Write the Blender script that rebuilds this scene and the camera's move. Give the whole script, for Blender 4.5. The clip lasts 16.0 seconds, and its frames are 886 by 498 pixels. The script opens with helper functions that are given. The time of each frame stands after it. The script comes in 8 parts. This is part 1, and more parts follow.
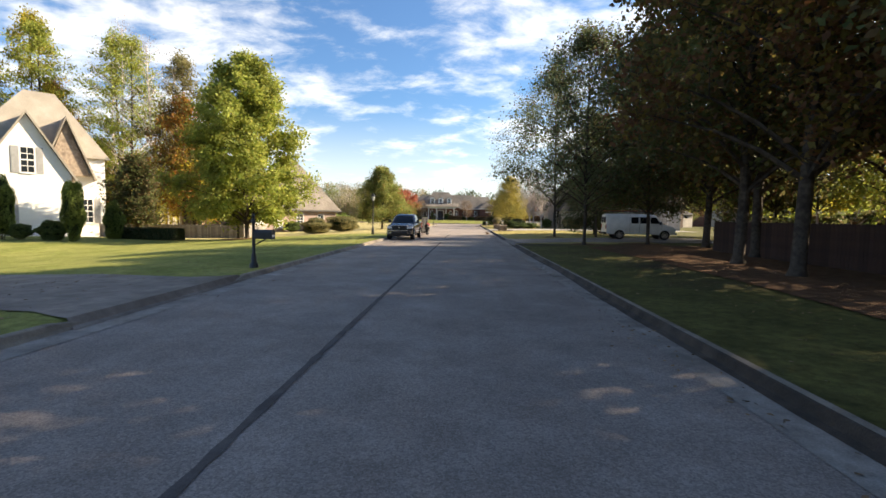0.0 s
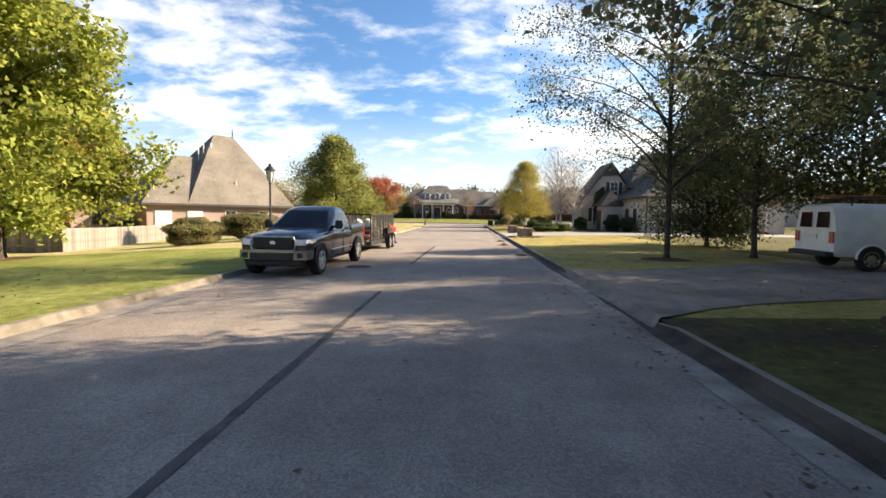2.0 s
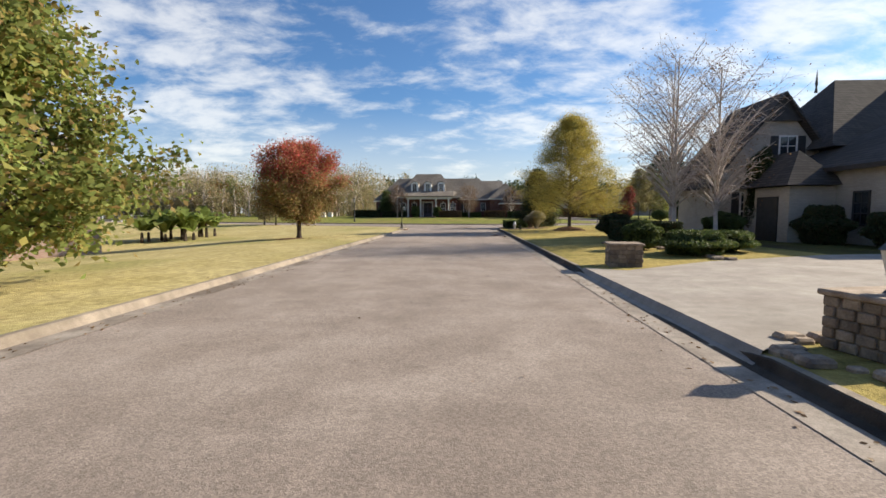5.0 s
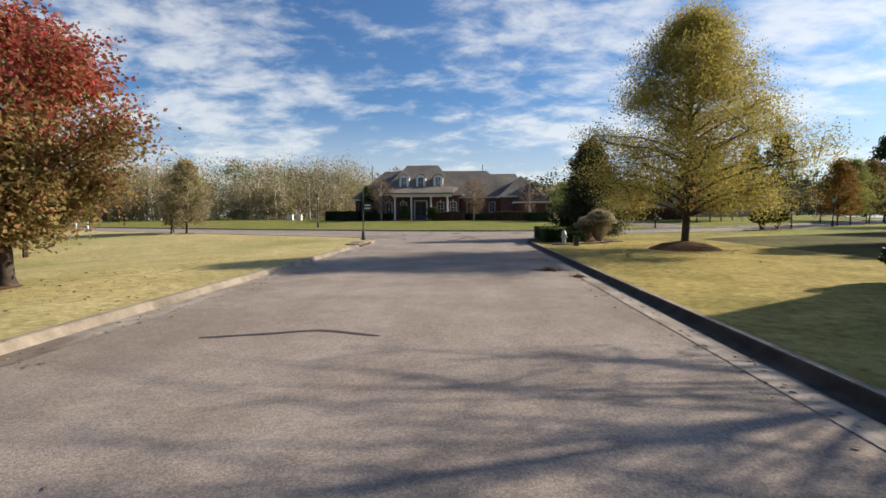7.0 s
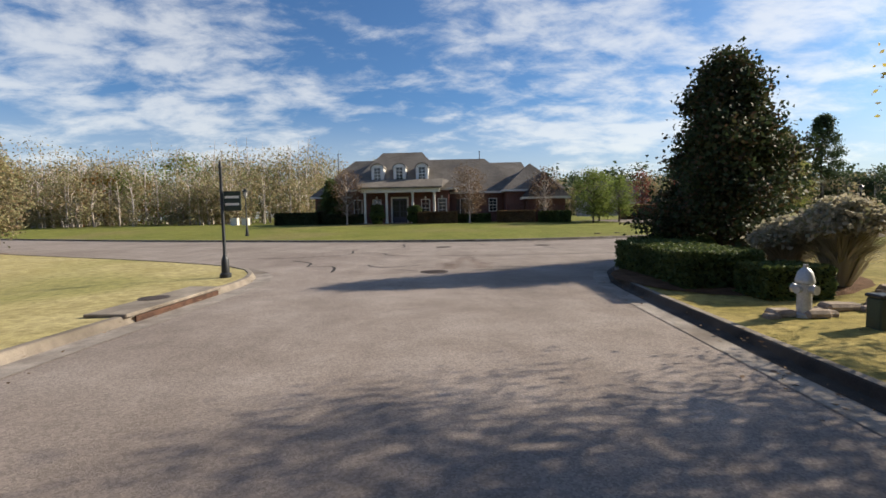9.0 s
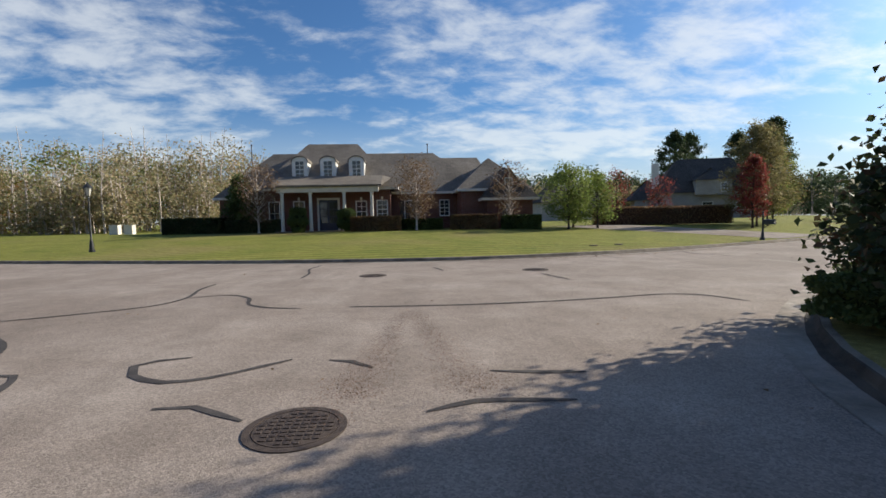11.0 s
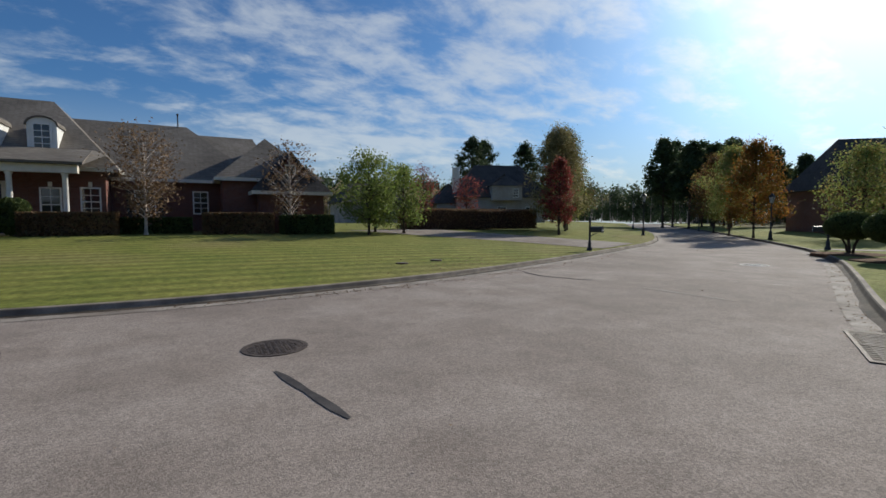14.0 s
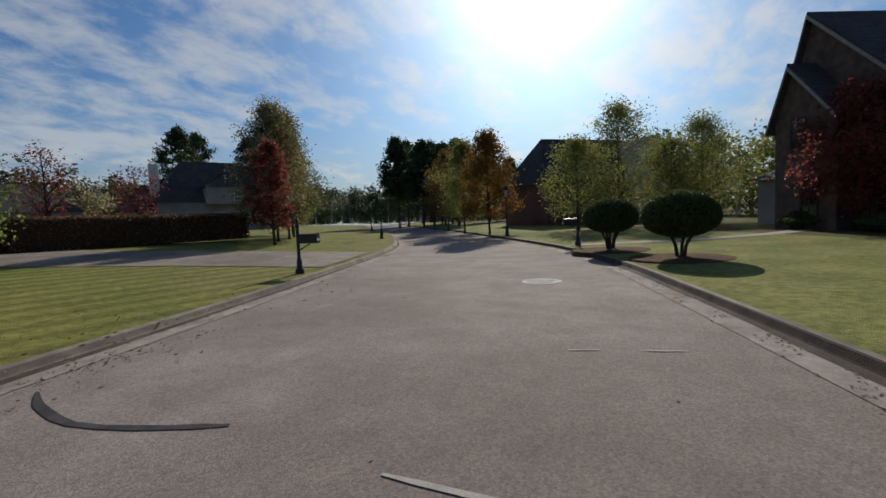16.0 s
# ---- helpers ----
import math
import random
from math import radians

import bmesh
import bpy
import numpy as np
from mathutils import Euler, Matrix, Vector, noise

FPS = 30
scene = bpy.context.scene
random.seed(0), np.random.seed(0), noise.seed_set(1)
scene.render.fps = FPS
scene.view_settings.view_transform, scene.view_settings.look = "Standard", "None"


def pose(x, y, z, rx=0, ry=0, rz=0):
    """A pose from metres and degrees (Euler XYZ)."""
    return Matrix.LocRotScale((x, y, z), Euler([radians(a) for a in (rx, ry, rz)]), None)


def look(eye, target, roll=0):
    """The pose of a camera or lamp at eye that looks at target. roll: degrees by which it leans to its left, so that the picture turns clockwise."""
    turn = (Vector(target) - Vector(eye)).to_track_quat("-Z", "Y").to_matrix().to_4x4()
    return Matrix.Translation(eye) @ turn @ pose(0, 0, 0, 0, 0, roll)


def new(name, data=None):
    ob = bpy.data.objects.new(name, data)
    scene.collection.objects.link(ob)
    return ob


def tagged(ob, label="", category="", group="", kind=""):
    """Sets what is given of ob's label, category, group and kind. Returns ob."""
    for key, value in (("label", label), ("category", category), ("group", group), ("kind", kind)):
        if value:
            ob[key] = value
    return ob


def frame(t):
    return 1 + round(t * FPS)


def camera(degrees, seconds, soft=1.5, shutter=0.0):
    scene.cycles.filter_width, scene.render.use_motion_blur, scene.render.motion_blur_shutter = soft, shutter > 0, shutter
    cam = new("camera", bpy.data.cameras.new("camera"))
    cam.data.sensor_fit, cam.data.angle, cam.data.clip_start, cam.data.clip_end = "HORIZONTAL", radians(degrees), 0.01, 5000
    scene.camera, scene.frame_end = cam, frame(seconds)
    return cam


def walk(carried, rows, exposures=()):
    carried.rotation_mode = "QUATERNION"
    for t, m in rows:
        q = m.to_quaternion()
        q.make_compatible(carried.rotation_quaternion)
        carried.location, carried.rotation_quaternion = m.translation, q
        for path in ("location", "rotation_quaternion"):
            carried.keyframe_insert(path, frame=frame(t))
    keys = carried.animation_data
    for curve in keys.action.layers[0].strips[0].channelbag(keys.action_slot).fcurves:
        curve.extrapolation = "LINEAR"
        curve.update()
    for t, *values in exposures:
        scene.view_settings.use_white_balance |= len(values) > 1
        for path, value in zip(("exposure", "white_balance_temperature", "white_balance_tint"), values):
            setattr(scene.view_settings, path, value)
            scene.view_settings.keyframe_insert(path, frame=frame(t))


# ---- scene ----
cam = camera(87.0, 16.0, soft=1.6, shutter=0.0)
# seconds, x, y, z, yaw to the left, pitch up, roll
PATH = [
    (0, 0.03, -0.05, 1.88, 2.59, -3.95, 0.87),
    (0.5, 0.22, 6.07, 1.84, 2.62, -4.04, 0.78),
    (1, 0.35, 12.19, 1.84, 2.75, -4.06, 0.70),
    (1.5, 0.35, 18.17, 1.83, 2.67, -4.29, 1.03),
    (2, 0.29, 23.67, 1.81, 2.83, -4.15, 0.81),
    (2.5, 0.21, 29.06, 1.78, 2.83, -4.05, 0.76),
    (3, 0.20, 34.19, 1.83, 2.91, -4.26, 0.16),
    (3.5, 0.03, 39.20, 1.80, 2.75, -4.39, -0.17),
    (4, 0.05, 44.52, 1.80, 2.77, -4.73, -0.07),
    (4.2, 0.07, 46.72, 1.77, 2.73, -4.49, -0.02),
    (6.3, -0.24, 69.93, 1.89, 2.95, -4.42, -0.04),
    (6.5, -0.25, 72.04, 1.80, 3.00, -4.20, 0.09),
    (7, -0.20, 77.15, 1.77, 3.14, -4.22, -0.27),
    (7.5, -0.32, 82.00, 1.82, 3.08, -4.48, -0.19),
    (8, -0.42, 86.62, 1.77, 2.92, -4.20, -0.64),
    (8.5, -0.45, 90.98, 1.76, 2.82, -4.66, -0.35),
    (8.7, -0.43, 92.53, 1.78, 2.72, -4.38, -0.66),
    (10.8, -0.34, 104.43, 1.83, -3.21, -3.84, -1.27),
    (11, -0.24, 105.29, 1.82, -4.31, -3.69, -1.19),
    (11.5, -0.01, 106.84, 1.84, -6.90, -3.37, -1.16),
    (12, 0.25, 108.20, 1.84, -9.38, -3.57, -0.79),
    (12.5, 0.63, 109.58, 1.84, -12.08, -3.99, -0.73),
    (13, 1.23, 110.81, 1.83, -15.78, -3.72, -0.43),
    (13.5, 2.06, 112.35, 1.87, -21.07, -3.71, -0.49),
    (14, 3.21, 114.23, 1.83, -27.89, -3.79, -0.05),
    (14.5, 4.69, 115.99, 1.85, -35.56, -4.13, -0.34),
    (15, 6.57, 117.75, 1.81, -44.26, -4.04, -0.50),
    (15.5, 8.79, 119.24, 1.78, -52.43, -4.13, -1.50),
    (16, 11.14, 120.47, 1.74, -58.31, -3.99, -2.58),
]


def aim(x, y, z, yaw, pitch, roll):
    yaw, pitch = radians(yaw), radians(pitch)
    way = Vector((-math.sin(yaw) * math.cos(pitch), math.cos(yaw) * math.cos(pitch), math.sin(pitch)))
    eye = Vector((x, y, z))
    return look(eye, eye + way, roll)


walk(cam, [(t, aim(*row)) for t, *row in PATH],
     exposures=((0.0, 1.4, 7700, 9), (1.5, 1.45, 7700, 9), (2.5, 1.42, 7500, 9), (3.4, 1.2, 7200, 9), (4.0, 1.0, 7000, 9), (6.5, 0.6, 6900, 9), (7.5, 0.55, 6800, 9),
                (8.5, 0.52, 6800, 9), (11.0, 0.42, 6500, 7), (13.0, 0.05, 6200, 6), (14.5, -0.2, 6100, 6), (16.0, -0.45, 6350, 8)))

# ---- light ----
SUN_AZ, SUN_EL = 71.0, 28.5      # degrees clockwise from +y, degrees above the horizon
world = bpy.data.worlds.new("sky")
scene.world = world
world.use_nodes = True
wn, wl = world.node_tree.nodes, world.node_tree.links
bg = wn["Background"]
sky = wn.new("ShaderNodeTexSky")
sky.sky_type, sky.sun_disc = "NISHITA", False
sky.sun_elevation, sky.sun_rotation = radians(SUN_EL), radians(SUN_AZ)
sky.air_density, sky.dust_density, sky.ozone_density = 1.0, 1.1, 1.6
geo = wn.new("ShaderNodeTexCoord")


def sky_math(op, a, b=None, clamp=False):
    """One step of arithmetic on sky values; a and b are sockets or numbers."""
    nd = wn.new("ShaderNodeMath")
    nd.operation, nd.use_clamp = op, clamp
    for k, v in enumerate((a, b)):
        if v is None:
            continue
        if isinstance(v, (int, float)):
            nd.inputs[k].default_value = v
        else:
            wl.new(v, nd.inputs[k])
    return nd.outputs[0]


def sky_way(azimuth, elevation):
    a, e = radians(azimuth), radians(elevation)
    return (math.sin(a) * math.cos(e), math.cos(a) * math.cos(e), math.sin(e))


def sky_dot(way):
    nd = wn.new("ShaderNodeVectorMath")
    nd.operation = "DOT_PRODUCT"
    wl.new(geo.outputs["Generated"], nd.inputs[0])
    nd.inputs[1].default_value = way
    return nd.outputs["Value"]


def sky_step(value, lo, hi):
    nd = wn.new("ShaderNodeMapRange")
    nd.interpolation_type = "SMOOTHSTEP"
    wl.new(value, nd.inputs["Value"])
    nd.inputs["From Min"].default_value, nd.inputs["From Max"].default_value = lo, hi
    return nd.outputs[0]


def sky_noise(scale, detail, rough, stretch):
    mp = wn.new("ShaderNodeMapping")
    mp.inputs["Scale"].default_value = stretch
    mp.inputs["Rotation"].default_value = (0, 0, radians(-24))
    wl.new(flat.outputs[0], mp.inputs["Vector"])
    nd = wn.new("ShaderNodeTexNoise")
    nd.inputs["Scale"].default_value, nd.inputs["Detail"].default_value, nd.inputs["Roughness"].default_value = scale, detail, rough
    nd.inputs["Distortion"].default_value = 0.25
    wl.new(mp.outputs[0], nd.inputs["Vector"])
    return nd.outputs["Fac"]


# a flat layer of cloud overhead
sep = wn.new("ShaderNodeSeparateXYZ")
wl.new(geo.outputs["Generated"], sep.inputs[0])
high = sky_math("ADD", sky_math("MAXIMUM", sep.outputs["Z"], 0.0), 0.25)
flat = wn.new("ShaderNodeCombineXYZ")
for n, axis in enumerate("XY"):
    wl.new(sky_math("DIVIDE", sep.outputs[axis], high), flat.inputs[n])
# banks of cloud: azimuth, elevation, half width in degrees, weight
BANKS = [(-36, 14, 20, 0.30), (-24, 14, 12, 0.20), (-44, 26, 14, 0.16), (-14, 18, 7, 0.16), (9, 18, 12, 0.24), (18, 14, 10, 0.16), (19, 8, 16, 0.24),
         (30, 18, 14, 0.22), (38, 20, 14, 0.20), (56, 22, 14, 0.20), (92, 18, 16, 0.26), (-10, 24, 12, -0.14)]
cover = None
for a, e, w, k in BANKS:
    t = sky_math("MULTIPLY", sky_step(sky_dot(sky_way(a, e)), math.cos(radians(w)), 1.0), k)
    cover = t if cover is None else sky_math("ADD", cover, t)
broad = sky_math("MULTIPLY", sky_math("SUBTRACT", sky_noise(1.7, 5.0, 0.55, (0.9, 1.35, 1)), 0.5), 1.7)
puffs = sky_math("MULTIPLY", sky_math("SUBTRACT", sky_noise(5.2, 8.0, 0.62, (0.85, 1.2, 1)), 0.5), 2.2)
cloud = sky_step(sky_math("ADD", sky_math("ADD", broad, puffs), cover), -0.06, 0.74)
tint = wn.new("ShaderNodeMixRGB"); tint.blend_type = "MULTIPLY"; tint.inputs["Fac"].default_value = 1.0
tint.inputs["Color2"].default_value = (0.62, 1.0, 1.45, 1)
wl.new(sky.outputs[0], tint.inputs["Color1"])
# pale haze over the horizon
haze = wn.new("ShaderNodeMixRGB")
haze.inputs["Color2"].default_value = (8.6, 9.0, 9.8, 1)
wl.new(sky_math("MULTIPLY", sky_math("SUBTRACT", 1.0, sky_step(sep.outputs["Z"], -0.02, 0.24)), 0.72), haze.inputs["Fac"])
wl.new(tint.outputs[0], haze.inputs["Color1"])
lit = wn.new("ShaderNodeMixRGB"); lit.blend_type = "ADD"; lit.inputs["Fac"].default_value = 0.5
lit.inputs["Color1"].default_value = (7.6, 7.7, 8.0, 1)
wl.new(sky.outputs[0], lit.inputs["Color2"])
mixc = wn.new("ShaderNodeMixRGB")
wl.new(sky_math("MULTIPLY", cloud, 0.8), mixc.inputs["Fac"])
wl.new(haze.outputs[0], mixc.inputs["Color1"]); wl.new(lit.outputs[0], mixc.inputs["Color2"])
# the bright ring of sky round the sun
near_sun = sky_math("MAXIMUM", sky_dot(sky_way(SUN_AZ, SUN_EL)), 0.0)
glow = sky_math("ADD", sky_math("MULTIPLY", sky_math("POWER", near_sun, 130.0), 34.0), sky_math("MULTIPLY", sky_math("POWER", near_sun, 18.0), 9.0))
ring_c = wn.new("ShaderNodeMixRGB"); ring_c.blend_type = "MULTIPLY"; ring_c.inputs["Fac"].default_value = 1.0
ring_c.inputs["Color2"].default_value = (1.0, 0.97, 0.93, 1)
wl.new(glow, ring_c.inputs["Color1"])
full = wn.new("ShaderNodeMixRGB"); full.blend_type = "ADD"; full.inputs["Fac"].default_value = 1.0
wl.new(mixc.outputs[0], full.inputs["Color1"]); wl.new(ring_c.outputs[0], full.inputs["Color2"])
wl.new(full.outputs[0], bg.inputs["Color"])
bg.inputs["Strength"].default_value = 0.062

sun = new("sun", bpy.data.lights.new("sun", "SUN"))
sun.data.energy, sun.data.angle, sun.data.color = 5.0, radians(0.6), (1.0, 0.90, 0.76)
az, el = radians(SUN_AZ), radians(SUN_EL)
sun.matrix_world = look((0, 0, 60), (-60 * math.sin(az) * math.cos(el), -60 * math.cos(az) * math.cos(el), 60 - 60 * math.sin(el)))


# ---- materials ----
def surface(name, a, b, c=None, scale=6.0, fine=60.0, rough=0.85, bump=0.15, metal=0.0, spec=0.4, vary=0.0, trans=0.0, island=False, bump_dist=0.02, coat=0.0, grain=0.45, mottle=0.0, mottle_scale=4.0):
    """Two or three colours mixed by coarse and fine noise, with fine relief."""
    m = bpy.data.materials.new(name)
    m.use_nodes = True
    n, l = m.node_tree.nodes, m.node_tree.links
    p = n["Principled BSDF"]
    tc = n.new("ShaderNodeTexCoord")
    n1 = n.new("ShaderNodeTexNoise"); n1.inputs["Scale"].default_value, n1.inputs["Detail"].default_value = scale, 5.0
    n2 = n.new("ShaderNodeTexNoise"); n2.inputs["Scale"].default_value, n2.inputs["Detail"].default_value = fine, 4.0
    l.new(tc.outputs["Object"], n1.inputs["Vector"]); l.new(tc.outputs["Object"], n2.inputs["Vector"])
    r1 = n.new("ShaderNodeValToRGB")
    r1.color_ramp.elements[0].position, r1.color_ramp.elements[1].position = 0.36, 0.66
    r1.color_ramp.elements[0].color, r1.color_ramp.elements[1].color = (*a, 1), (*b, 1)
    l.new(n1.outputs["Fac"], r1.inputs["Fac"])
    out = r1.outputs["Color"]
    mx = n.new("ShaderNodeMixRGB"); mx.blend_type = "OVERLAY"; mx.inputs["Fac"].default_value = grain
    l.new(out, mx.inputs["Color1"]); l.new(n2.outputs["Fac"], mx.inputs["Color2"])
    out = mx.outputs["Color"]
    if c:
        n3 = n.new("ShaderNodeTexNoise"); n3.inputs["Scale"].default_value, n3.inputs["Detail"].default_value = scale * 0.23, 6.0
        l.new(tc.outputs["Object"], n3.inputs["Vector"])
        r3 = n.new("ShaderNodeValToRGB"); r3.color_ramp.elements[0].position, r3.color_ramp.elements[1].position = 0.52, 0.66
        l.new(n3.outputs["Fac"], r3.inputs["Fac"])
        m3 = n.new("ShaderNodeMixRGB"); m3.inputs["Color2"].default_value = (*c, 1)
        l.new(r3.outputs["Color"], m3.inputs["Fac"]); l.new(out, m3.inputs["Color1"])
        out = m3.outputs["Color"]
    if mottle:
        n4 = n.new("ShaderNodeTexNoise"); n4.inputs["Scale"].default_value, n4.inputs["Detail"].default_value, n4.inputs["Roughness"].default_value = mottle_scale, 6.0, 0.68
        l.new(tc.outputs["Object"], n4.inputs["Vector"])
        r4 = n.new("ShaderNodeMapRange"); r4.inputs["From Min"].default_value, r4.inputs["From Max"].default_value = 0.32, 0.68
        r4.inputs["To Min"].default_value, r4.inputs["To Max"].default_value = 1 - mottle, 1 + mottle
        h4 = n.new("ShaderNodeHueSaturation")
        l.new(n4.outputs["Fac"], r4.inputs["Value"]); l.new(r4.outputs[0], h4.inputs["Value"]); l.new(out, h4.inputs["Color"])
        out = h4.outputs["Color"]
    if vary:
        src = None
        if island:
            g = n.new("ShaderNodeNewGeometry"); src = g.outputs["Random Per Island"]
        else:
            g = n.new("ShaderNodeObjectInfo"); src = g.outputs["Random"]
        hsv = n.new("ShaderNodeHueSaturation")
        mr = n.new("ShaderNodeMapRange"); mr.inputs["To Min"].default_value, mr.inputs["To Max"].default_value = 1 - vary, 1 + vary
        l.new(src, mr.inputs["Value"]); l.new(mr.outputs[0], hsv.inputs["Value"])
        l.new(out, hsv.inputs["Color"])
        out = hsv.outputs["Color"]
    l.new(out, p.inputs["Base Color"])
    p.inputs["Roughness"].default_value, p.inputs["Metallic"].default_value = rough, metal
    p.inputs["Specular IOR Level"].default_value = spec
    p.inputs["Coat Weight"].default_value = coat
    if trans:
        t = n.new("ShaderNodeBsdfTranslucent"); l.new(out, t.inputs["Color"])
        ms = n.new("ShaderNodeMixShader"); ms.inputs["Fac"].default_value = trans
        l.new(p.outputs[0], ms.inputs[1]); l.new(t.outputs[0], ms.inputs[2])
        l.new(ms.outputs[0], n["Material Output"].inputs["Surface"])
    if bump:
        bp = n.new("ShaderNodeBump"); bp.inputs["Strength"].default_value, bp.inputs["Distance"].default_value = bump, bump_dist
        l.new(n2.outputs["Fac"], bp.inputs["Height"]); l.new(bp.outputs[0], p.inputs["Normal"])
    return m


def leafy(name, colours, trans=0.45):
    """Leaf material: each leaf takes a colour of its own from the list."""
    m = bpy.data.materials.new(name)
    m.use_nodes = True
    n, l = m.node_tree.nodes, m.node_tree.links
    p = n["Principled BSDF"]
    g = n.new("ShaderNodeNewGeometry")
    r = n.new("ShaderNodeValToRGB")
    e = r.color_ramp.elements
    for i, c in enumerate(colours):
        k = e[i] if i < 2 else e.new(1.0)
        k.position, k.color = i / (len(colours) - 1), (*c, 1)
    l.new(g.outputs["Random Per Island"], r.inputs["Fac"])
    tc = n.new("ShaderNodeTexCoord")
    nz = n.new("ShaderNodeTexNoise"); nz.inputs["Scale"].default_value = 0.55
    l.new(tc.outputs["Object"], nz.inputs["Vector"])
    hs = n.new("ShaderNodeHueSaturation")
    mr = n.new("ShaderNodeMapRange"); mr.inputs["From Min"].default_value, mr.inputs["From Max"].default_value = 0.3, 0.7
    mr.inputs["To Min"].default_value, mr.inputs["To Max"].default_value = 0.65, 1.3
    l.new(nz.outputs["Fac"], mr.inputs["Value"]); l.new(mr.outputs[0], hs.inputs["Value"]); l.new(r.outputs["Color"], hs.inputs["Color"])
    l.new(hs.outputs["Color"], p.inputs["Base Color"])
    p.inputs["Roughness"].default_value, p.inputs["Specular IOR Level"].default_value = 0.65, 0.2
    t = n.new("ShaderNodeBsdfTranslucent"); l.new(hs.outputs["Color"], t.inputs["Color"])
    ms = n.new("ShaderNodeMixShader"); ms.inputs["Fac"].default_value = trans
    l.new(p.outputs[0], ms.inputs[1]); l.new(t.outputs[0], ms.inputs[2])
    l.new(ms.outputs[0], n["Material Output"].inputs["Surface"])
    return m


def coursed(name, a, b, mortar, width, height, gap=0.008, rough=0.85, axis="XZ", bump=0.4, vary_scale=0.35, c=None):
    """Brick or shingle courses, in metres, on upright or sloping faces."""
    m = bpy.data.materials.new(name)
    m.use_nodes = True
    n, l = m.node_tree.nodes, m.node_tree.links
    p = n["Principled BSDF"]
    tc = n.new("ShaderNodeTexCoord")
    sp = n.new("ShaderNodeSeparateXYZ"); l.new(tc.outputs["Object"], sp.inputs[0])
    ad = n.new("ShaderNodeMath"); ad.operation = "ADD"
    l.new(sp.outputs["X"], ad.inputs[0]); l.new(sp.outputs["Y"], ad.inputs[1])
    cb = n.new("ShaderNodeCombineXYZ")
    l.new(ad.outputs[0], cb.inputs[0]); l.new(sp.outputs["Z"], cb.inputs[1])
    br = n.new("ShaderNodeTexBrick")
    br.inputs["Scale"].default_value = 1.0
    br.inputs["Brick Width"].default_value, br.inputs["Row Height"].default_value, br.inputs["Mortar Size"].default_value = width, height, gap
    br.inputs["Color1"].default_value, br.inputs["Color2"].default_value, br.inputs["Mortar"].default_value = (*a, 1), (*b, 1), (*mortar, 1)
    l.new(cb.outputs[0], br.inputs["Vector"])
    nz = n.new("ShaderNodeTexNoise"); nz.inputs["Scale"].default_value, nz.inputs["Detail"].default_value = vary_scale, 7.0
    l.new(tc.outputs["Object"], nz.inputs["Vector"])
    mx = n.new("ShaderNodeMixRGB"); mx.blend_type = "OVERLAY"; mx.inputs["Fac"].default_value = 0.55
    l.new(br.outputs["Color"], mx.inputs["Color1"]); l.new(nz.outputs["Fac"], mx.inputs["Color2"])
    l.new(mx.outputs[0], p.inputs["Base Color"])
    p.inputs["Roughness"].default_value = rough
    p.inputs["Specular IOR Level"].default_value = 0.25
    bp = n.new("ShaderNodeBump"); bp.inputs["Strength"].default_value, bp.inputs["Distance"].default_value = bump, 0.01
    bp.invert = True
    l.new(br.outputs["Fac"], bp.inputs["Height"]); l.new(bp.outputs[0], p.inputs["Normal"])
    return m


def glass(name="window_glass", tint=(0.02, 0.025, 0.03), rough=0.06):
    m = bpy.data.materials.new(name)
    m.use_nodes = True
    p = m.node_tree.nodes["Principled BSDF"]
    p.inputs["Base Color"].default_value = (*tint, 1)
    p.inputs["Roughness"].default_value, p.inputs["Specular IOR Level"].default_value = rough, 0.8
    return m


ASPHALT = surface("aged_asphalt", (0.232, 0.19, 0.162), (0.298, 0.25, 0.217), (0.212, 0.172, 0.146), scale=0.7, fine=64, rough=0.92, bump=0.45, bump_dist=0.012, grain=0.6, spec=0.25, mottle=0.11, mottle_scale=2.2)
_n, _l = ASPHALT.node_tree.nodes, ASPHALT.node_tree.links
_p = _n["Principled BSDF"]
_src = _p.inputs["Base Color"].links[0].from_socket
_tc = _n.new("ShaderNodeTexCoord")
_v = _n.new("ShaderNodeTexVoronoi"); _v.inputs["Scale"].default_value = 48.0
_l.new(_tc.outputs["Object"], _v.inputs["Vector"])
_h = _n.new("ShaderNodeHueSaturation")
_m = _n.new("ShaderNodeMapRange"); _m.inputs["To Min"].default_value, _m.inputs["To Max"].default_value = 0.78, 1.24
_s = _n.new("ShaderNodeSeparateColor"); _l.new(_v.outputs["Color"], _s.inputs[0])
_l.new(_s.outputs[0], _m.inputs["Value"]); _l.new(_m.outputs[0], _h.inputs["Value"]); _l.new(_src, _h.inputs["Color"])
_l.new(_h.outputs["Color"], _p.inputs["Base Color"])
_src = _h.outputs["Color"]
_mp = _n.new("ShaderNodeMapping"); _mp.inputs["Scale"].default_value = (0.9, 0.045, 1)
_l.new(_tc.outputs["Object"], _mp.inputs["Vector"])
_st = _n.new("ShaderNodeTexNoise"); _st.inputs["Scale"].default_value, _st.inputs["Detail"].default_value = 1.6, 6.0
_l.new(_mp.outputs[0], _st.inputs["Vector"])
_h2 = _n.new("ShaderNodeHueSaturation")
_m2 = _n.new("ShaderNodeMapRange"); _m2.inputs["From Min"].default_value, _m2.inputs["From Max"].default_value = 0.3, 0.7
_m2.inputs["To Min"].default_value, _m2.inputs["To Max"].default_value = 0.92, 1.05
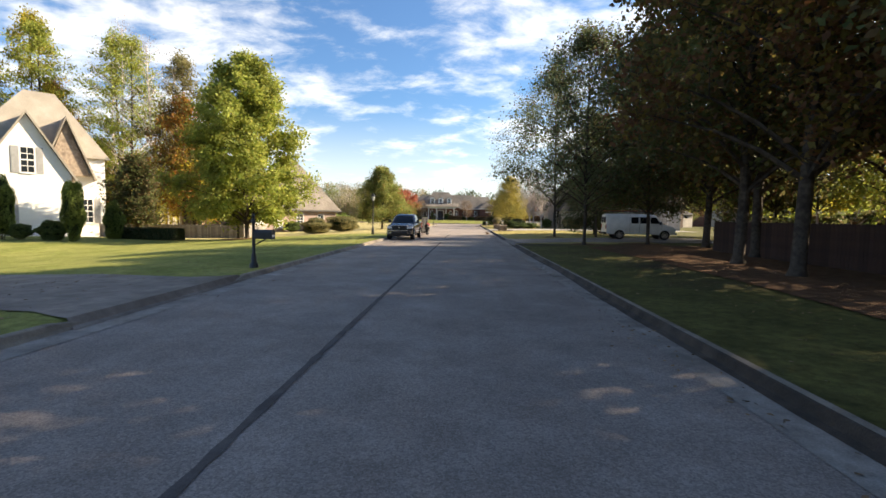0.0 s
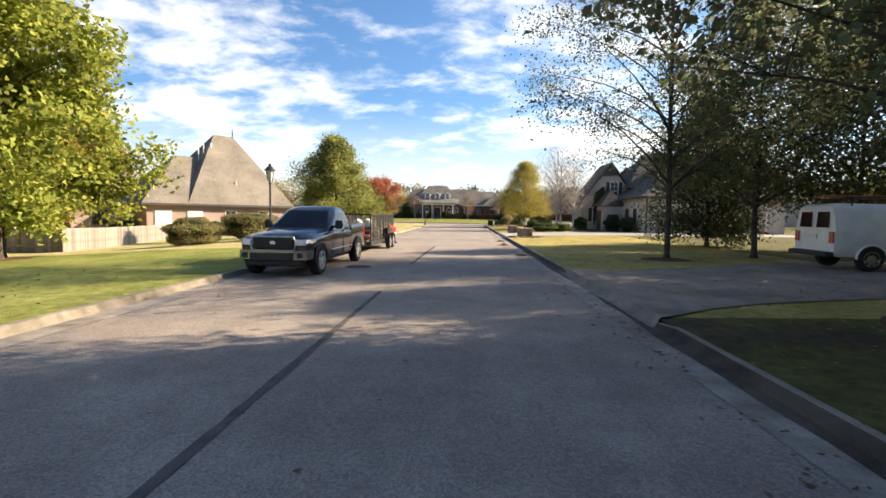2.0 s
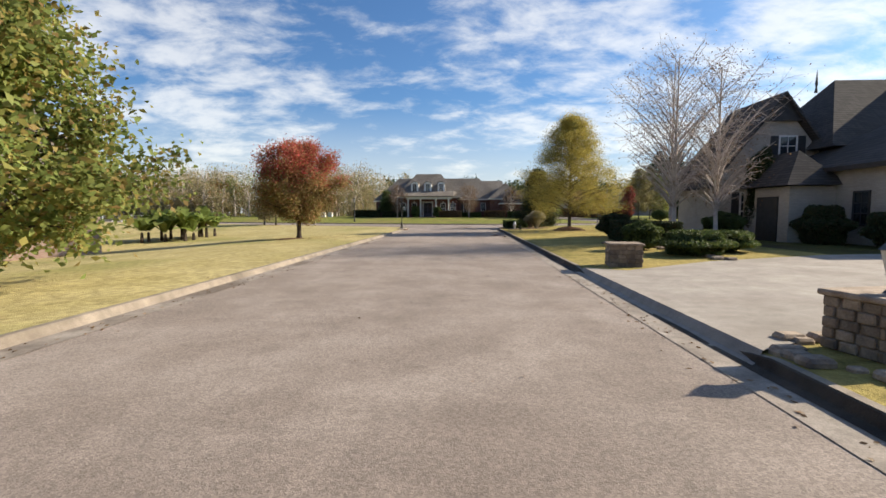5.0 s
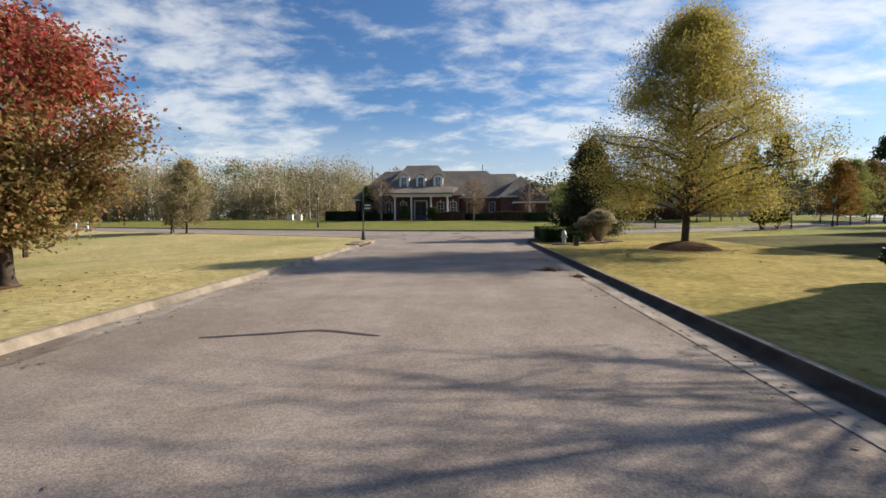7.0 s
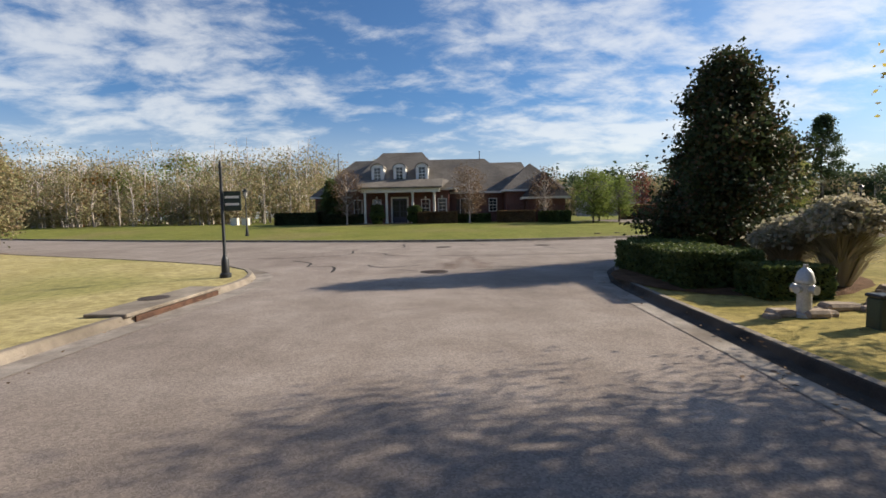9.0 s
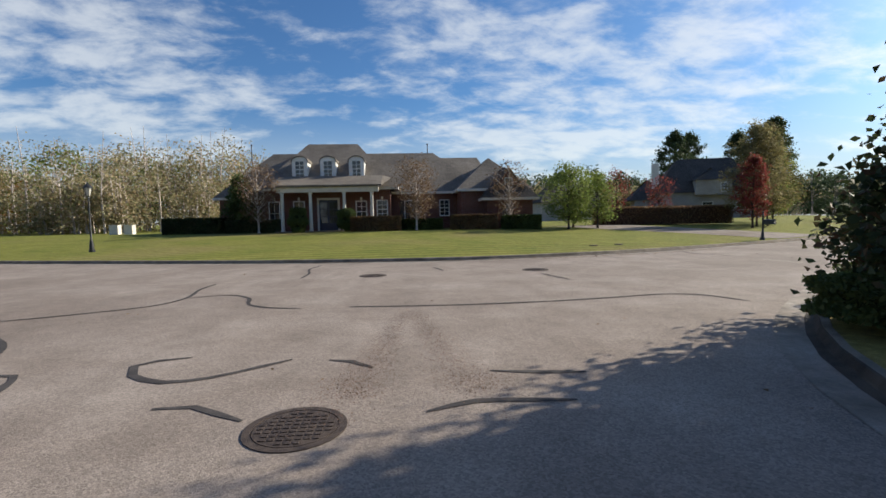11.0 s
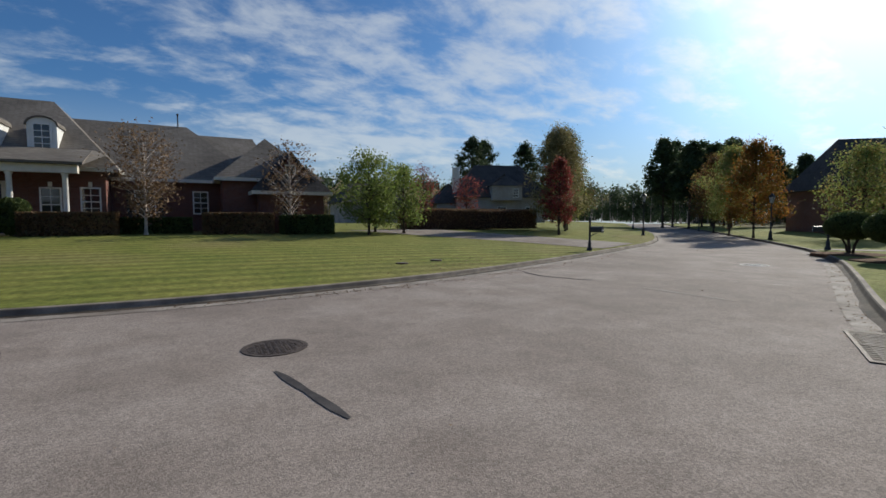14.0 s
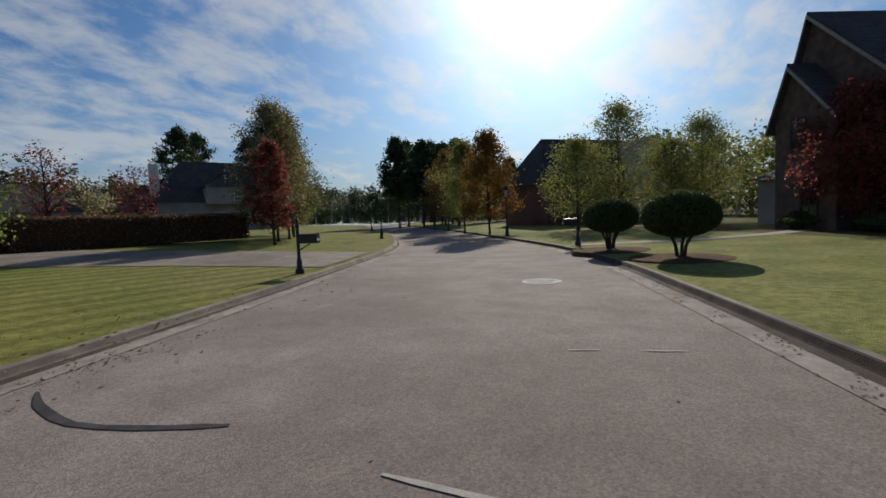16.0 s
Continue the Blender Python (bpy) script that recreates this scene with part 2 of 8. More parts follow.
_l.new(_st.outputs["Fac"], _m2.inputs["Value"]); _l.new(_m2.outputs[0], _h2.inputs["Value"]); _l.new(_src, _h2.inputs["Color"])
_l.new(_h2.outputs["Color"], _p.inputs["Base Color"])
CONCRETE = surface("kerb_concrete", (0.20, 0.165, 0.13), (0.28, 0.235, 0.185), (0.135, 0.11, 0.085), scale=2.2, fine=70, rough=0.9, bump=0.3, bump_dist=0.008, mottle=0.22, mottle_scale=3.0)
GUTTER = surface("stained_gutter", (0.23, 0.195, 0.165), (0.32, 0.28, 0.24), (0.15, 0.12, 0.095), scale=1.6, fine=60, rough=0.92, bump=0.35, bump_dist=0.008, mottle=0.28, mottle_scale=3.0)
# darker drive concrete: leaf stain, with tree shade put into the colour
DRIVE_DARK = surface("dark_drive_concrete", (0.17, 0.135, 0.11), (0.24, 0.20, 0.165), (0.13, 0.095, 0.07), scale=0.9, fine=60, rough=0.92, bump=0.3, bump_dist=0.006, mottle=0.25, mottle_scale=3.0)
DRIVE = surface("drive_concrete", (0.27, 0.235, 0.205), (0.34, 0.305, 0.265), (0.23, 0.20, 0.17), scale=0.8, fine=60, rough=0.9, bump=0.2, bump_dist=0.006, mottle=0.15, mottle_scale=3.0)
TAR = surface("crack_sealer", (0.05, 0.046, 0.048), (0.085, 0.078, 0.076), scale=4, fine=90, rough=0.95, bump=0.1, spec=0.1)
GRASS = surface("tan_lawn_grass", (0.36, 0.30, 0.13), (0.43, 0.36, 0.175), (0.29, 0.265, 0.10), scale=0.5, fine=45, rough=0.95, bump=0.45, spec=0.1, bump_dist=0.05, mottle=0.38, mottle_scale=5.0)
GRASS_R = surface("yellow_green_lawn", (0.265, 0.215, 0.064), (0.375, 0.295, 0.105), (0.195, 0.168, 0.05), scale=0.8, fine=45, rough=0.95, bump=0.45, spec=0.1, bump_dist=0.05, mottle=0.38, mottle_scale=5.0)
# thin greener turf, its colour darkened further for the oaks' shade
GRASS_SHADED = surface("thin_green_lawn_shaded", (0.082, 0.078, 0.024), (0.125, 0.115, 0.036), (0.07, 0.053, 0.03), scale=0.8, fine=45, rough=0.95, bump=0.45, spec=0.1, bump_dist=0.05, mottle=0.38, mottle_scale=5.0)
GRASS_L = surface("green_lawn", (0.17, 0.185, 0.045), (0.25, 0.245, 0.075), (0.13, 0.15, 0.04), scale=0.6, fine=45, rough=0.95, bump=0.45, spec=0.1, bump_dist=0.05, mottle=0.38, mottle_scale=5.0)
GRASS_F = surface("striped_lawn_grass", (0.15, 0.165, 0.036), (0.205, 0.20, 0.05), (0.21, 0.185, 0.065), scale=0.4, fine=45, rough=0.95, bump=0.45, spec=0.1, bump_dist=0.05, mottle=0.38, mottle_scale=5.0)
_n, _l = GRASS_F.node_tree.nodes, GRASS_F.node_tree.links
_p = _n["Principled BSDF"]
_src = _p.inputs["Base Color"].links[0].from_socket
_tc = _n.new("ShaderNodeTexCoord")
_w = _n.new("ShaderNodeTexWave"); _w.bands_direction = "Y"
_w.inputs["Scale"].default_value, _w.inputs["Distortion"].default_value, _w.inputs["Detail Scale"].default_value = 0.33, 0.6, 0.3
_l.new(_tc.outputs["Object"], _w.inputs["Vector"])
_h = _n.new("ShaderNodeHueSaturation")
_m = _n.new("ShaderNodeMapRange"); _m.inputs["To Min"].default_value, _m.inputs["To Max"].default_value = 0.78, 1.18
_l.new(_w.outputs["Fac"], _m.inputs["Value"]); _l.new(_m.outputs[0], _h.inputs["Value"]); _l.new(_src, _h.inputs["Color"])
_l.new(_h.outputs["Color"], _p.inputs["Base Color"])
MULCH = surface("pine_straw", (0.10, 0.055, 0.03), (0.16, 0.09, 0.05), scale=3, fine=80, rough=0.95, bump=0.8, spec=0.1, bump_dist=0.03)
BARK = surface("bark", (0.055, 0.043, 0.034), (0.10, 0.08, 0.065), (0.038, 0.03, 0.024), scale=7, fine=50, rough=0.95, bump=0.8, spec=0.1, bump_dist=0.02)
PALE_BARK = surface("pale_bark", (0.46, 0.39, 0.34), (0.62, 0.54, 0.48), (0.34, 0.28, 0.23), scale=5, fine=40, rough=0.85, bump=0.4, spec=0.2)
BRICK_RED = coursed("dark_red_brick", (0.13, 0.045, 0.035), (0.19, 0.075, 0.055), (0.20, 0.16, 0.14), 0.22, 0.075)
BRICK_TAN = coursed("tan_brick", (0.29, 0.185, 0.15), (0.36, 0.25, 0.205), (0.36, 0.32, 0.28), 0.22, 0.075)
BRICK_WHITE = coursed("painted_brick", (0.80, 0.77, 0.72), (0.85, 0.82, 0.77), (0.72, 0.69, 0.64), 0.22, 0.075)
BRICK_PALE = coursed("pale_painted_brick", (0.42, 0.375, 0.32), (0.49, 0.44, 0.385), (0.38, 0.335, 0.285), 0.22, 0.075)
SHINGLE = coursed("brown_shingle", (0.165, 0.142, 0.118), (0.215, 0.187, 0.158), (0.10, 0.088, 0.075), 0.33, 0.14, gap=0.012, rough=0.95)
SHINGLE_DARK = coursed("dark_shingle", (0.062, 0.056, 0.053), (0.09, 0.08, 0.074), (0.035, 0.032, 0.03), 0.33, 0.14, gap=0.012, rough=0.95)
TRIM = surface("cream_trim", (0.66, 0.61, 0.53), (0.74, 0.69, 0.61), scale=3, fine=50, rough=0.6, bump=0.05)
WHITE = surface("white_paint", (0.74, 0.72, 0.68), (0.80, 0.78, 0.74), scale=3, fine=50, rough=0.5, bump=0.05)
GLASS = glass()
DARKTRIM = surface("dark_trim", (0.035, 0.03, 0.028), (0.05, 0.043, 0.04), scale=4, fine=60, rough=0.55, bump=0.05)
IRON = surface("black_iron", (0.012, 0.013, 0.014), (0.022, 0.023, 0.024), scale=6, fine=80, rough=0.45, bump=0.1, spec=0.5)
FENCE_WOOD = surface("weathered_cedar", (0.20, 0.172, 0.145), (0.27, 0.235, 0.20), (0.15, 0.125, 0.105), scale=2.5, fine=40, rough=0.9, bump=0.3, vary=0.28)
RUBBER = surface("tyre_rubber", (0.012, 0.012, 0.012), (0.022, 0.021, 0.02), scale=8, fine=70, rough=0.85, bump=0.2)
CHROME = surface("brushed_metal", (0.50, 0.50, 0.50), (0.60, 0.60, 0.60), scale=8, fine=90, rough=0.28, metal=1.0, bump=0.03)
STONE = surface("field_stone", (0.20, 0.15, 0.11), (0.32, 0.25, 0.19), (0.13, 0.10, 0.08), scale=6, fine=40, rough=0.9, bump=0.5, vary=0.3)

L_GREEN = leafy("leaf_green_yellow", [(0.20, 0.26, 0.05), (0.30, 0.34, 0.07), (0.38, 0.39, 0.09), (0.25, 0.29, 0.06), (0.44, 0.39, 0.09)], 0.5)
L_PEAR = leafy("leaf_pear_green", [(0.16, 0.22, 0.06), (0.23, 0.28, 0.08), (0.30, 0.33, 0.10), (0.17, 0.22, 0.06), (0.38, 0.33, 0.10), (0.33, 0.22, 0.09)], 0.5)
L_DARK = leafy("leaf_dark_oak", [(0.08, 0.11, 0.04), (0.12, 0.14, 0.05), (0.16, 0.12, 0.055), (0.10, 0.12, 0.045), (0.17, 0.095, 0.05)], 0.5)
L_OAK = leafy("leaf_street_oak", [(0.10, 0.13, 0.05), (0.14, 0.17, 0.08), (0.19, 0.21, 0.11), (0.12, 0.14, 0.06), (0.18, 0.10, 0.07)], 0.5)
L_OLIVE = leafy("leaf_olive_tan", [(0.22, 0.20, 0.09), (0.28, 0.23, 0.11), (0.18, 0.18, 0.07)], 0.45)
L_HEDGE = leafy("leaf_hedge_rust", [(0.24, 0.13, 0.07), (0.29, 0.18, 0.09), (0.17, 0.10, 0.055), (0.19, 0.16, 0.075)], 0.3)
# shrub cores, coloured dark for the shade deep among the leaves
INNER = surface("inner_leaf_shade", (0.012, 0.018, 0.007), (0.022, 0.03, 0.011), scale=6, fine=30, rough=0.95, spec=0.05, bump=0.6)
INNER_RUST = surface("inner_brown_leaf_shade", (0.07, 0.038, 0.024), (0.11, 0.06, 0.038), scale=6, fine=30, rough=0.95, spec=0.05, bump=0.6)
L_RUST = leafy("leaf_rust_oak", [(0.17, 0.085, 0.045), (0.23, 0.11, 0.055), (0.13, 0.08, 0.035), (0.28, 0.20, 0.05), (0.12, 0.11, 0.035)], 0.5)
L_RED = leafy("leaf_red", [(0.42, 0.07, 0.065), (0.50, 0.11, 0.09), (0.36, 0.11, 0.07), (0.28, 0.18, 0.07), (0.46, 0.17, 0.12)], 0.5)
L_MAROON = leafy("leaf_maroon", [(0.24, 0.045, 0.045), (0.31, 0.07, 0.06), (0.19, 0.06, 0.045), (0.17, 0.10, 0.05)], 0.45)
L_REDGREEN = leafy("leaf_olive_red", [(0.24, 0.23, 0.08), (0.31, 0.24, 0.10), (0.36, 0.18, 0.10), (0.27, 0.25, 0.08)], 0.5)
L_GOLD = leafy("leaf_pale_gold", [(0.46, 0.36, 0.085), (0.42, 0.35, 0.10), (0.31, 0.29, 0.08), (0.50, 0.38, 0.085), (0.27, 0.26, 0.08)], 0.5)
L_YELLOW = leafy("leaf_gold", [(0.46, 0.35, 0.05), (0.40, 0.33, 0.05), (0.35, 0.31, 0.06), (0.50, 0.38, 0.05), (0.30, 0.28, 0.06)], 0.55)
L_ORANGE = leafy("leaf_orange", [(0.34, 0.15, 0.03), (0.28, 0.11, 0.03), (0.24, 0.16, 0.03), (0.16, 0.13, 0.03)])
L_EVER = leafy("leaf_evergreen", [(0.033, 0.052, 0.024), (0.05, 0.075, 0.03), (0.075, 0.09, 0.04), (0.105, 0.062, 0.036)], 0.2)
L_BUSH = leafy("leaf_shrub", [(0.06, 0.095, 0.03), (0.095, 0.13, 0.04), (0.13, 0.155, 0.05), (0.075, 0.105, 0.035)], 0.3)
L_LIME = leafy("leaf_bright_green", [(0.16, 0.22, 0.05), (0.22, 0.27, 0.07), (0.13, 0.18, 0.04), (0.26, 0.29, 0.09)], 0.5)
L_WOODS = leafy("leaf_far_woods", [(0.30, 0.27, 0.15), (0.37, 0.32, 0.18), (0.25, 0.26, 0.12), (0.40, 0.31, 0.18), (0.33, 0.24, 0.15)], 0.45)
L_TAN = leafy("leaf_dry_tan", [(0.20, 0.13, 0.07), (0.26, 0.17, 0.10), (0.15, 0.09, 0.05)], 0.3)
L_PINE = leafy("leaf_pine", [(0.05, 0.075, 0.035), (0.075, 0.105, 0.045), (0.06, 0.085, 0.04)], 0.3)
L_GRASSY = leafy("leaf_plume_grass", [(0.42, 0.37, 0.26), (0.52, 0.46, 0.34), (0.24, 0.24, 0.12)], 0.4)


# ---- mesh building ----
class Shape:
    """Collects vertices and faces of one mesh."""

    def __init__(self):
        self.v, self.f = [], []

    def add(self, verts, faces):
        k = len(self.v)
        self.v += [tuple(p) for p in verts]
        self.f += [tuple(k + i for i in f) for f in faces]
        return self

    def box(self, x0, y0, z0, x1, y1, z1):
        return self.add([(x0, y0, z0), (x1, y0, z0), (x1, y1, z0), (x0, y1, z0), (x0, y0, z1), (x1, y0, z1), (x1, y1, z1), (x0, y1, z1)],
                        [(0, 3, 2, 1), (4, 5, 6, 7), (0, 1, 5, 4), (1, 2, 6, 5), (2, 3, 7, 6), (3, 0, 4, 7)])

    def soft(self, x0, y0, z0, x1, y1, z1, r=0.02):
        """A box with its edges cut off at r."""
        xs, ys, zs = (x0, x1), (y0, y1), (z0, z1)
        pts = []
        for i in range(2):
            for j in range(2):
                for k in range(2):
                    sx, sy, sz = (1, -1)[i] * r, (1, -1)[j] * r, (1, -1)[k] * r
                    pts += [Vector((xs[i], ys[j] + sy, zs[k] + sz)), Vector((xs[i] + sx, ys[j], zs[k] + sz)), Vector((xs[i] + sx, ys[j] + sy, zs[k]))]
        bm = bmesh.new()
        for q in pts:
            bm.verts.new(q)
        bmesh.ops.convex_hull(bm, input=bm.verts)
        bmesh.ops.dissolve_limit(bm, angle_limit=0.02, verts=bm.verts, edges=bm.edges)
        bm.verts.index_update()
        self.add([v.co for v in bm.verts], [[v.index for v in f.verts] for f in bm.faces])
        bm.free()
        return self

    def prism(self, outline, z0, z1):
        """An upright prism over a plan outline, counter-clockwise."""
        n = len(outline)
        return self.add([(x, y, z0) for x, y in outline] + [(x, y, z1) for x, y in outline],
                        [tuple(reversed(range(n))), tuple(range(n, 2 * n))] + [(i, (i + 1) % n, n + (i + 1) % n, n + i) for i in range(n)])

    def slab(self, outline, axis, a, b):
        """A prism along an axis: 'y' takes outline points as (x, z), 'x' as (y, z)."""
        n = len(outline)
        put = (lambda u, w, d: (u, d, w)) if axis == "y" else (lambda u, w, d: (d, u, w))
        return self.add([put(u, w, a) for u, w in outline] + [put(u, w, b) for u, w in outline],
                        [tuple(range(n)), tuple(reversed(range(n, 2 * n)))] + [(i, n + i, n + (i + 1) % n, (i + 1) % n) for i in range(n)])

    def tube(self, path, radii, sides=8, cap=True):
        """A round tube along points with a radius at each."""
        path = [Vector(p) for p in path]
        rings = []
        for i, p in enumerate(path):
            way = (path[min(i + 1, len(path) - 1)] - path[max(i - 1, 0)]).normalized()
            u = way.orthogonal().normalized() if i == 0 else (u - way * u.dot(way)).normalized()
            w = way.cross(u)
            rings.append([p + (u * math.cos(t) + w * math.sin(t)) * radii[i] for t in [2 * math.pi * k / sides for k in range(sides)]])
        n = len(rings)
        faces = [(i * sides + k, i * sides + (k + 1) % sides, (i + 1) * sides + (k + 1) % sides, (i + 1) * sides + k) for i in range(n - 1) for k in range(sides)]
        if cap:
            faces += [tuple(reversed(range(sides))), tuple(range((n - 1) * sides, n * sides))]
        return self.add([v for r in rings for v in r], faces)

    def turned(self, x, y, profile, sides=16):
        """A lathe form round an upright axis: profile of (radius, z)."""
        n = len(profile)
        verts = [(x + r * math.cos(2 * math.pi * k / sides), y + r * math.sin(2 * math.pi * k / sides), z) for r, z in profile for k in range(sides)]
        faces = [(i * sides + k, i * sides + (k + 1) % sides, (i + 1) * sides + (k + 1) % sides, (i + 1) * sides + k) for i in range(n - 1) for k in range(sides)]
        faces += [tuple(reversed(range(sides))), tuple(range((n - 1) * sides, n * sides))]
        return self.add(verts, faces)

    def wheel(self, cx, cy, cz, axis, profile, sides=24, cap=True):
        """A lathe form round a level axis ('x' or 'y'): profile of (radius, offset)."""
        n = len(profile)
        verts = []
        for r, o in profile:
            for k in range(sides):
                u, w = r * math.cos(2 * math.pi * k / sides), r * math.sin(2 * math.pi * k / sides)
                verts.append((cx + o, cy + u, cz + w) if axis == "x" else (cx + u, cy + o, cz + w))
        faces = [(i * sides + k, i * sides + (k + 1) % sides, (i + 1) * sides + (k + 1) % sides, (i + 1) * sides + k) for i in range(n - 1) for k in range(sides)]
        if cap:
            faces += [tuple(reversed(range(sides))), tuple(range((n - 1) * sides, n * sides))]
        return self.add(verts, faces)

    def make(self, name, mat, parent=None, label="", smooth=False):
        me = bpy.data.meshes.new(name)
        me.from_pydata(self.v, [], self.f)
        me.materials.append(mat)
        bm = bmesh.new(); bm.from_mesh(me)
        bmesh.ops.recalc_face_normals(bm, faces=bm.faces)
        bm.to_mesh(me); bm.free()
        if smooth:
            me.shade_smooth()
            me.set_sharp_from_angle(angle=radians(40))
        ob = new(name, me)
        if parent:
            ob.parent = parent
        if label:
            tagged(ob, label)
        return ob


def thing(name, label, category, x=0.0, y=0.0, z=0.0, rz=0.0, group="", kind=""):
    """An empty at a thing's base, which parents its parts."""
    ob = new(name)
    ob.empty_display_size = 0.3
    ob.matrix_world = pose(x, y, z, 0, 0, rz)
    return tagged(ob, label, category, group, kind)


def quads(name, verts, mat, parent=None):
    """A mesh of loose quads from an (n, 4, 3) array."""
    n = len(verts)
    me = bpy.data.meshes.new(name)
    me.vertices.add(4 * n); me.loops.add(4 * n); me.polygons.add(n)
    me.vertices.foreach_set("co", np.asarray(verts, np.float32).ravel())
    me.loops.foreach_set("vertex_index", np.arange(4 * n, dtype=np.int32))
    me.polygons.foreach_set("loop_start", np.arange(0, 4 * n, 4, dtype=np.int32))
    me.polygons.foreach_set("loop_total", np.full(n, 4, np.int32))
    me.materials.append(mat)
    me.update(calc_edges=True)
    ob = new(name, me)
    if parent:
        ob.parent = parent
    return ob


def leaf_quads(rng, centres, size, spread=0.35, droop=0.0):
    """Leaf-shaped quads, each turned at random, at the centres."""
    n = len(centres)
    a = rng.normal(size=(n, 3)); a[:, 2] = a[:, 2] * 0.7 - droop
    a /= np.linalg.norm(a, axis=1, keepdims=True)
    b = rng.normal(size=(n, 3)); b -= a * (a * b).sum(1, keepdims=True)
    b /= np.linalg.norm(b, axis=1, keepdims=True)
    s = size * rng.uniform(1 - spread, 1 + spread, (n, 1))
    bend = np.cross(a, b) * s * 0.18
    return np.stack([centres - a * s * 0.5, centres + b * s * 0.34 + bend, centres + a * s * 0.55, centres - b * s * 0.34 + bend], 1)


def tree(name, label, x, y, height, base, radius, leaf, bark=None, seed=1, leaves=9000, size=0.16, limbs=26, trunk=0.16, shape="oval", z=None, fill=0.9, lean=0.0, group="", twigs=5, top_leaf=None, rise=0.55):
    """A tree: tapered trunk, limbs and twigs, and a crown of single leaves clustered on the twigs."""
    rng = np.random.RandomState(seed)
    root = thing(name, label, "tree", x, y, ground_z(x, y) if z is None else z, 0, group)
    wood = Shape()
    h = height
    wob = rng.normal(0, 0.02 * h / 8, (7, 2)).cumsum(0)
    tp = [(lean * h * (i / 6) ** 1.5 + wob[i, 0] * (i > 0), wob[i, 1] * (i > 0), h * 0.94 * i / 6) for i in range(7)]
    tr = [trunk * (1.35 if i == 0 else 1) * (1 - 0.86 * i / 6) + 0.008 for i in range(7)]
    wood.tube([(tp[0][0], tp[0][1], -0.15)] + tp[:1] + [(tp[0][0], tp[0][1], 0.25)] + tp[1:], [tr[0] * 1.3, tr[0] * 1.05, trunk] + tr[1:], 9)

    def axis(zz):
        k = min(max(zz / (h * 0.94) * 6, 0), 5.999)
        i = int(k)
        return Vector(tp[i]).lerp(Vector(tp[i + 1]), k - i)

    def reach(u):
        """Crown radius at u (0 at its foot, 1 at its top)."""
        if shape == "cone":
            return radius * (1 - u) ** 0.75 * min(1, 0.5 + u * 5)
        if shape == "ovate":
            return radius * min(1.0, 0.62 + u * 1.6) * (1 - max(0.0, u - 0.22) / 0.78) ** 0.52 + 0.15
        if shape == "teardrop":
            return radius * min(1.0, 0.66 + u * 1.9) * (1 - max(0.0, u - 0.12) / 0.88) ** 0.72 + 0.12
        if shape == "round":
            return radius * math.sqrt(max(0.0, 1 - (2 * u - 1) ** 2)) * 0.98 + 0.1
        if shape == "vase":
            return radius * (0.35 + 0.75 * u) * math.sqrt(max(0.02, 1 - max(0, u - 0.55) ** 2 / 0.21))
        if shape == "spread":
            return radius * (0.75 + 0.35 * math.sin(math.pi * min(1, u * 1.1))) * (1 if u < 0.75 else math.sqrt(max(0.05, 1 - (u - 0.75) ** 2 / 0.07)))
        return radius * math.sin(math.pi * min(1.0, 0.16 + 0.84 * u) ** 0.8) ** 0.8 + 0.08

    tips = []
    for k in range(limbs):
        u = (k + rng.uniform(0.1, 0.9)) / limbs
        u = u ** 0.9
        zz = base + (h - base) * u
        ang = k * 2.4 + rng.uniform(-0.5, 0.5)
        r = reach(u) * rng.uniform(0.72, 1.1)
        z0 = max(base * 0.6 + 0.2, zz - r * rise)
        s = axis(min(z0, h * 0.9))
        e = axis(min(zz, h * 0.93)) + Vector((math.cos(ang) * r, math.sin(ang) * r, rng.uniform(-0.1, 0.2) * r * 0.6))
        e.z = zz
        m = s.lerp(e, 0.5) + Vector((0, 0, 0.08 * r))
        q = trunk * 0.42 * (1 - 0.7 * u) + 0.01
        wood.tube([s, s.lerp(m, 0.5) + Vector((0, 0, 0.03 * r)), m, e], [q, q * 0.75, q * 0.5, 0.008], 5, False)
        for j in range(twigs):
            f = rng.uniform(0.35, 1.0)
            p0 = s.lerp(m, f * 2) if f < 0.5 else m.lerp(e, f * 2 - 1)
            side = Vector(rng.normal(0, 1, 3)); side.z *= 0.6
            p1 = p0 + side.normalized() * r * rng.uniform(0.18, 0.42)
            wood.tube([p0, p1], [q * 0.3, 0.005], 3, False)
            tips += [p0.lerp(p1, 0.55), p1]
        tips += [m.lerp(e, 0.6), e]
    wood.make("trunk", bark or BARK, root, smooth=True)
    tips = np.array([tuple(t) for t in tips])
    if leaves:
        cl = tips[rng.randint(0, len(tips), leaves)]
        sp = np.clip(radius * 0.16, 0.12, 0.5) * fill
        c = cl + rng.normal(0, 1, (leaves, 3)) * np.array([sp, sp, sp * 0.8])
        q = leaf_quads(rng, c, size, droop=0.25)
        if top_leaf:
            hi = c[:, 2] + rng.normal(0, (h - base) * 0.13, leaves) > base + (h - base) * 0.52
            quads("crown", q[~hi], leaf, root)
            quads("crown_top", q[hi], top_leaf, root)
        else:
            quads("crown", q, leaf, root)
    return root


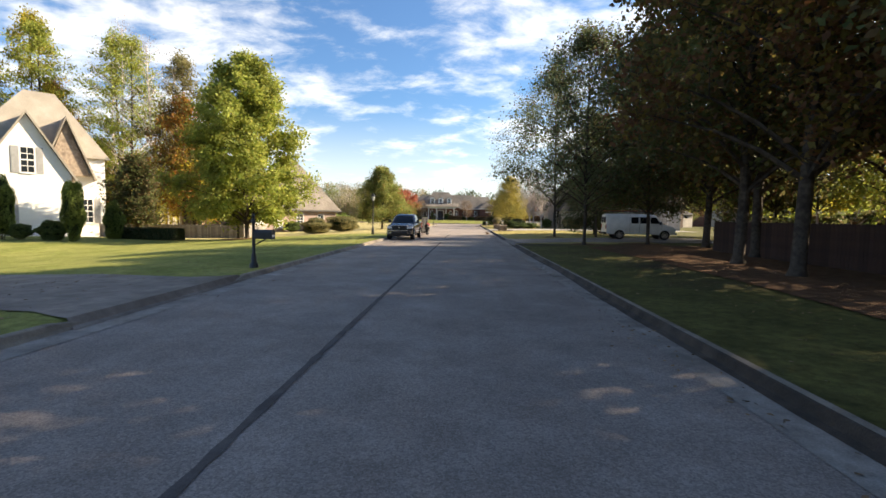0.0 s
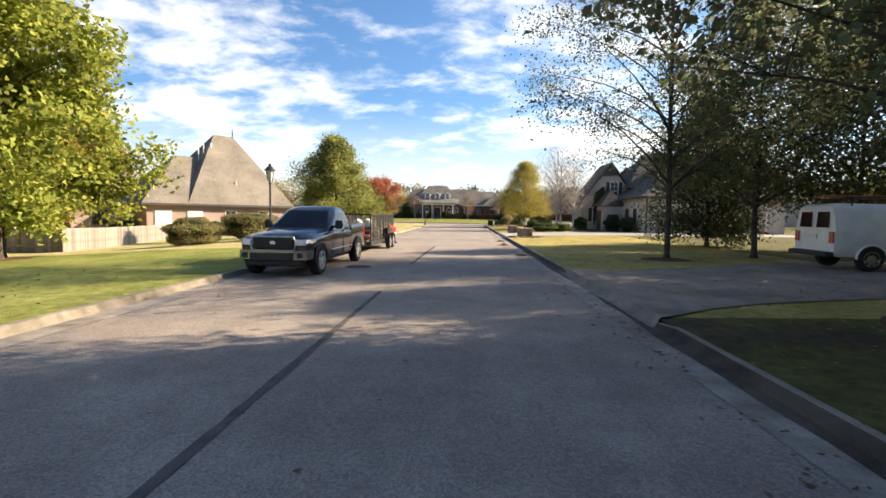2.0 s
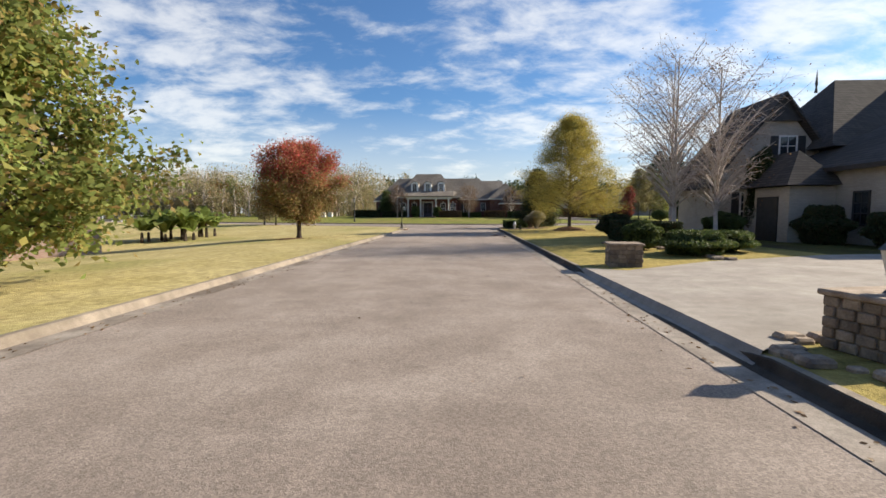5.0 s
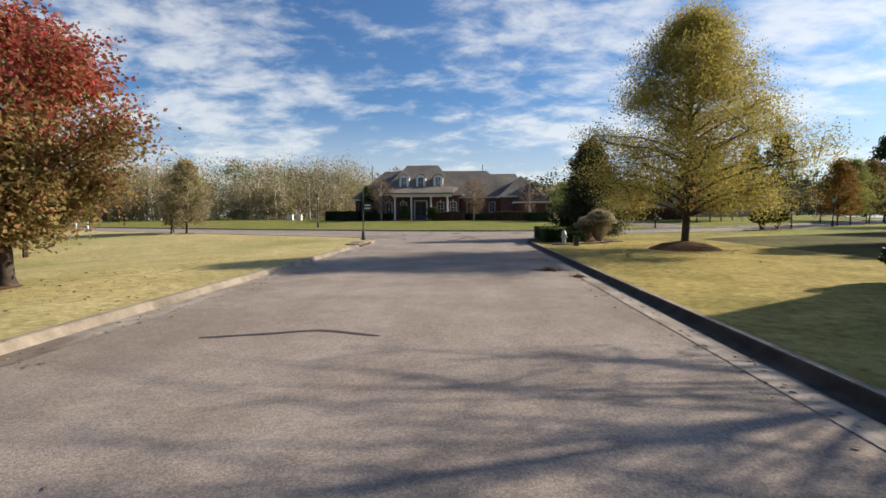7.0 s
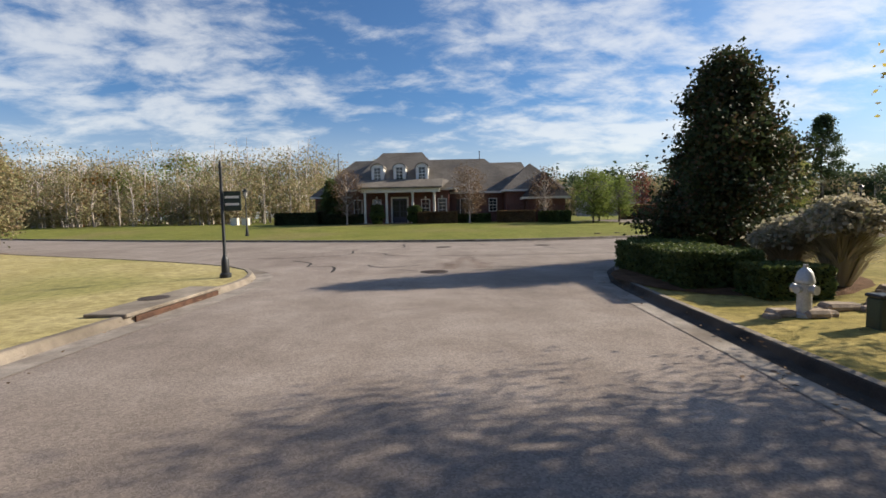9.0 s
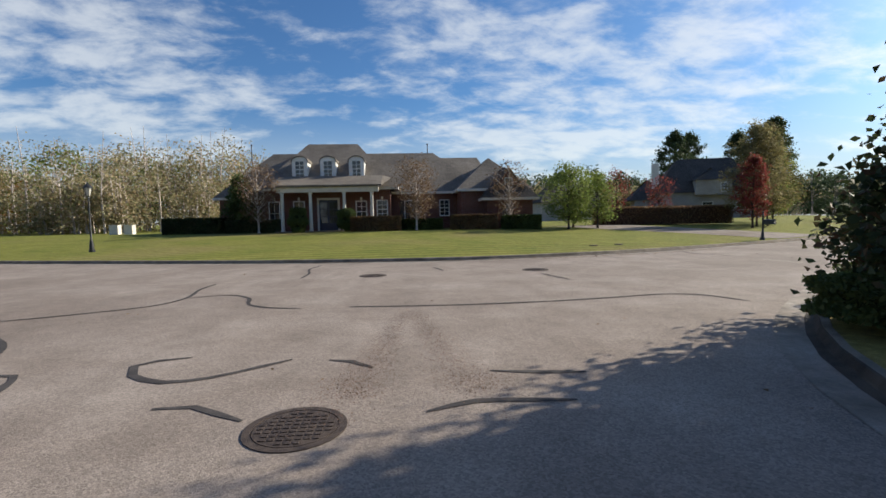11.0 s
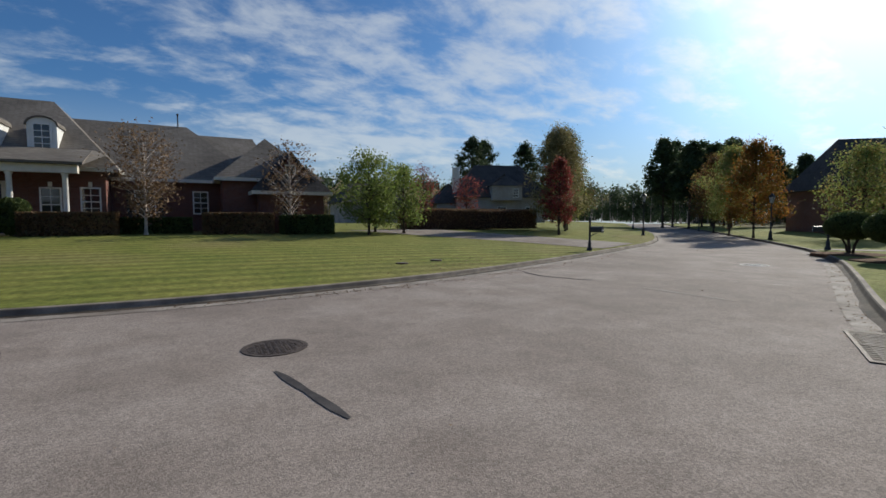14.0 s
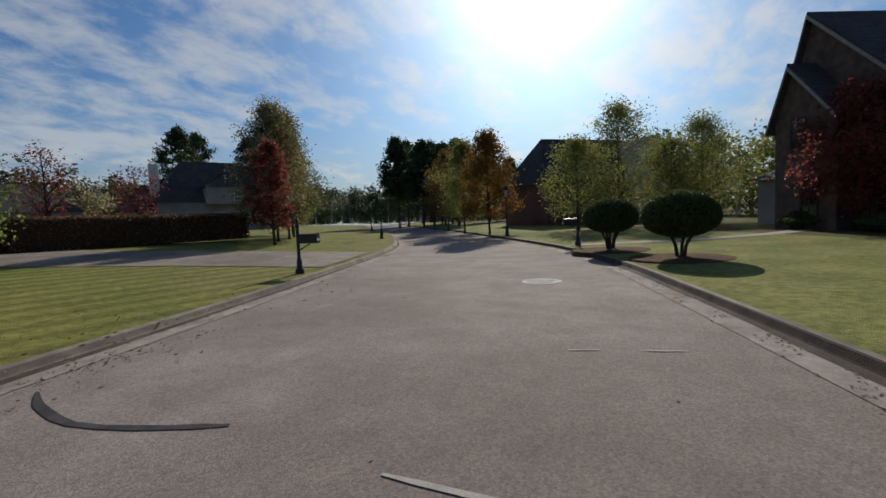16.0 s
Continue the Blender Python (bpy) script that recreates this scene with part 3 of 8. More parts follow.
def bush(name, label, x, y, rx, ry, h, leaf, seed=1, leaves=2500, size=0.07, z=None, box=False, group="", category="shrub", ball_z=None, lumpy=0.12):
    """A clipped or loose shrub: leaves in a shell over an inner mass coloured as deep shade, on short stems."""
    rng = np.random.RandomState(seed)
    root = thing(name, label, category, x, y, ground_z(x, y) if z is None else z, 0, group)
    stems = Shape()
    for k in range(5):
        a = k * 1.257
        stems.tube([(0.1 * math.cos(a), 0.1 * math.sin(a), -0.05), (rx * 0.5 * math.cos(a), ry * 0.5 * math.sin(a), h * 0.75)], [0.025, 0.012], 4)
    stems.make("stems", BARK, root)
    n = leaves
    if box:
        p = rng.uniform(-1, 1, (n, 3))
        face = rng.randint(0, 5, n)
        p[face == 0, 0], p[face == 1, 0], p[face == 2, 1], p[face == 3, 1], p[face == 4, 2] = 1, -1, 1, -1, 1
        p *= 1 - np.abs(rng.normal(0, 0.05, (n, 1)))
        c = p * np.array([rx, ry, h / 2]) + np.array([0, 0, h / 2])
    else:
        d = rng.normal(size=(n, 3)); d /= np.linalg.norm(d, axis=1, keepdims=True)
        lump = 1 + lumpy * np.sin(d[:, 0] * 5 + seed) * np.sin(d[:, 1] * 6 + 1) + lumpy * np.sin(d[:, 2] * 7 + seed * 2)
        rr = (1 - np.abs(rng.normal(0, 0.13, n))) * lump
        c = d * rr[:, None] * np.array([rx, ry, h / 2])
        c[:, 2] += h / 2 if ball_z is None else ball_z
        c[:, 2] = np.maximum(c[:, 2], 0.03)
    quads("foliage", leaf_quads(rng, c, size), leaf, root)
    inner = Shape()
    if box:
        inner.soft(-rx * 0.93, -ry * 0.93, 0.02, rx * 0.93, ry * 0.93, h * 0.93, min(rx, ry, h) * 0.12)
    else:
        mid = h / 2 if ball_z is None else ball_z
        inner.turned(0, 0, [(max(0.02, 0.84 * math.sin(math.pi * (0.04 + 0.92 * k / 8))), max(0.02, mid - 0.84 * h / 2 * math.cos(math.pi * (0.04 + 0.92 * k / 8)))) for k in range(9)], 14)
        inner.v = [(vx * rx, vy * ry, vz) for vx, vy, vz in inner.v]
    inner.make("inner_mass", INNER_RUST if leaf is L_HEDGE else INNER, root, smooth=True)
    return root


def spline(points, step=1.0):
    """A smooth polyline through plan points."""
    P = [Vector((*p, 0)) for p in points]
    out = []
    for i in range(len(P) - 1):
        a, b, c, d = P[max(i - 1, 0)], P[i], P[i + 1], P[min(i + 2, len(P) - 1)]
        n = max(1, int((c - b).length / step))
        m1 = (c - a) * 0.5 * min(1, (c - b).length / max((b - a).length, 1e-3)) if i else (c - b)
        m2 = (d - b) * 0.5 * min(1, (c - b).length / max((d - c).length, 1e-3)) if i + 2 < len(P) else (c - b)
        for k in range(n):
            t = k / n
            out.append(b * (2 * t**3 - 3 * t**2 + 1) + m1 * (t**3 - 2 * t**2 + t) + c * (-2 * t**3 + 3 * t**2) + m2 * (t**3 - t**2))
    out.append(P[-1])
    return [(p.x, p.y) for p in out]


# ---- ground, roads, kerbs ----
KERB = 0.15
LEFT = spline([(-6.2, -60), (-6.2, -20), (-6.2, 30), (-6.2, 60), (-6.2, 90), (-6.25, 101), (-6.2, 104.5), (-6.35, 107.5), (-7.3, 109.6), (-9.3, 111.3), (-14, 113.8), (-24, 118.3), (-36, 124.3), (-60, 136), (-140, 178)])
RIGHT = spline([(3.41, -60), (3.41, -20), (3.41, 30), (3.41, 60), (3.41, 90), (3.41, 103), (3.55, 106.6), (4.4, 109.5), (5.7, 111.6), (7.4, 113.4), (9.75, 115.4), (12.2, 116.9), (15.2, 118.4), (20.8, 120.9), (25.9, 123.3), (32.9, 127.6), (43.8, 136.4), (60, 150), (88, 175), (130, 210)])
FAR = spline([(-140, 189), (-60, 146.5), (-40, 138), (-26, 132.3), (-15.2, 128.9), (-6.6, 126.5), (-0.7, 125.6), (3.3, 125.5), (9.5, 126.7), (16.2, 129.2), (22.5, 132.0), (29.7, 135.4), (36, 139.4), (47, 148.2), (60, 160), (80, 179), (122, 217)])


def offset(line, d):
    out = []
    for i, (x, y) in enumerate(line):
        ax, ay = line[max(i - 1, 0)]
        bx, by = line[min(i + 1, len(line) - 1)]
        n = math.hypot(bx - ax, by - ay)
        out.append((x - (by - ay) / n * d, y + (bx - ax) / n * d))
    return out


# lawns: distance behind the kerb and height there
FALL = {"L": [(0.14, 0.13), (4, 0.08), (9, -0.15), (14, -0.55), (20, -0.95), (26, -1.05), (34, -1.1), (44, -1.1)],
        "R": [(0.14, 0.13), (4, 0.2), (10, 0.25)],
        "F": [(0.14, 0.13), (8, 0.45), (18, 0.85), (30, 0.9)]}
NPL = np.array(LEFT), np.array(RIGHT), np.array(FAR)


def knoll(x, y):
    """The rise that the white house stands on."""
    return 0.75 * math.exp(-((x + 39) / 13) ** 2 - ((y - 36) / 12) ** 2)


def ground_z(x, y):
    """Height of the lawn at a place."""
    d = [np.hypot(p[:, 0] - x, p[:, 1] - y).min() for p in NPL]
    k = int(np.argmin(d))
    row = FALL["LRF"[k]]
    return float(np.interp(d[k], [a for a, _ in row], [b for _, b in row])) + knoll(x, y)


ground = Shape()


def lawn(line, side, row, far):
    rings = []
    for d, z in [(row[0][0] - 0.004, -0.05)] + row:
        rings.append([(x, y, z + knoll(x, y)) for x, y in offset(line, d * side)])
    n = len(line)
    base = len(ground.v)
    for r in rings:
        ground.v += r
    for k in range(len(rings) - 1):
        for i in range(n - 1):
            a = base + k * n + i
            ground.f.append((a, a + 1, a + n + 1, a + n))
    k = len(ground.v)
    ground.v += [(x, y, row[-1][1]) for x, y in far]
    last = base + (len(rings) - 1) * n
    ground.f.append(tuple(range(last, last + n)) + tuple(range(k, k + len(far))))


SLOTS = []
lawn(LEFT, 1, FALL["L"], [(-900, 560), (-900, -200), (-60, -200)])
SLOTS.append(len(ground.f))
lawn(RIGHT, -1, FALL["R"], [(900, 900), (900, -200), (20, -200)])
SLOTS.append(len(ground.f))
lawn(FAR, 1, FALL["F"], [(900, 920), (900, 1600), (-900, 1600), (-900, 570)])
me = bpy.data.meshes.new("ground")
me.from_pydata(ground.v, [], ground.f)
for m in (GRASS, GRASS_R, GRASS_F, GRASS_SHADED, GRASS_L):
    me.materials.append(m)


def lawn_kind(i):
    """Which turf covers a face of the ground; the turf by the east oaks has shade in its colour."""
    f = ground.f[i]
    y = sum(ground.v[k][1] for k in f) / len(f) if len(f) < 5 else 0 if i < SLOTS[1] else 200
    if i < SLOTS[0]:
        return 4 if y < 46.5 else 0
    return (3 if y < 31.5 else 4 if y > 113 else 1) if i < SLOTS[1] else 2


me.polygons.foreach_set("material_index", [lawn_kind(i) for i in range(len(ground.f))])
bm = bmesh.new(); bm.from_mesh(me)
bmesh.ops.triangulate(bm, faces=[f for f in bm.faces if len(f.verts) > 4])
for f in bm.faces:
    f.normal_update()
    if f.normal.z < 0:
        f.normal_flip()
bm.to_mesh(me); bm.free()
tagged(new("ground", me), "mown lawn grass turning tan in autumn", "lawn", kind="structure")

road_line = offset(LEFT, 0.05) + offset(FAR, 0.05) + offset(RIGHT, -0.05)[::-1]
me = bpy.data.meshes.new("road")
me.from_pydata([(x, y, 0.0) for x, y in road_line], [], [tuple(range(len(road_line)))])
bm = bmesh.new(); bm.from_mesh(me)
bmesh.ops.triangulate(bm, faces=bm.faces)
for f in bm.faces:
    f.normal_update()
    if f.normal.z < 0:
        f.normal_flip()
bm.to_mesh(me); bm.free()
me.materials.append(ASPHALT)
road = new("road", me)
tagged(road, "pale worn asphalt street with sealed cracks", "road", kind="structure")

DROPS = {"L": [(7.2, 12.6), (-30, -24)], "R": [(31.5, 38.6), (61.5, 69.5)]}


def kerb(name, line, side, drops=(), face=None):
    """Gutter pan, kerb face and top swept along a line; lowered at driveways."""
    prof = [(-0.52, 0.006), (-0.04, 0.002), (0.0, 0.05), (0.035, KERB - 0.015), (0.06, KERB), (0.17, KERB), (0.19, KERB - 0.03)]
    sh = Shape()
    ring = []
    for i, (x, y) in enumerate(line):
        ax, ay = line[max(i - 1, 0)]
        bx, by = line[min(i + 1, len(line) - 1)]
        n = math.hypot(bx - ax, by - ay)
        nx, ny = -(by - ay) / n * side, (bx - ax) / n * side
        low = 1.0
        for a, b in drops:
            low = min(low, max(0.12, min(1.0, abs(y - (a + b) / 2) - (b - a) / 2 + 0.5)))
        ring.append([(x + nx * o, y + ny * o, 0.004 + (z - 0.004) * (low if z > 0.01 else 1)) for o, z in prof])
    m = len(prof)
    sh.add([p for r in ring for p in r], [(i * m + k, i * m + k + 1, (i + 1) * m + k + 1, (i + 1) * m + k) for i in range(len(ring) - 1) for k in range(4 if face else 1, m - 1)])
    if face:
        # face strip coloured dark: soil, and the shade on the kerb's street side
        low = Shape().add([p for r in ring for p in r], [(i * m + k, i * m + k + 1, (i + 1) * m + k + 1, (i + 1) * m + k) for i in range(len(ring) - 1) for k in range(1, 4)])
        tagged(low.make("kerb_face", face), "kerb face dark with soil and painted-in shade", "kerb", kind="structure")
    pan = Shape().add([p for r in ring for p in r[:2]], [(i * 2, i * 2 + 1, i * 2 + 3, i * 2 + 2) for i in range(len(ring) - 1)])
    pan.v = [(x, y, z + 0.003) for x, y, z in pan.v]
    tagged(pan.make("gutter", GUTTER), "stained concrete gutter beside the kerb", "gutter", kind="structure")
    return tagged(sh.make(name, CONCRETE), "weathered concrete kerb and gutter along the street", "kerb", kind="structure")


# one dark colour for gutter soil and for the kerb's shade
MOULD_SHADE = surface("gutter_mould_shade", (0.035, 0.027, 0.02), (0.07, 0.052, 0.038), (0.10, 0.075, 0.055), scale=3.0, fine=60, rough=0.95, bump=0.6, bump_dist=0.02)


def mould(line, side, seed, width):
    """Soil, leaf mould and the kerb's painted-in shade along its foot, uneven in width."""
    rng = np.random.RandomState(seed)
    a, b = offset(line, -0.015 * side), offset(line, -1.0 * side)
    w = np.convolve(rng.uniform(0.2, 1.8, len(line) + 4), np.ones(5) / 5, "valid") * rng.uniform(0.8, 1.2, len(line)) * width
    v = []
    for k in range(len(line)):
        p, q = Vector((*a[k], 0.03)), Vector((*b[k], 0.03))
        m = p.lerp(q, float(w[k]) * 0.5)
        n = p.lerp(q, float(w[k]))
        v += [tuple(p), (m.x, m.y, 0.022), (n.x, n.y, 0.0095)]
    sh = Shape().add(v, [(3 * k + j, 3 * k + j + 1, 3 * k + j + 4, 3 * k + j + 3) for k in range(len(line) - 1) for j in range(2)])
    return tagged(sh.make("gutter_mould_shade", MOULD_SHADE), "dark leaf mould and painted shade along the kerb", "leaf mould", kind="stuff")


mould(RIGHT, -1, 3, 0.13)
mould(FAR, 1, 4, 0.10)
kerb("kerb", LEFT, 1, DROPS["L"])
kerb("kerb", RIGHT, -1, DROPS["R"], MOULD_SHADE)
kerb("kerb", FAR, 1)


def ramp_z(x, y):
    return ground_z(x, y) + 0.02


def driveway(rows, label, mat=None):
    """A drive between pairs of edge points, laid on the lawn as a slab."""
    fine = []
    for ((ax, ay), (bx, by)), ((cx, cy), (dx, dy)) in zip(rows, rows[1:]):
        n = max(1, int(math.hypot(cx - ax, cy - ay) / 0.7))
        fine += [((ax + (cx - ax) * k / n, ay + (cy - ay) * k / n), (bx + (dx - bx) * k / n, by + (dy - by) * k / n)) for k in range(n)]
    fine.append(rows[-1])
    sh, m, v = Shape(), 10, []
    for (ax, ay), (bx, by) in fine:
        for k in range(m):
            x, y = ax + (bx - ax) * k / (m - 1), ay + (by - ay) * k / (m - 1)
            v.append((x, y, ramp_z(x, y)))
    sh.add(v, [(i * m + k, i * m + k + 1, (i + 1) * m + k + 1, (i + 1) * m + k) for i in range(len(fine) - 1) for k in range(m - 1)])
    return tagged(sh.make("driveway", mat or DRIVE), label, "driveway", kind="structure")


def apron(a, b, c, d, mat=None):
    """The sloping strip over the lowered kerb, from the gutter (a, b) to the drive (d, c)."""
    va, vb, vc, vd = Vector(a), Vector(b), Vector(c), Vector(d)
    v = []
    for t, z in ((-0.1, 0.014), (0.01, 0.04), (0.1, 0.168), (0.5, None), (1.05, None)):
        for k in range(9):
            p = va.lerp(vd, t).lerp(vb.lerp(vc, t), k / 8)
            v.append((p.x, p.y, ramp_z(p.x, p.y) + 0.004 if z is None else z))
    sh = Shape().add(v, [(i * 9 + k, i * 9 + k + 1, i * 9 + k + 10, i * 9 + k + 9) for i in range(4) for k in range(8)])
    return tagged(sh.make("driveway_apron", mat or DRIVE), "concrete driveway apron sloping to the gutter", "driveway", kind="structure")


driveway([((-7.3, 7.6), (-7.3, 12.3)), ((-11, 8.0), (-11, 12.9)), ((-16, 8.2), (-16, 13.6)), ((-27, 8.4), (-27, 14.5))], "grey concrete driveway coloured darker for leaf shade", DRIVE_DARK)
apron((-6.2, 7.0), (-6.2, 12.8), (-7.4, 12.3), (-7.4, 7.6), DRIVE_DARK)
driveway([((4.5, 32.2), (4.5, 38.2)), ((6, 32.9), (6, 38.6)), ((9, 33.6), (9, 40.0)), ((14, 34.2), (14, 42.0)), ((20.5, 34.5), (20.5, 42.8))], "concrete driveway strewn with fallen leaves", DRIVE_DARK)
apron((3.41, 31.4), (3.41, 38.8), (4.6, 38.2), (4.6, 32.2), DRIVE_DARK)
driveway([((4.5, 61.9), (4.5, 69.0)), ((8, 63.2), (8, 71.2)), ((13, 64.5), (13, 73.2)), ((20, 65.5), (18, 74.0)), ((33, 67.0), (33, 73.9))], "pale concrete driveway curving to a garage")
apron((3.41, 61.2), (3.41, 69.8), (4.6, 69.0), (4.6, 61.9))
driveway([((22.8, 132.6), (28.6, 135.4)), ((20.5, 137.5), (26.5, 140.5)), ((16, 144.5), (23.5, 147)), ((13.5, 150), (22, 151))], "concrete driveway beside the brick house", DRIVE_DARK)

# crack sealer, thin and slightly proud of the asphalt
def crack(points, width=0.07, label="black tar sealer line on the asphalt", mat=None, name="crack_sealer"):
    line = spline(points, 0.25)
    rng = random.Random(len(points) * 7 + int(points[0][1] * 3))
    a, b = [], []
    for i, (x, y) in enumerate(line):
        px, py = line[max(i - 1, 0)]
        qx, qy = line[min(i + 1, len(line) - 1)]
        n = math.hypot(qx - px, qy - py) or 1
        w = width * (0.5 + 0.35 * rng.random()) * (0.4 if i in (0, len(line) - 1) else 1)
        a.append((x - (qy - py) / n * w, y + (qx - px) / n * w, 0.008))
        b.append((x + (qy - py) / n * w, y - (qx - px) / n * w, 0.008))
    n = len(line)
    sh = Shape().add(a + b, [(i, i + 1, n + i + 1, n + i) for i in range(n - 1)])
    ob = sh.make(name, mat or TAR)
    return tagged(ob, label, name.replace("_", " "), kind="structure")


for row in ([(-10, 115.6), (-8.4, 114.9), (-7.5, 115.2), (-6.0, 116.1), (-5.7, 117.1), (-6.0, 118.6), (-6.0, 119.7)],
            [(-5.7, 117.1), (-4.8, 117.4), (-4.1, 116.8), (-3.8, 115.9), (-3.2, 115.4), (-2.5, 115.2)],
            [(-4.6, 109.5), (-4.8, 110.6), (-5.1, 111.3), (-5.6, 111.3), (-6.0, 111.4), (-6.2, 112.4), (-6.6, 113.0), (-7.4, 113.7)],
            [(-3.2, 111.8), (-3.6, 111.7), (-3.8, 111.5), (-3.6, 111.1), (-3.1, 110.8), (-2.6, 110.9), (-1.8, 111.5)],
            [(-2.8, 110.0), (-2.4, 110.0), (-2.1, 109.8), (-1.8, 109.6)], [(-1.3, 111.4), (-1.0, 111.3), (-0.7, 111.0)],
            [(0.7, 110.7), (1.1, 110.6), (1.8, 110.5)], [(-0.1, 109.6), (0.4, 109.8), (1.4, 109.7)],
            [(-3.7, 120.5), (-3.7, 121.8), (-4.0, 123.4), (-3.8, 124.7)],
            [(-1.5, 115.2), (0.6, 115.0), (2.8, 115.05), (4.3, 115.25), (5.6, 115.45), (6.3, 115.2), (6.75, 114.3)],
            [(4.0, 120.0), (4.4, 118.3)], [(0.7, 122.8), (0.9, 122.0), (1.0, 121.5)], [(13.05, 127.0), (12.9, 126.5), (12.85, 125.6), (13.1, 124.9), (13.5, 124.2)], [(-4.1, 83.6), (-3.1, 83.9), (-2.5, 84.1), (-1.5, 83.8)]):
    crack(row)
OLD_TAR = surface("worn_crack_sealer", (0.095, 0.082, 0.075), (0.14, 0.12, 0.108), scale=4, fine=90, rough=0.95, bump=0.1, spec=0.1)
crack([(-1.95, -12), (-1.9, 0), (-1.88, 8), (-1.8, 20), (-1.76, 27), (-1.7, 34.5)], 0.075, "worn grey tar sealer line on the asphalt", OLD_TAR)
crack([(-1.72, 40.5), (-1.62, 46), (-1.5, 51)], 0.085)

PALE_SEAM = surface("pale_worn_paint", (0.36, 0.33, 0.29), (0.46, 0.42, 0.37), (0.28, 0.25, 0.22), scale=3, fine=60, rough=0.9, bump=0.2)
crack([(13.5, 122.5), (13.6, 121.4), (13.65, 120.2)], 0.05, "pale worn line across the asphalt", PALE_SEAM, "road_line")
crack([(16.8, 122.2), (16.95, 121.85)], 0.07, "short pale patch on the asphalt", PALE_SEAM, "road_line")
crack([(17.1, 121.4), (17.3, 120.9)], 0.04, "short pale patch on the asphalt", PALE_SEAM, "road_line")
IRON_LID = surface("cast_iron", (0.055, 0.04, 0.035), (0.10, 0.075, 0.06), scale=9, fine=90, rough=0.7, metal=0.3, bump=0.5)


def manhole(x, y, r=0.38, tone=None):
    root = thing("manhole_cover", "round rusty iron manhole cover set in the asphalt", "manhole cover", x, y, 0.0, group="manhole covers")
    Shape().turned(0, 0, [(r + 0.07, -0.05), (r + 0.07, 0.010), (r, 0.010), (r, 0.002)], 28).make("rim", tone or IRON_LID, root)
    lid = Shape().turned(0, 0, [(r - 0.012, -0.04), (r - 0.012, 0.009), (0.01, 0.009)], 28)
    for i in range(-4, 5):
        for j in range(-4, 5):
            if math.hypot(i, j) * 0.075 < r - 0.06:
                lid.box(i * 0.075 - 0.025, j * 0.075 - 0.025, 0.008, i * 0.075 + 0.025, j * 0.075 + 0.025, 0.016)
    lid.make("lid", tone or IRON_LID, root)


for x, y in ((-1.27, 109.4), (-1.4, 120.7), (4.15, 121.1), (-3.4, 39.5)):
    manhole(x, y)
manhole(22.3, 124.5, 0.42, surface("pale_concrete_lid", (0.5, 0.47, 0.43), (0.6, 0.57, 0.52), rough=0.85))


def drain(x, y, rz):
    """An iron gutter grate with open slots."""
    root = thing("drain_grate", "iron storm drain grate in the concrete gutter", "drain grate", x, y, 0.008, rz)
    f = Shape()
    f.box(-1.0, -0.30, -0.1, 1.0, -0.25, 0.012); f.box(-1.0, 0.25, -0.1, 1.0, 0.30, 0.012)
    f.box(-1.0, -0.25, -0.1, -0.95, 0.25, 0.012); f.box(0.95, -0.25, -0.1, 1.0, 0.25, 0.012); f.box(-0.03, -0.25, -0.1, 0.03, 0.25, 0.012)
    f.make("frame", IRON_LID, root)
    for k in range(17):
        x0 = -0.92 + k * 0.112
        Shape().box(x0, -0.25, -0.08, x0 + 0.05, 0.25, 0.008).make("bar", IRON_LID, root)
    # thin near-black sheet stands for the shade below the bars
    Shape().box(-0.95, -0.25, -0.006, 0.95, 0.25, -0.004).make("pit_shade_sheet", surface("pit_shade_black", (0.006, 0.006, 0.006), (0.012, 0.012, 0.012), rough=0.95), root)


drain(11.7, 117.05, 29)

# ---- houses ----
def hip(sh, x0, y0, x1, y1, z, h, over=0.5, ridge=None, along="x"):
    """A hip roof over a rectangle, with eaves; ridge: its inset from the short ends (one number or two)."""
    x0, y0, x1, y1 = x0 - over, y0 - over, x1 + over, y1 + over
    if along == "x":
        i = ((y1 - y0) / 2,) * 2 if ridge is None else ridge if isinstance(ridge, tuple) else (ridge, ridge)
        a, b = (x0 + i[0], (y0 + y1) / 2, z + h), (x1 - i[1], (y0 + y1) / 2, z + h)
        f = [(0, 1, 5, 4), (2, 3, 4, 5), (3, 0, 4), (1, 2, 5), (3, 2, 1, 0)]
    else:
        i = ((x1 - x0) / 2,) * 2 if ridge is None else ridge if isinstance(ridge, tuple) else (ridge, ridge)
        a, b = ((x0 + x1) / 2, y0 + i[0], z + h), ((x0 + x1) / 2, y1 - i[1], z + h)
        f = [(0, 1, 4), (1, 2, 5, 4), (2, 3, 5), (3, 0, 4, 5), (3, 2, 1, 0)]
    sh.add([(x0, y0, z), (x1, y0, z), (x1, y1, z), (x0, y1, z), a, b], f)
    return sh


def fascia(H, x0, y0, x1, y1, z, over=0.5, t=0.2, mat=None):
    """The board round the eaves."""
    x0, y0, x1, y1 = x0 - over - 0.01, y0 - over - 0.01, x1 + over + 0.01, y1 + over + 0.01
    s = Shape()
    s.box(x0, y0, z - t, x1, y0 + 0.06, z + 0.03); s.box(x0, y1 - 0.06, z - t, x1, y1, z + 0.03)
    s.box(x0, y0 + 0.06, z - t, x0 + 0.06, y1 - 0.06, z + 0.03); s.box(x1 - 0.06, y0 + 0.06, z - t, x1, y1 - 0.06, z + 0.03)
    return s.make("fascia", mat or TRIM, H)


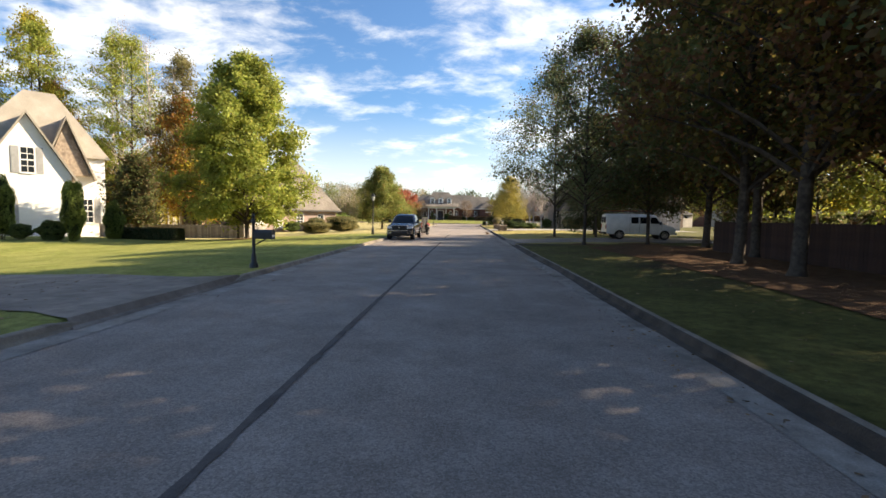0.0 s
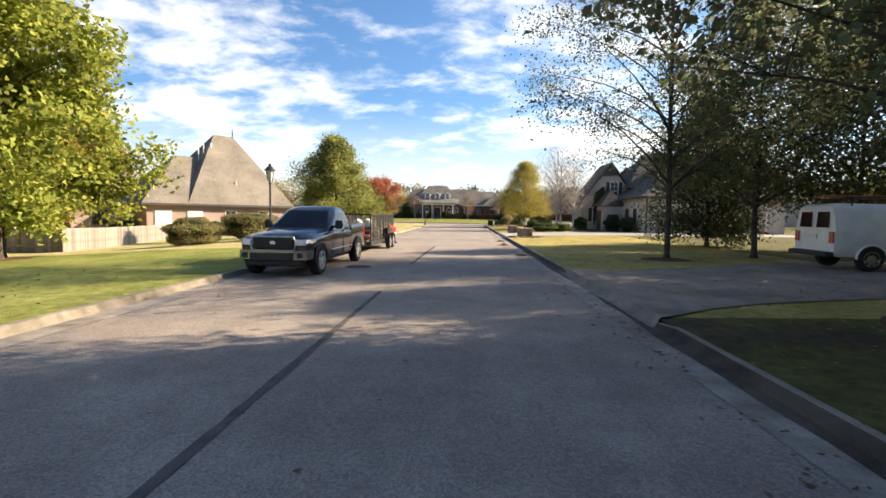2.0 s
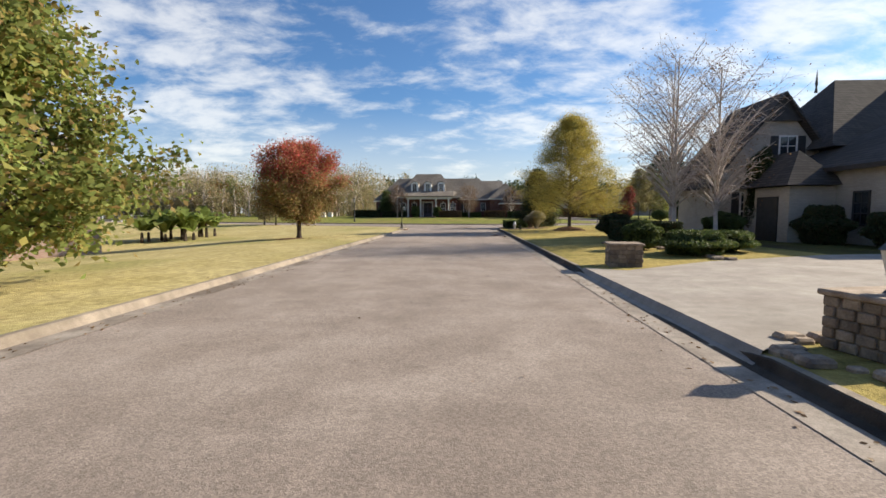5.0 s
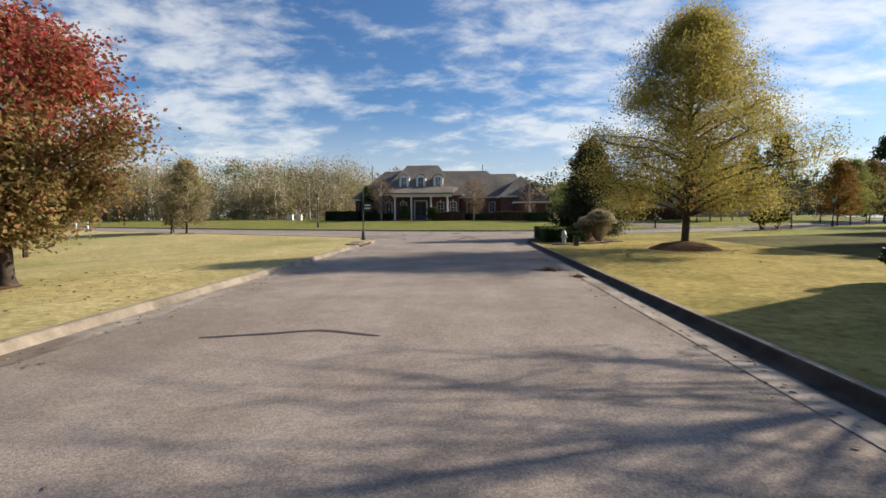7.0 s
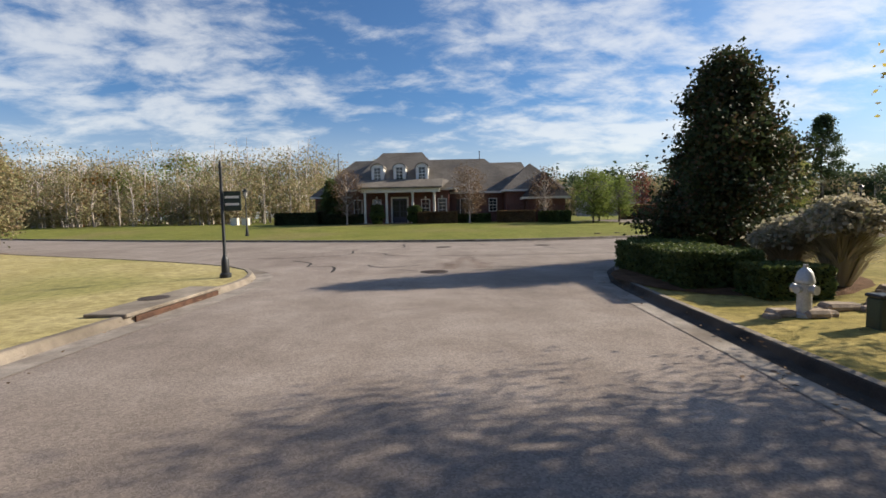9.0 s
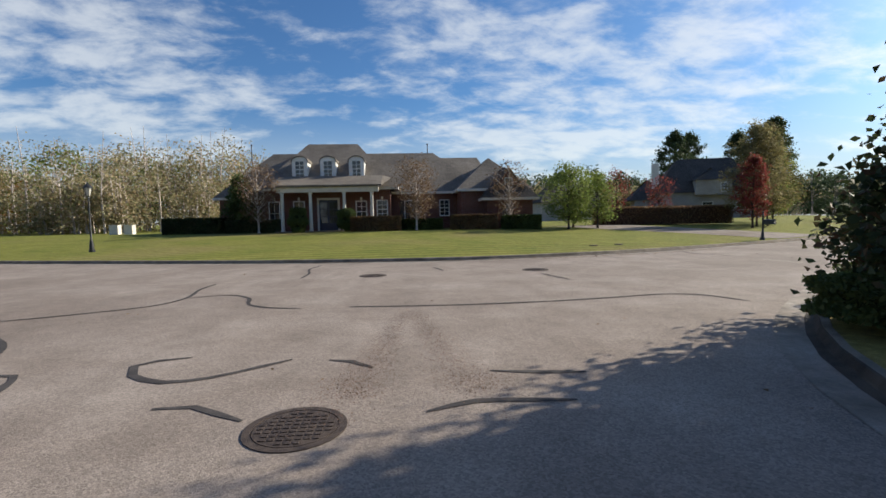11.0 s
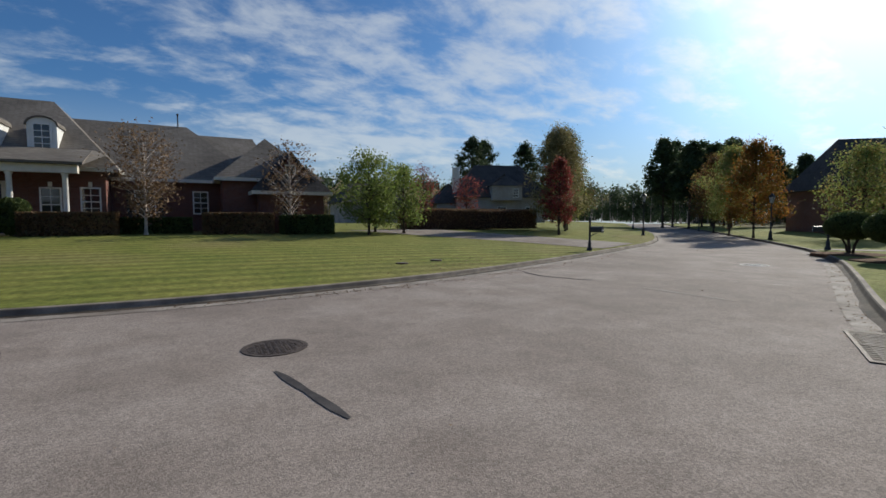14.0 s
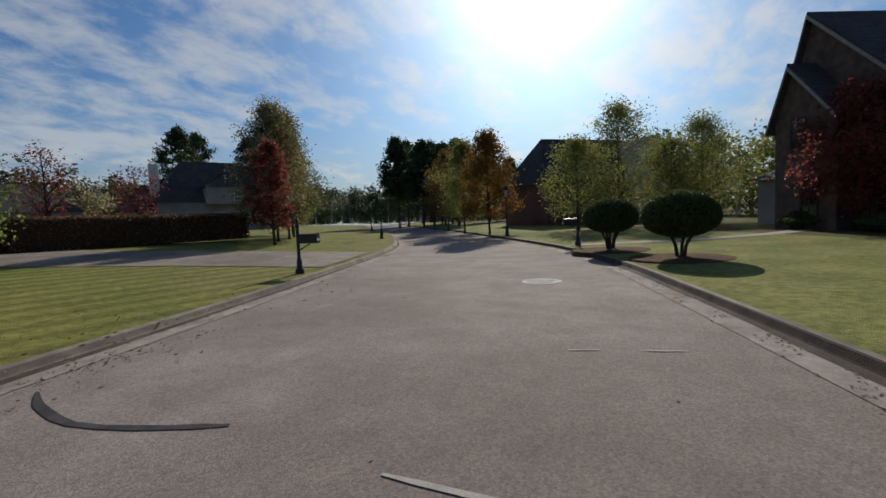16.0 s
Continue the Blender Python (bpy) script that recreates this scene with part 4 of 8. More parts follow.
def window(parent, x, y, z0, w, h, grid=(2, 3), mat=None, axis="y", face=-1, name="window", shutters=None):
    """A sash window proud of a wall: frame, sill, pane and glazing bars. face: the way it looks along the axis."""
    mat = mat or WHITE
    d = 0.06 * face
    def box(sh, u0, a, u1, b, p, q):
        lo, hi = sorted((p, q))
        return sh.box(u0, lo, a, u1, hi, b) if axis == "y" else sh.box(lo, u0, a, hi, u1, b)
    u, v = (x, y) if axis == "y" else (y, x)
    fr = Shape()
    t = 0.09
    box(fr, u - w / 2 - t, z0 - t, u - w / 2, z0 + h + t, v, v + d)
    box(fr, u + w / 2, z0 - t, u + w / 2 + t, z0 + h + t, v, v + d)
    box(fr, u - w / 2, z0 + h, u + w / 2, z0 + h + t, v, v + d)
    box(fr, u - w / 2, z0 - t, u + w / 2, z0, v, v + d * 1.6)
    ob = fr.make(name, mat, parent)
    pane = Shape(); box(pane, u - w / 2, z0, u + w / 2, z0 + h, v, v + d * 0.3); pane.make("pane", GLASS, ob)
    for i in range(1, grid[0]):
        c = u - w / 2 + w * i / grid[0]
        bars = Shape()
        box(bars, c - 0.02, z0, c + 0.02, z0 + h, v + d * 0.31, v + d * 0.6)
        bars.make("glazing_bar", mat, ob)
    for j in range(1, grid[1]):
        c = z0 + h * j / grid[1]
        k = 0.035 if j == grid[1] // 2 and grid[1] > 2 else 0.02
        bars = Shape()
        box(bars, u - w / 2, c - k, u + w / 2, c + k, v + d * 0.32, v + d * 0.7)
        bars.make("glazing_bar", mat, ob)
    if shutters:
        for s in (-1, 1):
            sh = Shape()
            c = u + s * (w / 2 + t + 0.24)
            box(sh, c - 0.22, z0 - 0.05, c + 0.22, z0 + h + 0.05, v, v + d * 0.8)
            for j in range(9):
                zz = z0 + (j + 0.5) * h / 9
                box(sh, c - 0.17, zz - 0.03, c + 0.17, zz + 0.03, v + d * 0.8, v + d * 1.1)
            sh.make("shutter", shutters, ob)
    return ob


def house_dormers():
    """Dark brick house at the end of the street, with a porch and three dormers."""
    H = thing("house", "dark red brick house with a columned porch and three white dormers", "house", -8.0, 149.0, 0.85)
    # local x along the front, y to the back; the columns stand at y = 0
    NAVY = surface("navy_door", (0.02, 0.025, 0.05), (0.03, 0.035, 0.065), rough=0.4)
    Shape().box(-5.7, 2.0, -0.6, 6.2, 13.0, 4.0).make("wall", BRICK_RED, H)
    Shape().box(6.2, 4.0, -0.6, 15.0, 13.0, 3.6).make("wall", BRICK_RED, H)
    Shape().box(-10.8, 4.5, -0.6, -5.7, 12.5, 3.35).make("wall", BRICK_RED, H)
    Shape().box(12.9, 0.2, -0.6, 17.5, 9.0, 3.6).make("wall", BRICK_RED, H)
    Shape().box(15.0, -1.8, -0.6, 19.2, 6.0, 2.7).make("wall", BRICK_RED, H)
    r = Shape(); hip(r, -5.7, 2.0, 6.4, 14.0, 4.1, 5.15, 0.6, (3.7, 4.4)); r.make("roof", SHINGLE, H); fascia(H, -5.7, 2.0, 6.4, 14.0, 4.1, 0.6)
    r = Shape(); hip(r, -6.0, 4.0, 15.4, 14.0, 3.75, 4.6, 0.6, (2.0, 5.2)); r.make("roof", SHINGLE, H)
    r = Shape(); hip(r, 4.0, 4.0, 16.6, 14.6, 3.72, 4.1, 0.6, (3.0, 1.4)); r.make("roof", SHINGLE, H); fascia(H, 6.9, 4.0, 13.0, 14.6, 3.72, 0.6)
    r = Shape(); hip(r, -10.8, 4.5, 0.0, 13.0, 3.45, 4.9, 0.5, (4.8, 3.6)); r.make("roof", SHINGLE, H); fascia(H, -10.8, 4.5, -6.0, 12.6, 3.45, 0.5)
    r = Shape(); hip(r, 12.9, 0.2, 19.2, 9.8, 3.7, 3.3, 0.5, None, "y"); r.make("roof", SHINGLE, H); fascia(H, 12.9, 0.2, 17.5, 9.8, 3.7, 0.5)
    r = Shape(); hip(r, 15.0, -1.8, 19.2, 6.0, 2.75, 3.0, 0.5, None, "y"); r.make("roof", SHINGLE_DARK, H); fascia(H, 15.0, -1.8, 19.2, 6.0, 2.75, 0.5)
    Shape().box(-4.2, -0.4, -0.6, 5.3, 2.0, 0.1).make("porch_floor", CONCRETE, H)
    Shape().box(-1.4, -1.0, -0.6, 2.2, -0.4, -0.06).make("step", BRICK_RED, H)
    Shape().add([(-4.2, -0.75, 4.1), (5.5, -0.75, 4.1), (6.3, 2.6, 5.1), (-5.2, 2.6, 5.1), (-4.2, -0.75, 4.25), (5.5, -0.75, 4.25), (5.5, 2.6, 5.35), (-4.2, 2.6, 5.35)],
                [(0, 3, 2, 1), (4, 5, 6, 7), (0, 1, 5, 4), (1, 2, 6, 5), (2, 3, 7, 6), (3, 0, 4, 7)]).make("porch_roof", SHINGLE, H)
    Shape().box(-3.95, -0.45, 3.62, 5.2, 0.05, 4.09).make("porch_beam", TRIM, H)
    for x in (-3.5, -0.98, 2.06, 4.56):
        c = Shape()
        c.turned(x, -0.2, [(0.2, 0.1), (0.2, 0.2), (0.155, 0.25), (0.14, 3.45), (0.19, 3.52), (0.19, 3.62)], 14)
        c.make("column", WHITE, H, smooth=True)
    d = Shape(); d.box(-0.6, 1.9, 0.1, 1.16, 1.99, 3.0); door = d.make("door", NAVY, H, "dark blue double door with glass panes")
    fr = Shape(); fr.box(-0.78, 1.85, 0.1, -0.6, 1.99, 3.2); fr.box(1.16, 1.85, 0.1, 1.34, 1.99, 3.2); fr.box(-0.6, 1.85, 3.0, 1.16, 1.99, 3.2); fr.make("door_frame", TRIM, door)
    for s in (-0.52, 0.36):
        for i in range(2):
            for j in range(3):
                Shape().box(s + 0.02 + i * 0.36, 1.87, 0.8 + j * 0.68, s + 0.34 + i * 0.36, 1.9, 1.4 + j * 0.68).make("pane", GLASS, door)
    for x, z0, hh in ((-4.8, 0.75, 2.1), (-2.5, 0.75, 2.1), (3.4, 0.85, 1.95), (5.4, 1.2, 1.65)):
        window(H, x, 2.0, z0, 0.9, hh, (2, 4) if x > 0 else (2, 2))
        Shape().box(x - 0.1, 1.93, z0 + hh + 0.12, x + 0.1, 1.99, z0 + hh + 0.42).make("keystone", TRIM, H)
    window(H, 8.15, 4.0, 1.0, 1.1, 1.85, (2, 2), shutters=DARKTRIM)
    window(H, 11.6, 4.0, 1.35, 0.85, 1.5, (2, 4))
    window(H, -8.4, 4.5, 0.7, 1.2, 2.0, (1, 1), mat=DARKTRIM)
    window(H, 16.9, -1.8, 0.7, 0.9, 1.4, (2, 3), mat=DARKTRIM)
    for x in (-2.5, 0.2, 2.95):
        b = Shape()
        arc = [(x + 0.74 * math.cos(a), 6.75 + 0.5 * math.sin(a)) for a in [math.pi * k / 10 for k in range(11)]]
        b.slab([(x - 0.74, 4.95), (x + 0.74, 4.95)] + arc, "y", 2.9, 7.0)
        dm = b.make("dormer", WHITE, H, "white dormer with an arched top")
        cap = Shape()
        o = [(x + 0.84 * math.cos(a), 6.75 + 0.6 * math.sin(a)) for a in [math.pi * k / 10 for k in range(11)]]
        i_ = [(x + 0.745 * math.cos(a), 6.75 + 0.505 * math.sin(a)) for a in [math.pi * k / 10 for k in range(11)]]
        cap.slab(o + i_[::-1], "y", 2.78, 7.0)
        cap.make("dormer_roof", SHINGLE, dm)
        window(dm, x, 2.88, 5.25, 0.78, 1.55, (2, 4), name="dormer_window")
    g = Shape(); g.slab([(15.5, 3.0), (18.7, 3.0), (17.1, 5.3)], "y", -1.2, 3.0); gb = g.make("gable", BRICK_RED, H)
    rr = Shape()
    for s in (-1, 1):
        rr.add([(17.1, -1.7, 5.5), (17.1, 3.2, 5.5), (17.1 + s * 2.1, 3.2, 2.8), (17.1 + s * 2.1, -1.7, 2.8)], [(0, 1, 2, 3)])
    rr.make("gable_roof", SHINGLE_DARK, gb)
    window(gb, 17.1, -1.2, 3.6, 0.55, 0.95, (1, 2), mat=TRIM)
    for x, y in ((-8.7, 8.4), (10.2, 8.9)):
        Shape().turned(x, y, [(0.05, 6.5), (0.05, 9.2), (0.08, 9.2), (0.08, 9.35)], 8).make("vent_pipe", DARKTRIM, H)
    return H


house_dormers()


def house_brown():
    """Tan brick house with a tall taupe hip roof, turned aslant to the street on the west side."""
    H = thing("house", "tan brick house with a tall brown hip roof and white doors", "house", -33.5, 71.5, -0.5, 52.8)
    TAUPE = coursed("taupe_shingle_courses", (0.175, 0.148, 0.122), (0.225, 0.193, 0.16), (0.115, 0.098, 0.082), 0.33, 0.14, gap=0.012, rough=0.95)
    Shape().box(0, 0, -0.9, 16.5, 14, 3.1).make("wall", BRICK_TAN, H)
    Shape().box(-5.5, 4.5, -0.9, 0, 12, 2.9).make("wall", BRICK_TAN, H)
    r = Shape(); hip(r, 4.6, 0, 16.5, 15, 3.15, 9.3, 0.7, (6.6, 4.2), "x"); r.make("roof", TAUPE, H)
    r = Shape(); hip(r, 0, 0, 13, 13, 3.17, 6.0, 0.68, (6.0, 4.0), "x"); r.make("roof", TAUPE, H)
    r = Shape(); hip(r, -5.5, 4.5, 2.0, 12, 2.95, 3.6, 0.6, (2.6, 2.0), "x"); r.make("roof", TAUPE, H)
    fascia(H, 0, 0, 16.5, 15, 3.15, 0.73, mat=DARKTRIM)
    Shape().turned(13.0, 7.5, [(0.14, 12.3), (0.05, 12.6), (0.09, 12.8), (0.015, 13.7)], 8).make("finial", IRON, H)
    for x, y in ((9.4, 5.8), (8.6, 6.2), (7.9, 6.0)):
        Shape().turned(x, y, [(0.07, 8.0), (0.07, 10.9), (0.09, 10.9), (0.09, 11.05)], 8).make("vent_pipe", WHITE, H)
    Shape().turned(10.5, 1.6, [(0.08, 5.0), (0.08, 6.0), (0.11, 6.0), (0.11, 6.1)], 8).make("vent_pipe", WHITE, H)
    # small dormer on the slope towards the corner
    Shape().box(14.6, 4.5, 6.0, 16.2, 7.5, 7.3).make("dormer", BRICK_TAN, H)
    r = Shape(); hip(r, 13.0, 4.5, 16.2, 7.5, 7.3, 0.8, 0.4, None, "x"); r.make("dormer_roof", TAUPE, H)
    for x in (1.6, 4.9):
        Shape().box(x - 0.82, -0.09, 0.0, x + 0.82, 0.0, 2.42).make("door_frame", WHITE, H)
        d = Shape().box(x - 0.7, -0.12, 0.05, x + 0.7, -0.08, 2.3).make("door", WHITE, H)
        for u in (-0.34, 0.34):
            for z0, z1 in ((0.2, 0.85), (0.97, 1.62), (1.74, 2.18)):
                Shape().soft(x + u - 0.25, -0.145, z0, x + u + 0.25, -0.115, z1, 0.012).make("door_panel", WHITE, d)
    window(H, 9.0, 0.0, 0.9, 1.2, 1.5, (2, 3))
    window(H, 13.2, 0.0, 0.9, 1.2, 1.5, (2, 3))
    window(H, -3.0, 4.5, 0.9, 1.2, 1.4, (2, 3), mat=DARKTRIM)
    return H


house_brown()


def house_white():
    """Painted white brick house with steep gables, west side near the start."""
    H = thing("house", "white painted brick house with steep gables and grey shutters", "house", -43.6, 45.0, -2.03, 49)
    H.matrix_world = H.matrix_world @ Matrix.Diagonal((1.32, 1.32, 1.68, 1)) @ Matrix.Translation((26.4, -26.5, 0))
    GREY = surface("grey_shutter", (0.30, 0.29, 0.28), (0.36, 0.35, 0.34), rough=0.6)
    Y = 26.5
    ROOF = surface("taupe_shingle", (0.27, 0.235, 0.19), (0.34, 0.295, 0.245), (0.24, 0.205, 0.165), scale=1.2, fine=30, rough=0.95, bump=0.4)

    def pitched(name, parent, x, top, foot, half, y0, y1):
        """The two slopes of a steep gable roof."""
        for k in (-1, 1):
            a, b = (x, top), (x + k * half, foot)
            Shape().add([(a[0], y0, a[1]), (a[0], y1, a[1]), (b[0], y1, b[1]), (b[0], y0, b[1]),
                         (a[0], y0, a[1] + 0.18), (a[0], y1, a[1] + 0.18), (b[0] + k * 0.1, y1, b[1] + 0.1), (b[0] + k * 0.1, y0, b[1] + 0.1)],
                        [(0, 1, 2, 3), (4, 7, 6, 5), (0, 3, 7, 4), (3, 2, 6, 7), (0, 4, 5, 1), (1, 5, 6, 2)]).make(name, ROOF, parent)

    g = Shape(); g.slab([(-29.1, -0.6), (-23.8, -0.6), (-23.8, 4.5), (-26.4, 8.0), (-29.1, 4.5)], "y", Y, Y + 5); g.make("wall", BRICK_WHITE, H)
    pitched("roof", H, -26.4, 8.05, 4.15, 2.9, Y - 0.35, Y + 5)
    # higher block behind, with a stone gable
    Shape().box(-30, Y + 1.5, -0.6, -21.3, Y + 6.5, 5.8).make("wall", BRICK_WHITE, H)
    r = Shape(); hip(r, -30, Y + 1.5, -21.3, Y + 6.5, 5.8, 4.2, 0.35, (4.2, 3.2), "x"); r.make("roof", ROOF, H)
    g = Shape(); g.slab([(-25.4, 4.6), (-22.4, 4.6), (-23.9, 8.0)], "y", Y + 1.0, Y + 3.0); gb = g.make("gable", STONE, H)
    pitched("gable_roof", gb, -23.9, 8.1, 4.3, 1.8, Y + 0.7, Y + 3.2)
    window(H, -22.6, Y + 1.5, 1.6, 0.7, 1.5, (2, 4), shutters=GREY)
    window(H, -26.4, Y, 4.6, 0.75, 1.45, (2, 4), shutters=GREY)
    for x in (-27.6, -25.0):
        a = Shape(); arc = [(x + 0.58 * math.cos(t), 2.9 + 0.42 * math.sin(t)) for t in [math.pi * k / 8 for k in range(9)]]
        a.slab([(x - 0.58, 1.35), (x + 0.58, 1.35)] + arc, "y", Y - 0.06, Y - 0.004)
        sh = a.make("shutter", GREY, H, "arched grey louvred shutter panel")
        b = Shape()
        for j in range(9):
            b.box(x - 0.5, Y - 0.085, 1.45 + j * 0.17, x + 0.5, Y - 0.06, 1.52 + j * 0.17)
        b.make("slats", GREY, sh)
        return H


house_white()


def house_garage():
    """Pale brick house with steep dark roofs and a double garage, east side."""
    H = thing("house", "pale painted brick house with steep dark roofs and a double garage", "house", 0, 0, 0.25)
    PANEL = surface("garage_paint", (0.36, 0.31, 0.26), (0.42, 0.365, 0.31), rough=0.6)
    # front gable block
    g = Shape(); g.slab([(15.0, -0.3), (22.0, -0.3), (22.0, 3.6), (18.5, 8.2), (15.0, 3.6)], "y", 84.6, 89.5); g.make("wall", BRICK_PALE, H)
    for s in (-1, 1):
        Shape().add([(18.5, 84.1, 8.35), (18.5, 89.8, 8.35), (18.5 + s * 4.1, 89.8, 2.95), (18.5 + s * 4.1, 84.1, 2.95),
                     (18.5, 84.1, 8.55), (18.5, 89.8, 8.55), (18.5 + s * 4.2, 89.8, 3.05), (18.5 + s * 4.2, 84.1, 3.05)],
                    [(0, 1, 2, 3), (4, 7, 6, 5), (0, 3, 7, 4), (3, 2, 6, 7), (0, 4, 5, 1), (1, 5, 6, 2)]).make("roof", SHINGLE_DARK, H)
    Shape().slab([(17.2, 6.9), (19.8, 6.9), (18.5, 8.3)], "y", 84.3, 84.58).make("gable_peak", DARKTRIM, H)
    window(H, 19.0, 84.6, 4.4, 0.9, 1.6, (2, 3), shutters=DARKTRIM)
    window(H, 16.9, 84.6, 1.1, 0.9, 1.6, (2, 3), shutters=DARKTRIM)
    sk = Shape().add([(20.3, 88.2, 6.05), (20.3, 89.6, 6.05), (21.2, 89.6, 4.9), (21.2, 88.2, 4.9), (20.36, 88.2, 6.25), (20.36, 89.6, 6.25), (21.3, 89.6, 5.05), (21.3, 88.2, 5.05)],
                     [(0, 3, 2, 1), (4, 5, 6, 7), (0, 1, 5, 4), (1, 2, 6, 5), (2, 3, 7, 6), (3, 0, 4, 7)])
    sk.make("skylight", GLASS, H)
    # tall main roof
    Shape().box(21.5, 83.0, -0.3, 36, 92, 5.4).make("wall", BRICK_PALE, H)
    r = Shape(); hip(r, 20.5, 83.0, 36, 92, 5.2, 4.8, 0.5, (3.6, 4.5)); r.make("roof", SHINGLE_DARK, H)
    Shape().slab([(27.0, 7.6), (29.4, 7.6), (28.2, 10.2)], "y", 85.5, 89.0).make("dormer", BRICK_PALE, H)
    for s in (-1, 1):
        Shape().add([(28.2, 85.2, 10.35), (28.2, 89.5, 10.35), (28.2 + s * 1.6, 89.5, 6.95), (28.2 + s * 1.6, 85.2, 6.95)], [(0, 1, 2, 3)]).make("dormer_roof", SHINGLE_DARK, H)
    Shape().turned(23.9, 89.5, [(0.12, 9.7), (0.05, 10.1), (0.09, 10.3), (0.012, 11.2)], 8).make("finial", IRON, H)
    ch = Shape(); ch.soft(27.2, 79.6, 5.0, 28.1, 80.5, 8.3, 0.03); c = ch.make("chimney", BRICK_RED, H)
    Shape().soft(27.05, 79.45, 8.3, 28.25, 80.65, 8.5, 0.03).make("chimney_cap", CONCRETE, c)
    Shape().turned(27.65, 80.05, [(0.3, 8.5), (0.26, 8.95), (0.36, 9.0), (0.1, 9.3), (0.03, 9.55)], 10).make("chimney_pot", IRON, c)
    # garage wing
    Shape().box(18.9, 74.2, -0.3, 33.5, 85, 3.75).make("wall", BRICK_PALE, H)
    r = Shape(); hip(r, 18.9, 74.2, 33.5, 85.5, 3.8, 3.9, 0.5, (6.5, 5.5)); r.make("roof", SHINGLE_DARK, H); fascia(H, 18.9, 74.2, 33.5, 85.5, 3.8, 0.5, mat=DARKTRIM)
    Shape().slab([(22.0, 3.9), (26.0, 3.9), (24.0, 5.9)], "y", 75.4, 79.0).make("dormer", SHINGLE_DARK, H)
    for x0, x1 in ((20.2, 25.4), (26.3, 31.5)):
        d = Shape(); d.box(x0, 74.14, 0.0, x1, 74.19, 2.85); gd = d.make("garage_door", PANEL, H, "pale painted panelled garage door")
        for i in range(8):
            for j in range(4):
                w = (x1 - x0) / 8
                Shape().soft(x0 + i * w + 0.06, 74.10, 0.08 + j * 0.7, x0 + (i + 1) * w - 0.06, 74.15, 0.7 + j * 0.7, 0.015).make("panel", PANEL, gd)
        fr = Shape(); fr.box(x0 - 0.15, 74.12, 0.0, x0, 74.19, 3.0); fr.box(x1, 74.12, 0.0, x1 + 0.15, 74.19, 3.0); fr.box(x0, 74.12, 2.85, x1, 74.19, 3.0); fr.make("door_frame", TRIM, gd)
    Shape().box(19.2, 74.1, 0.0, 19.32, 74.18, 3.6).make("downpipe", DARKTRIM, H)
    ln = Shape(); ln.soft(19.55, 73.92, 2.3, 19.85, 74.15, 2.8, 0.03); ln.make("wall_lantern", IRON, H)
    # entry porch
    Shape().box(16.6, 80.6, -0.3, 18.9, 84.6, 2.9).make("entry", BRICK_PALE, H)
    r = Shape(); hip(r, 16.6, 80.6, 18.9, 85.5, 2.95, 1.9, 0.4, None, "y"); r.make("entry_roof", SHINGLE_DARK, H)
    Shape().box(16.55, 81.4, 0.0, 16.59, 83.2, 2.4).make("entry_door", DARKTRIM, H)
    for y in (76.5, 79):
        window(H, 18.9, y, 1.0, 0.8, 1.5, (2, 3), axis="x", face=-1, mat=DARKTRIM)
    return H


house_garage()


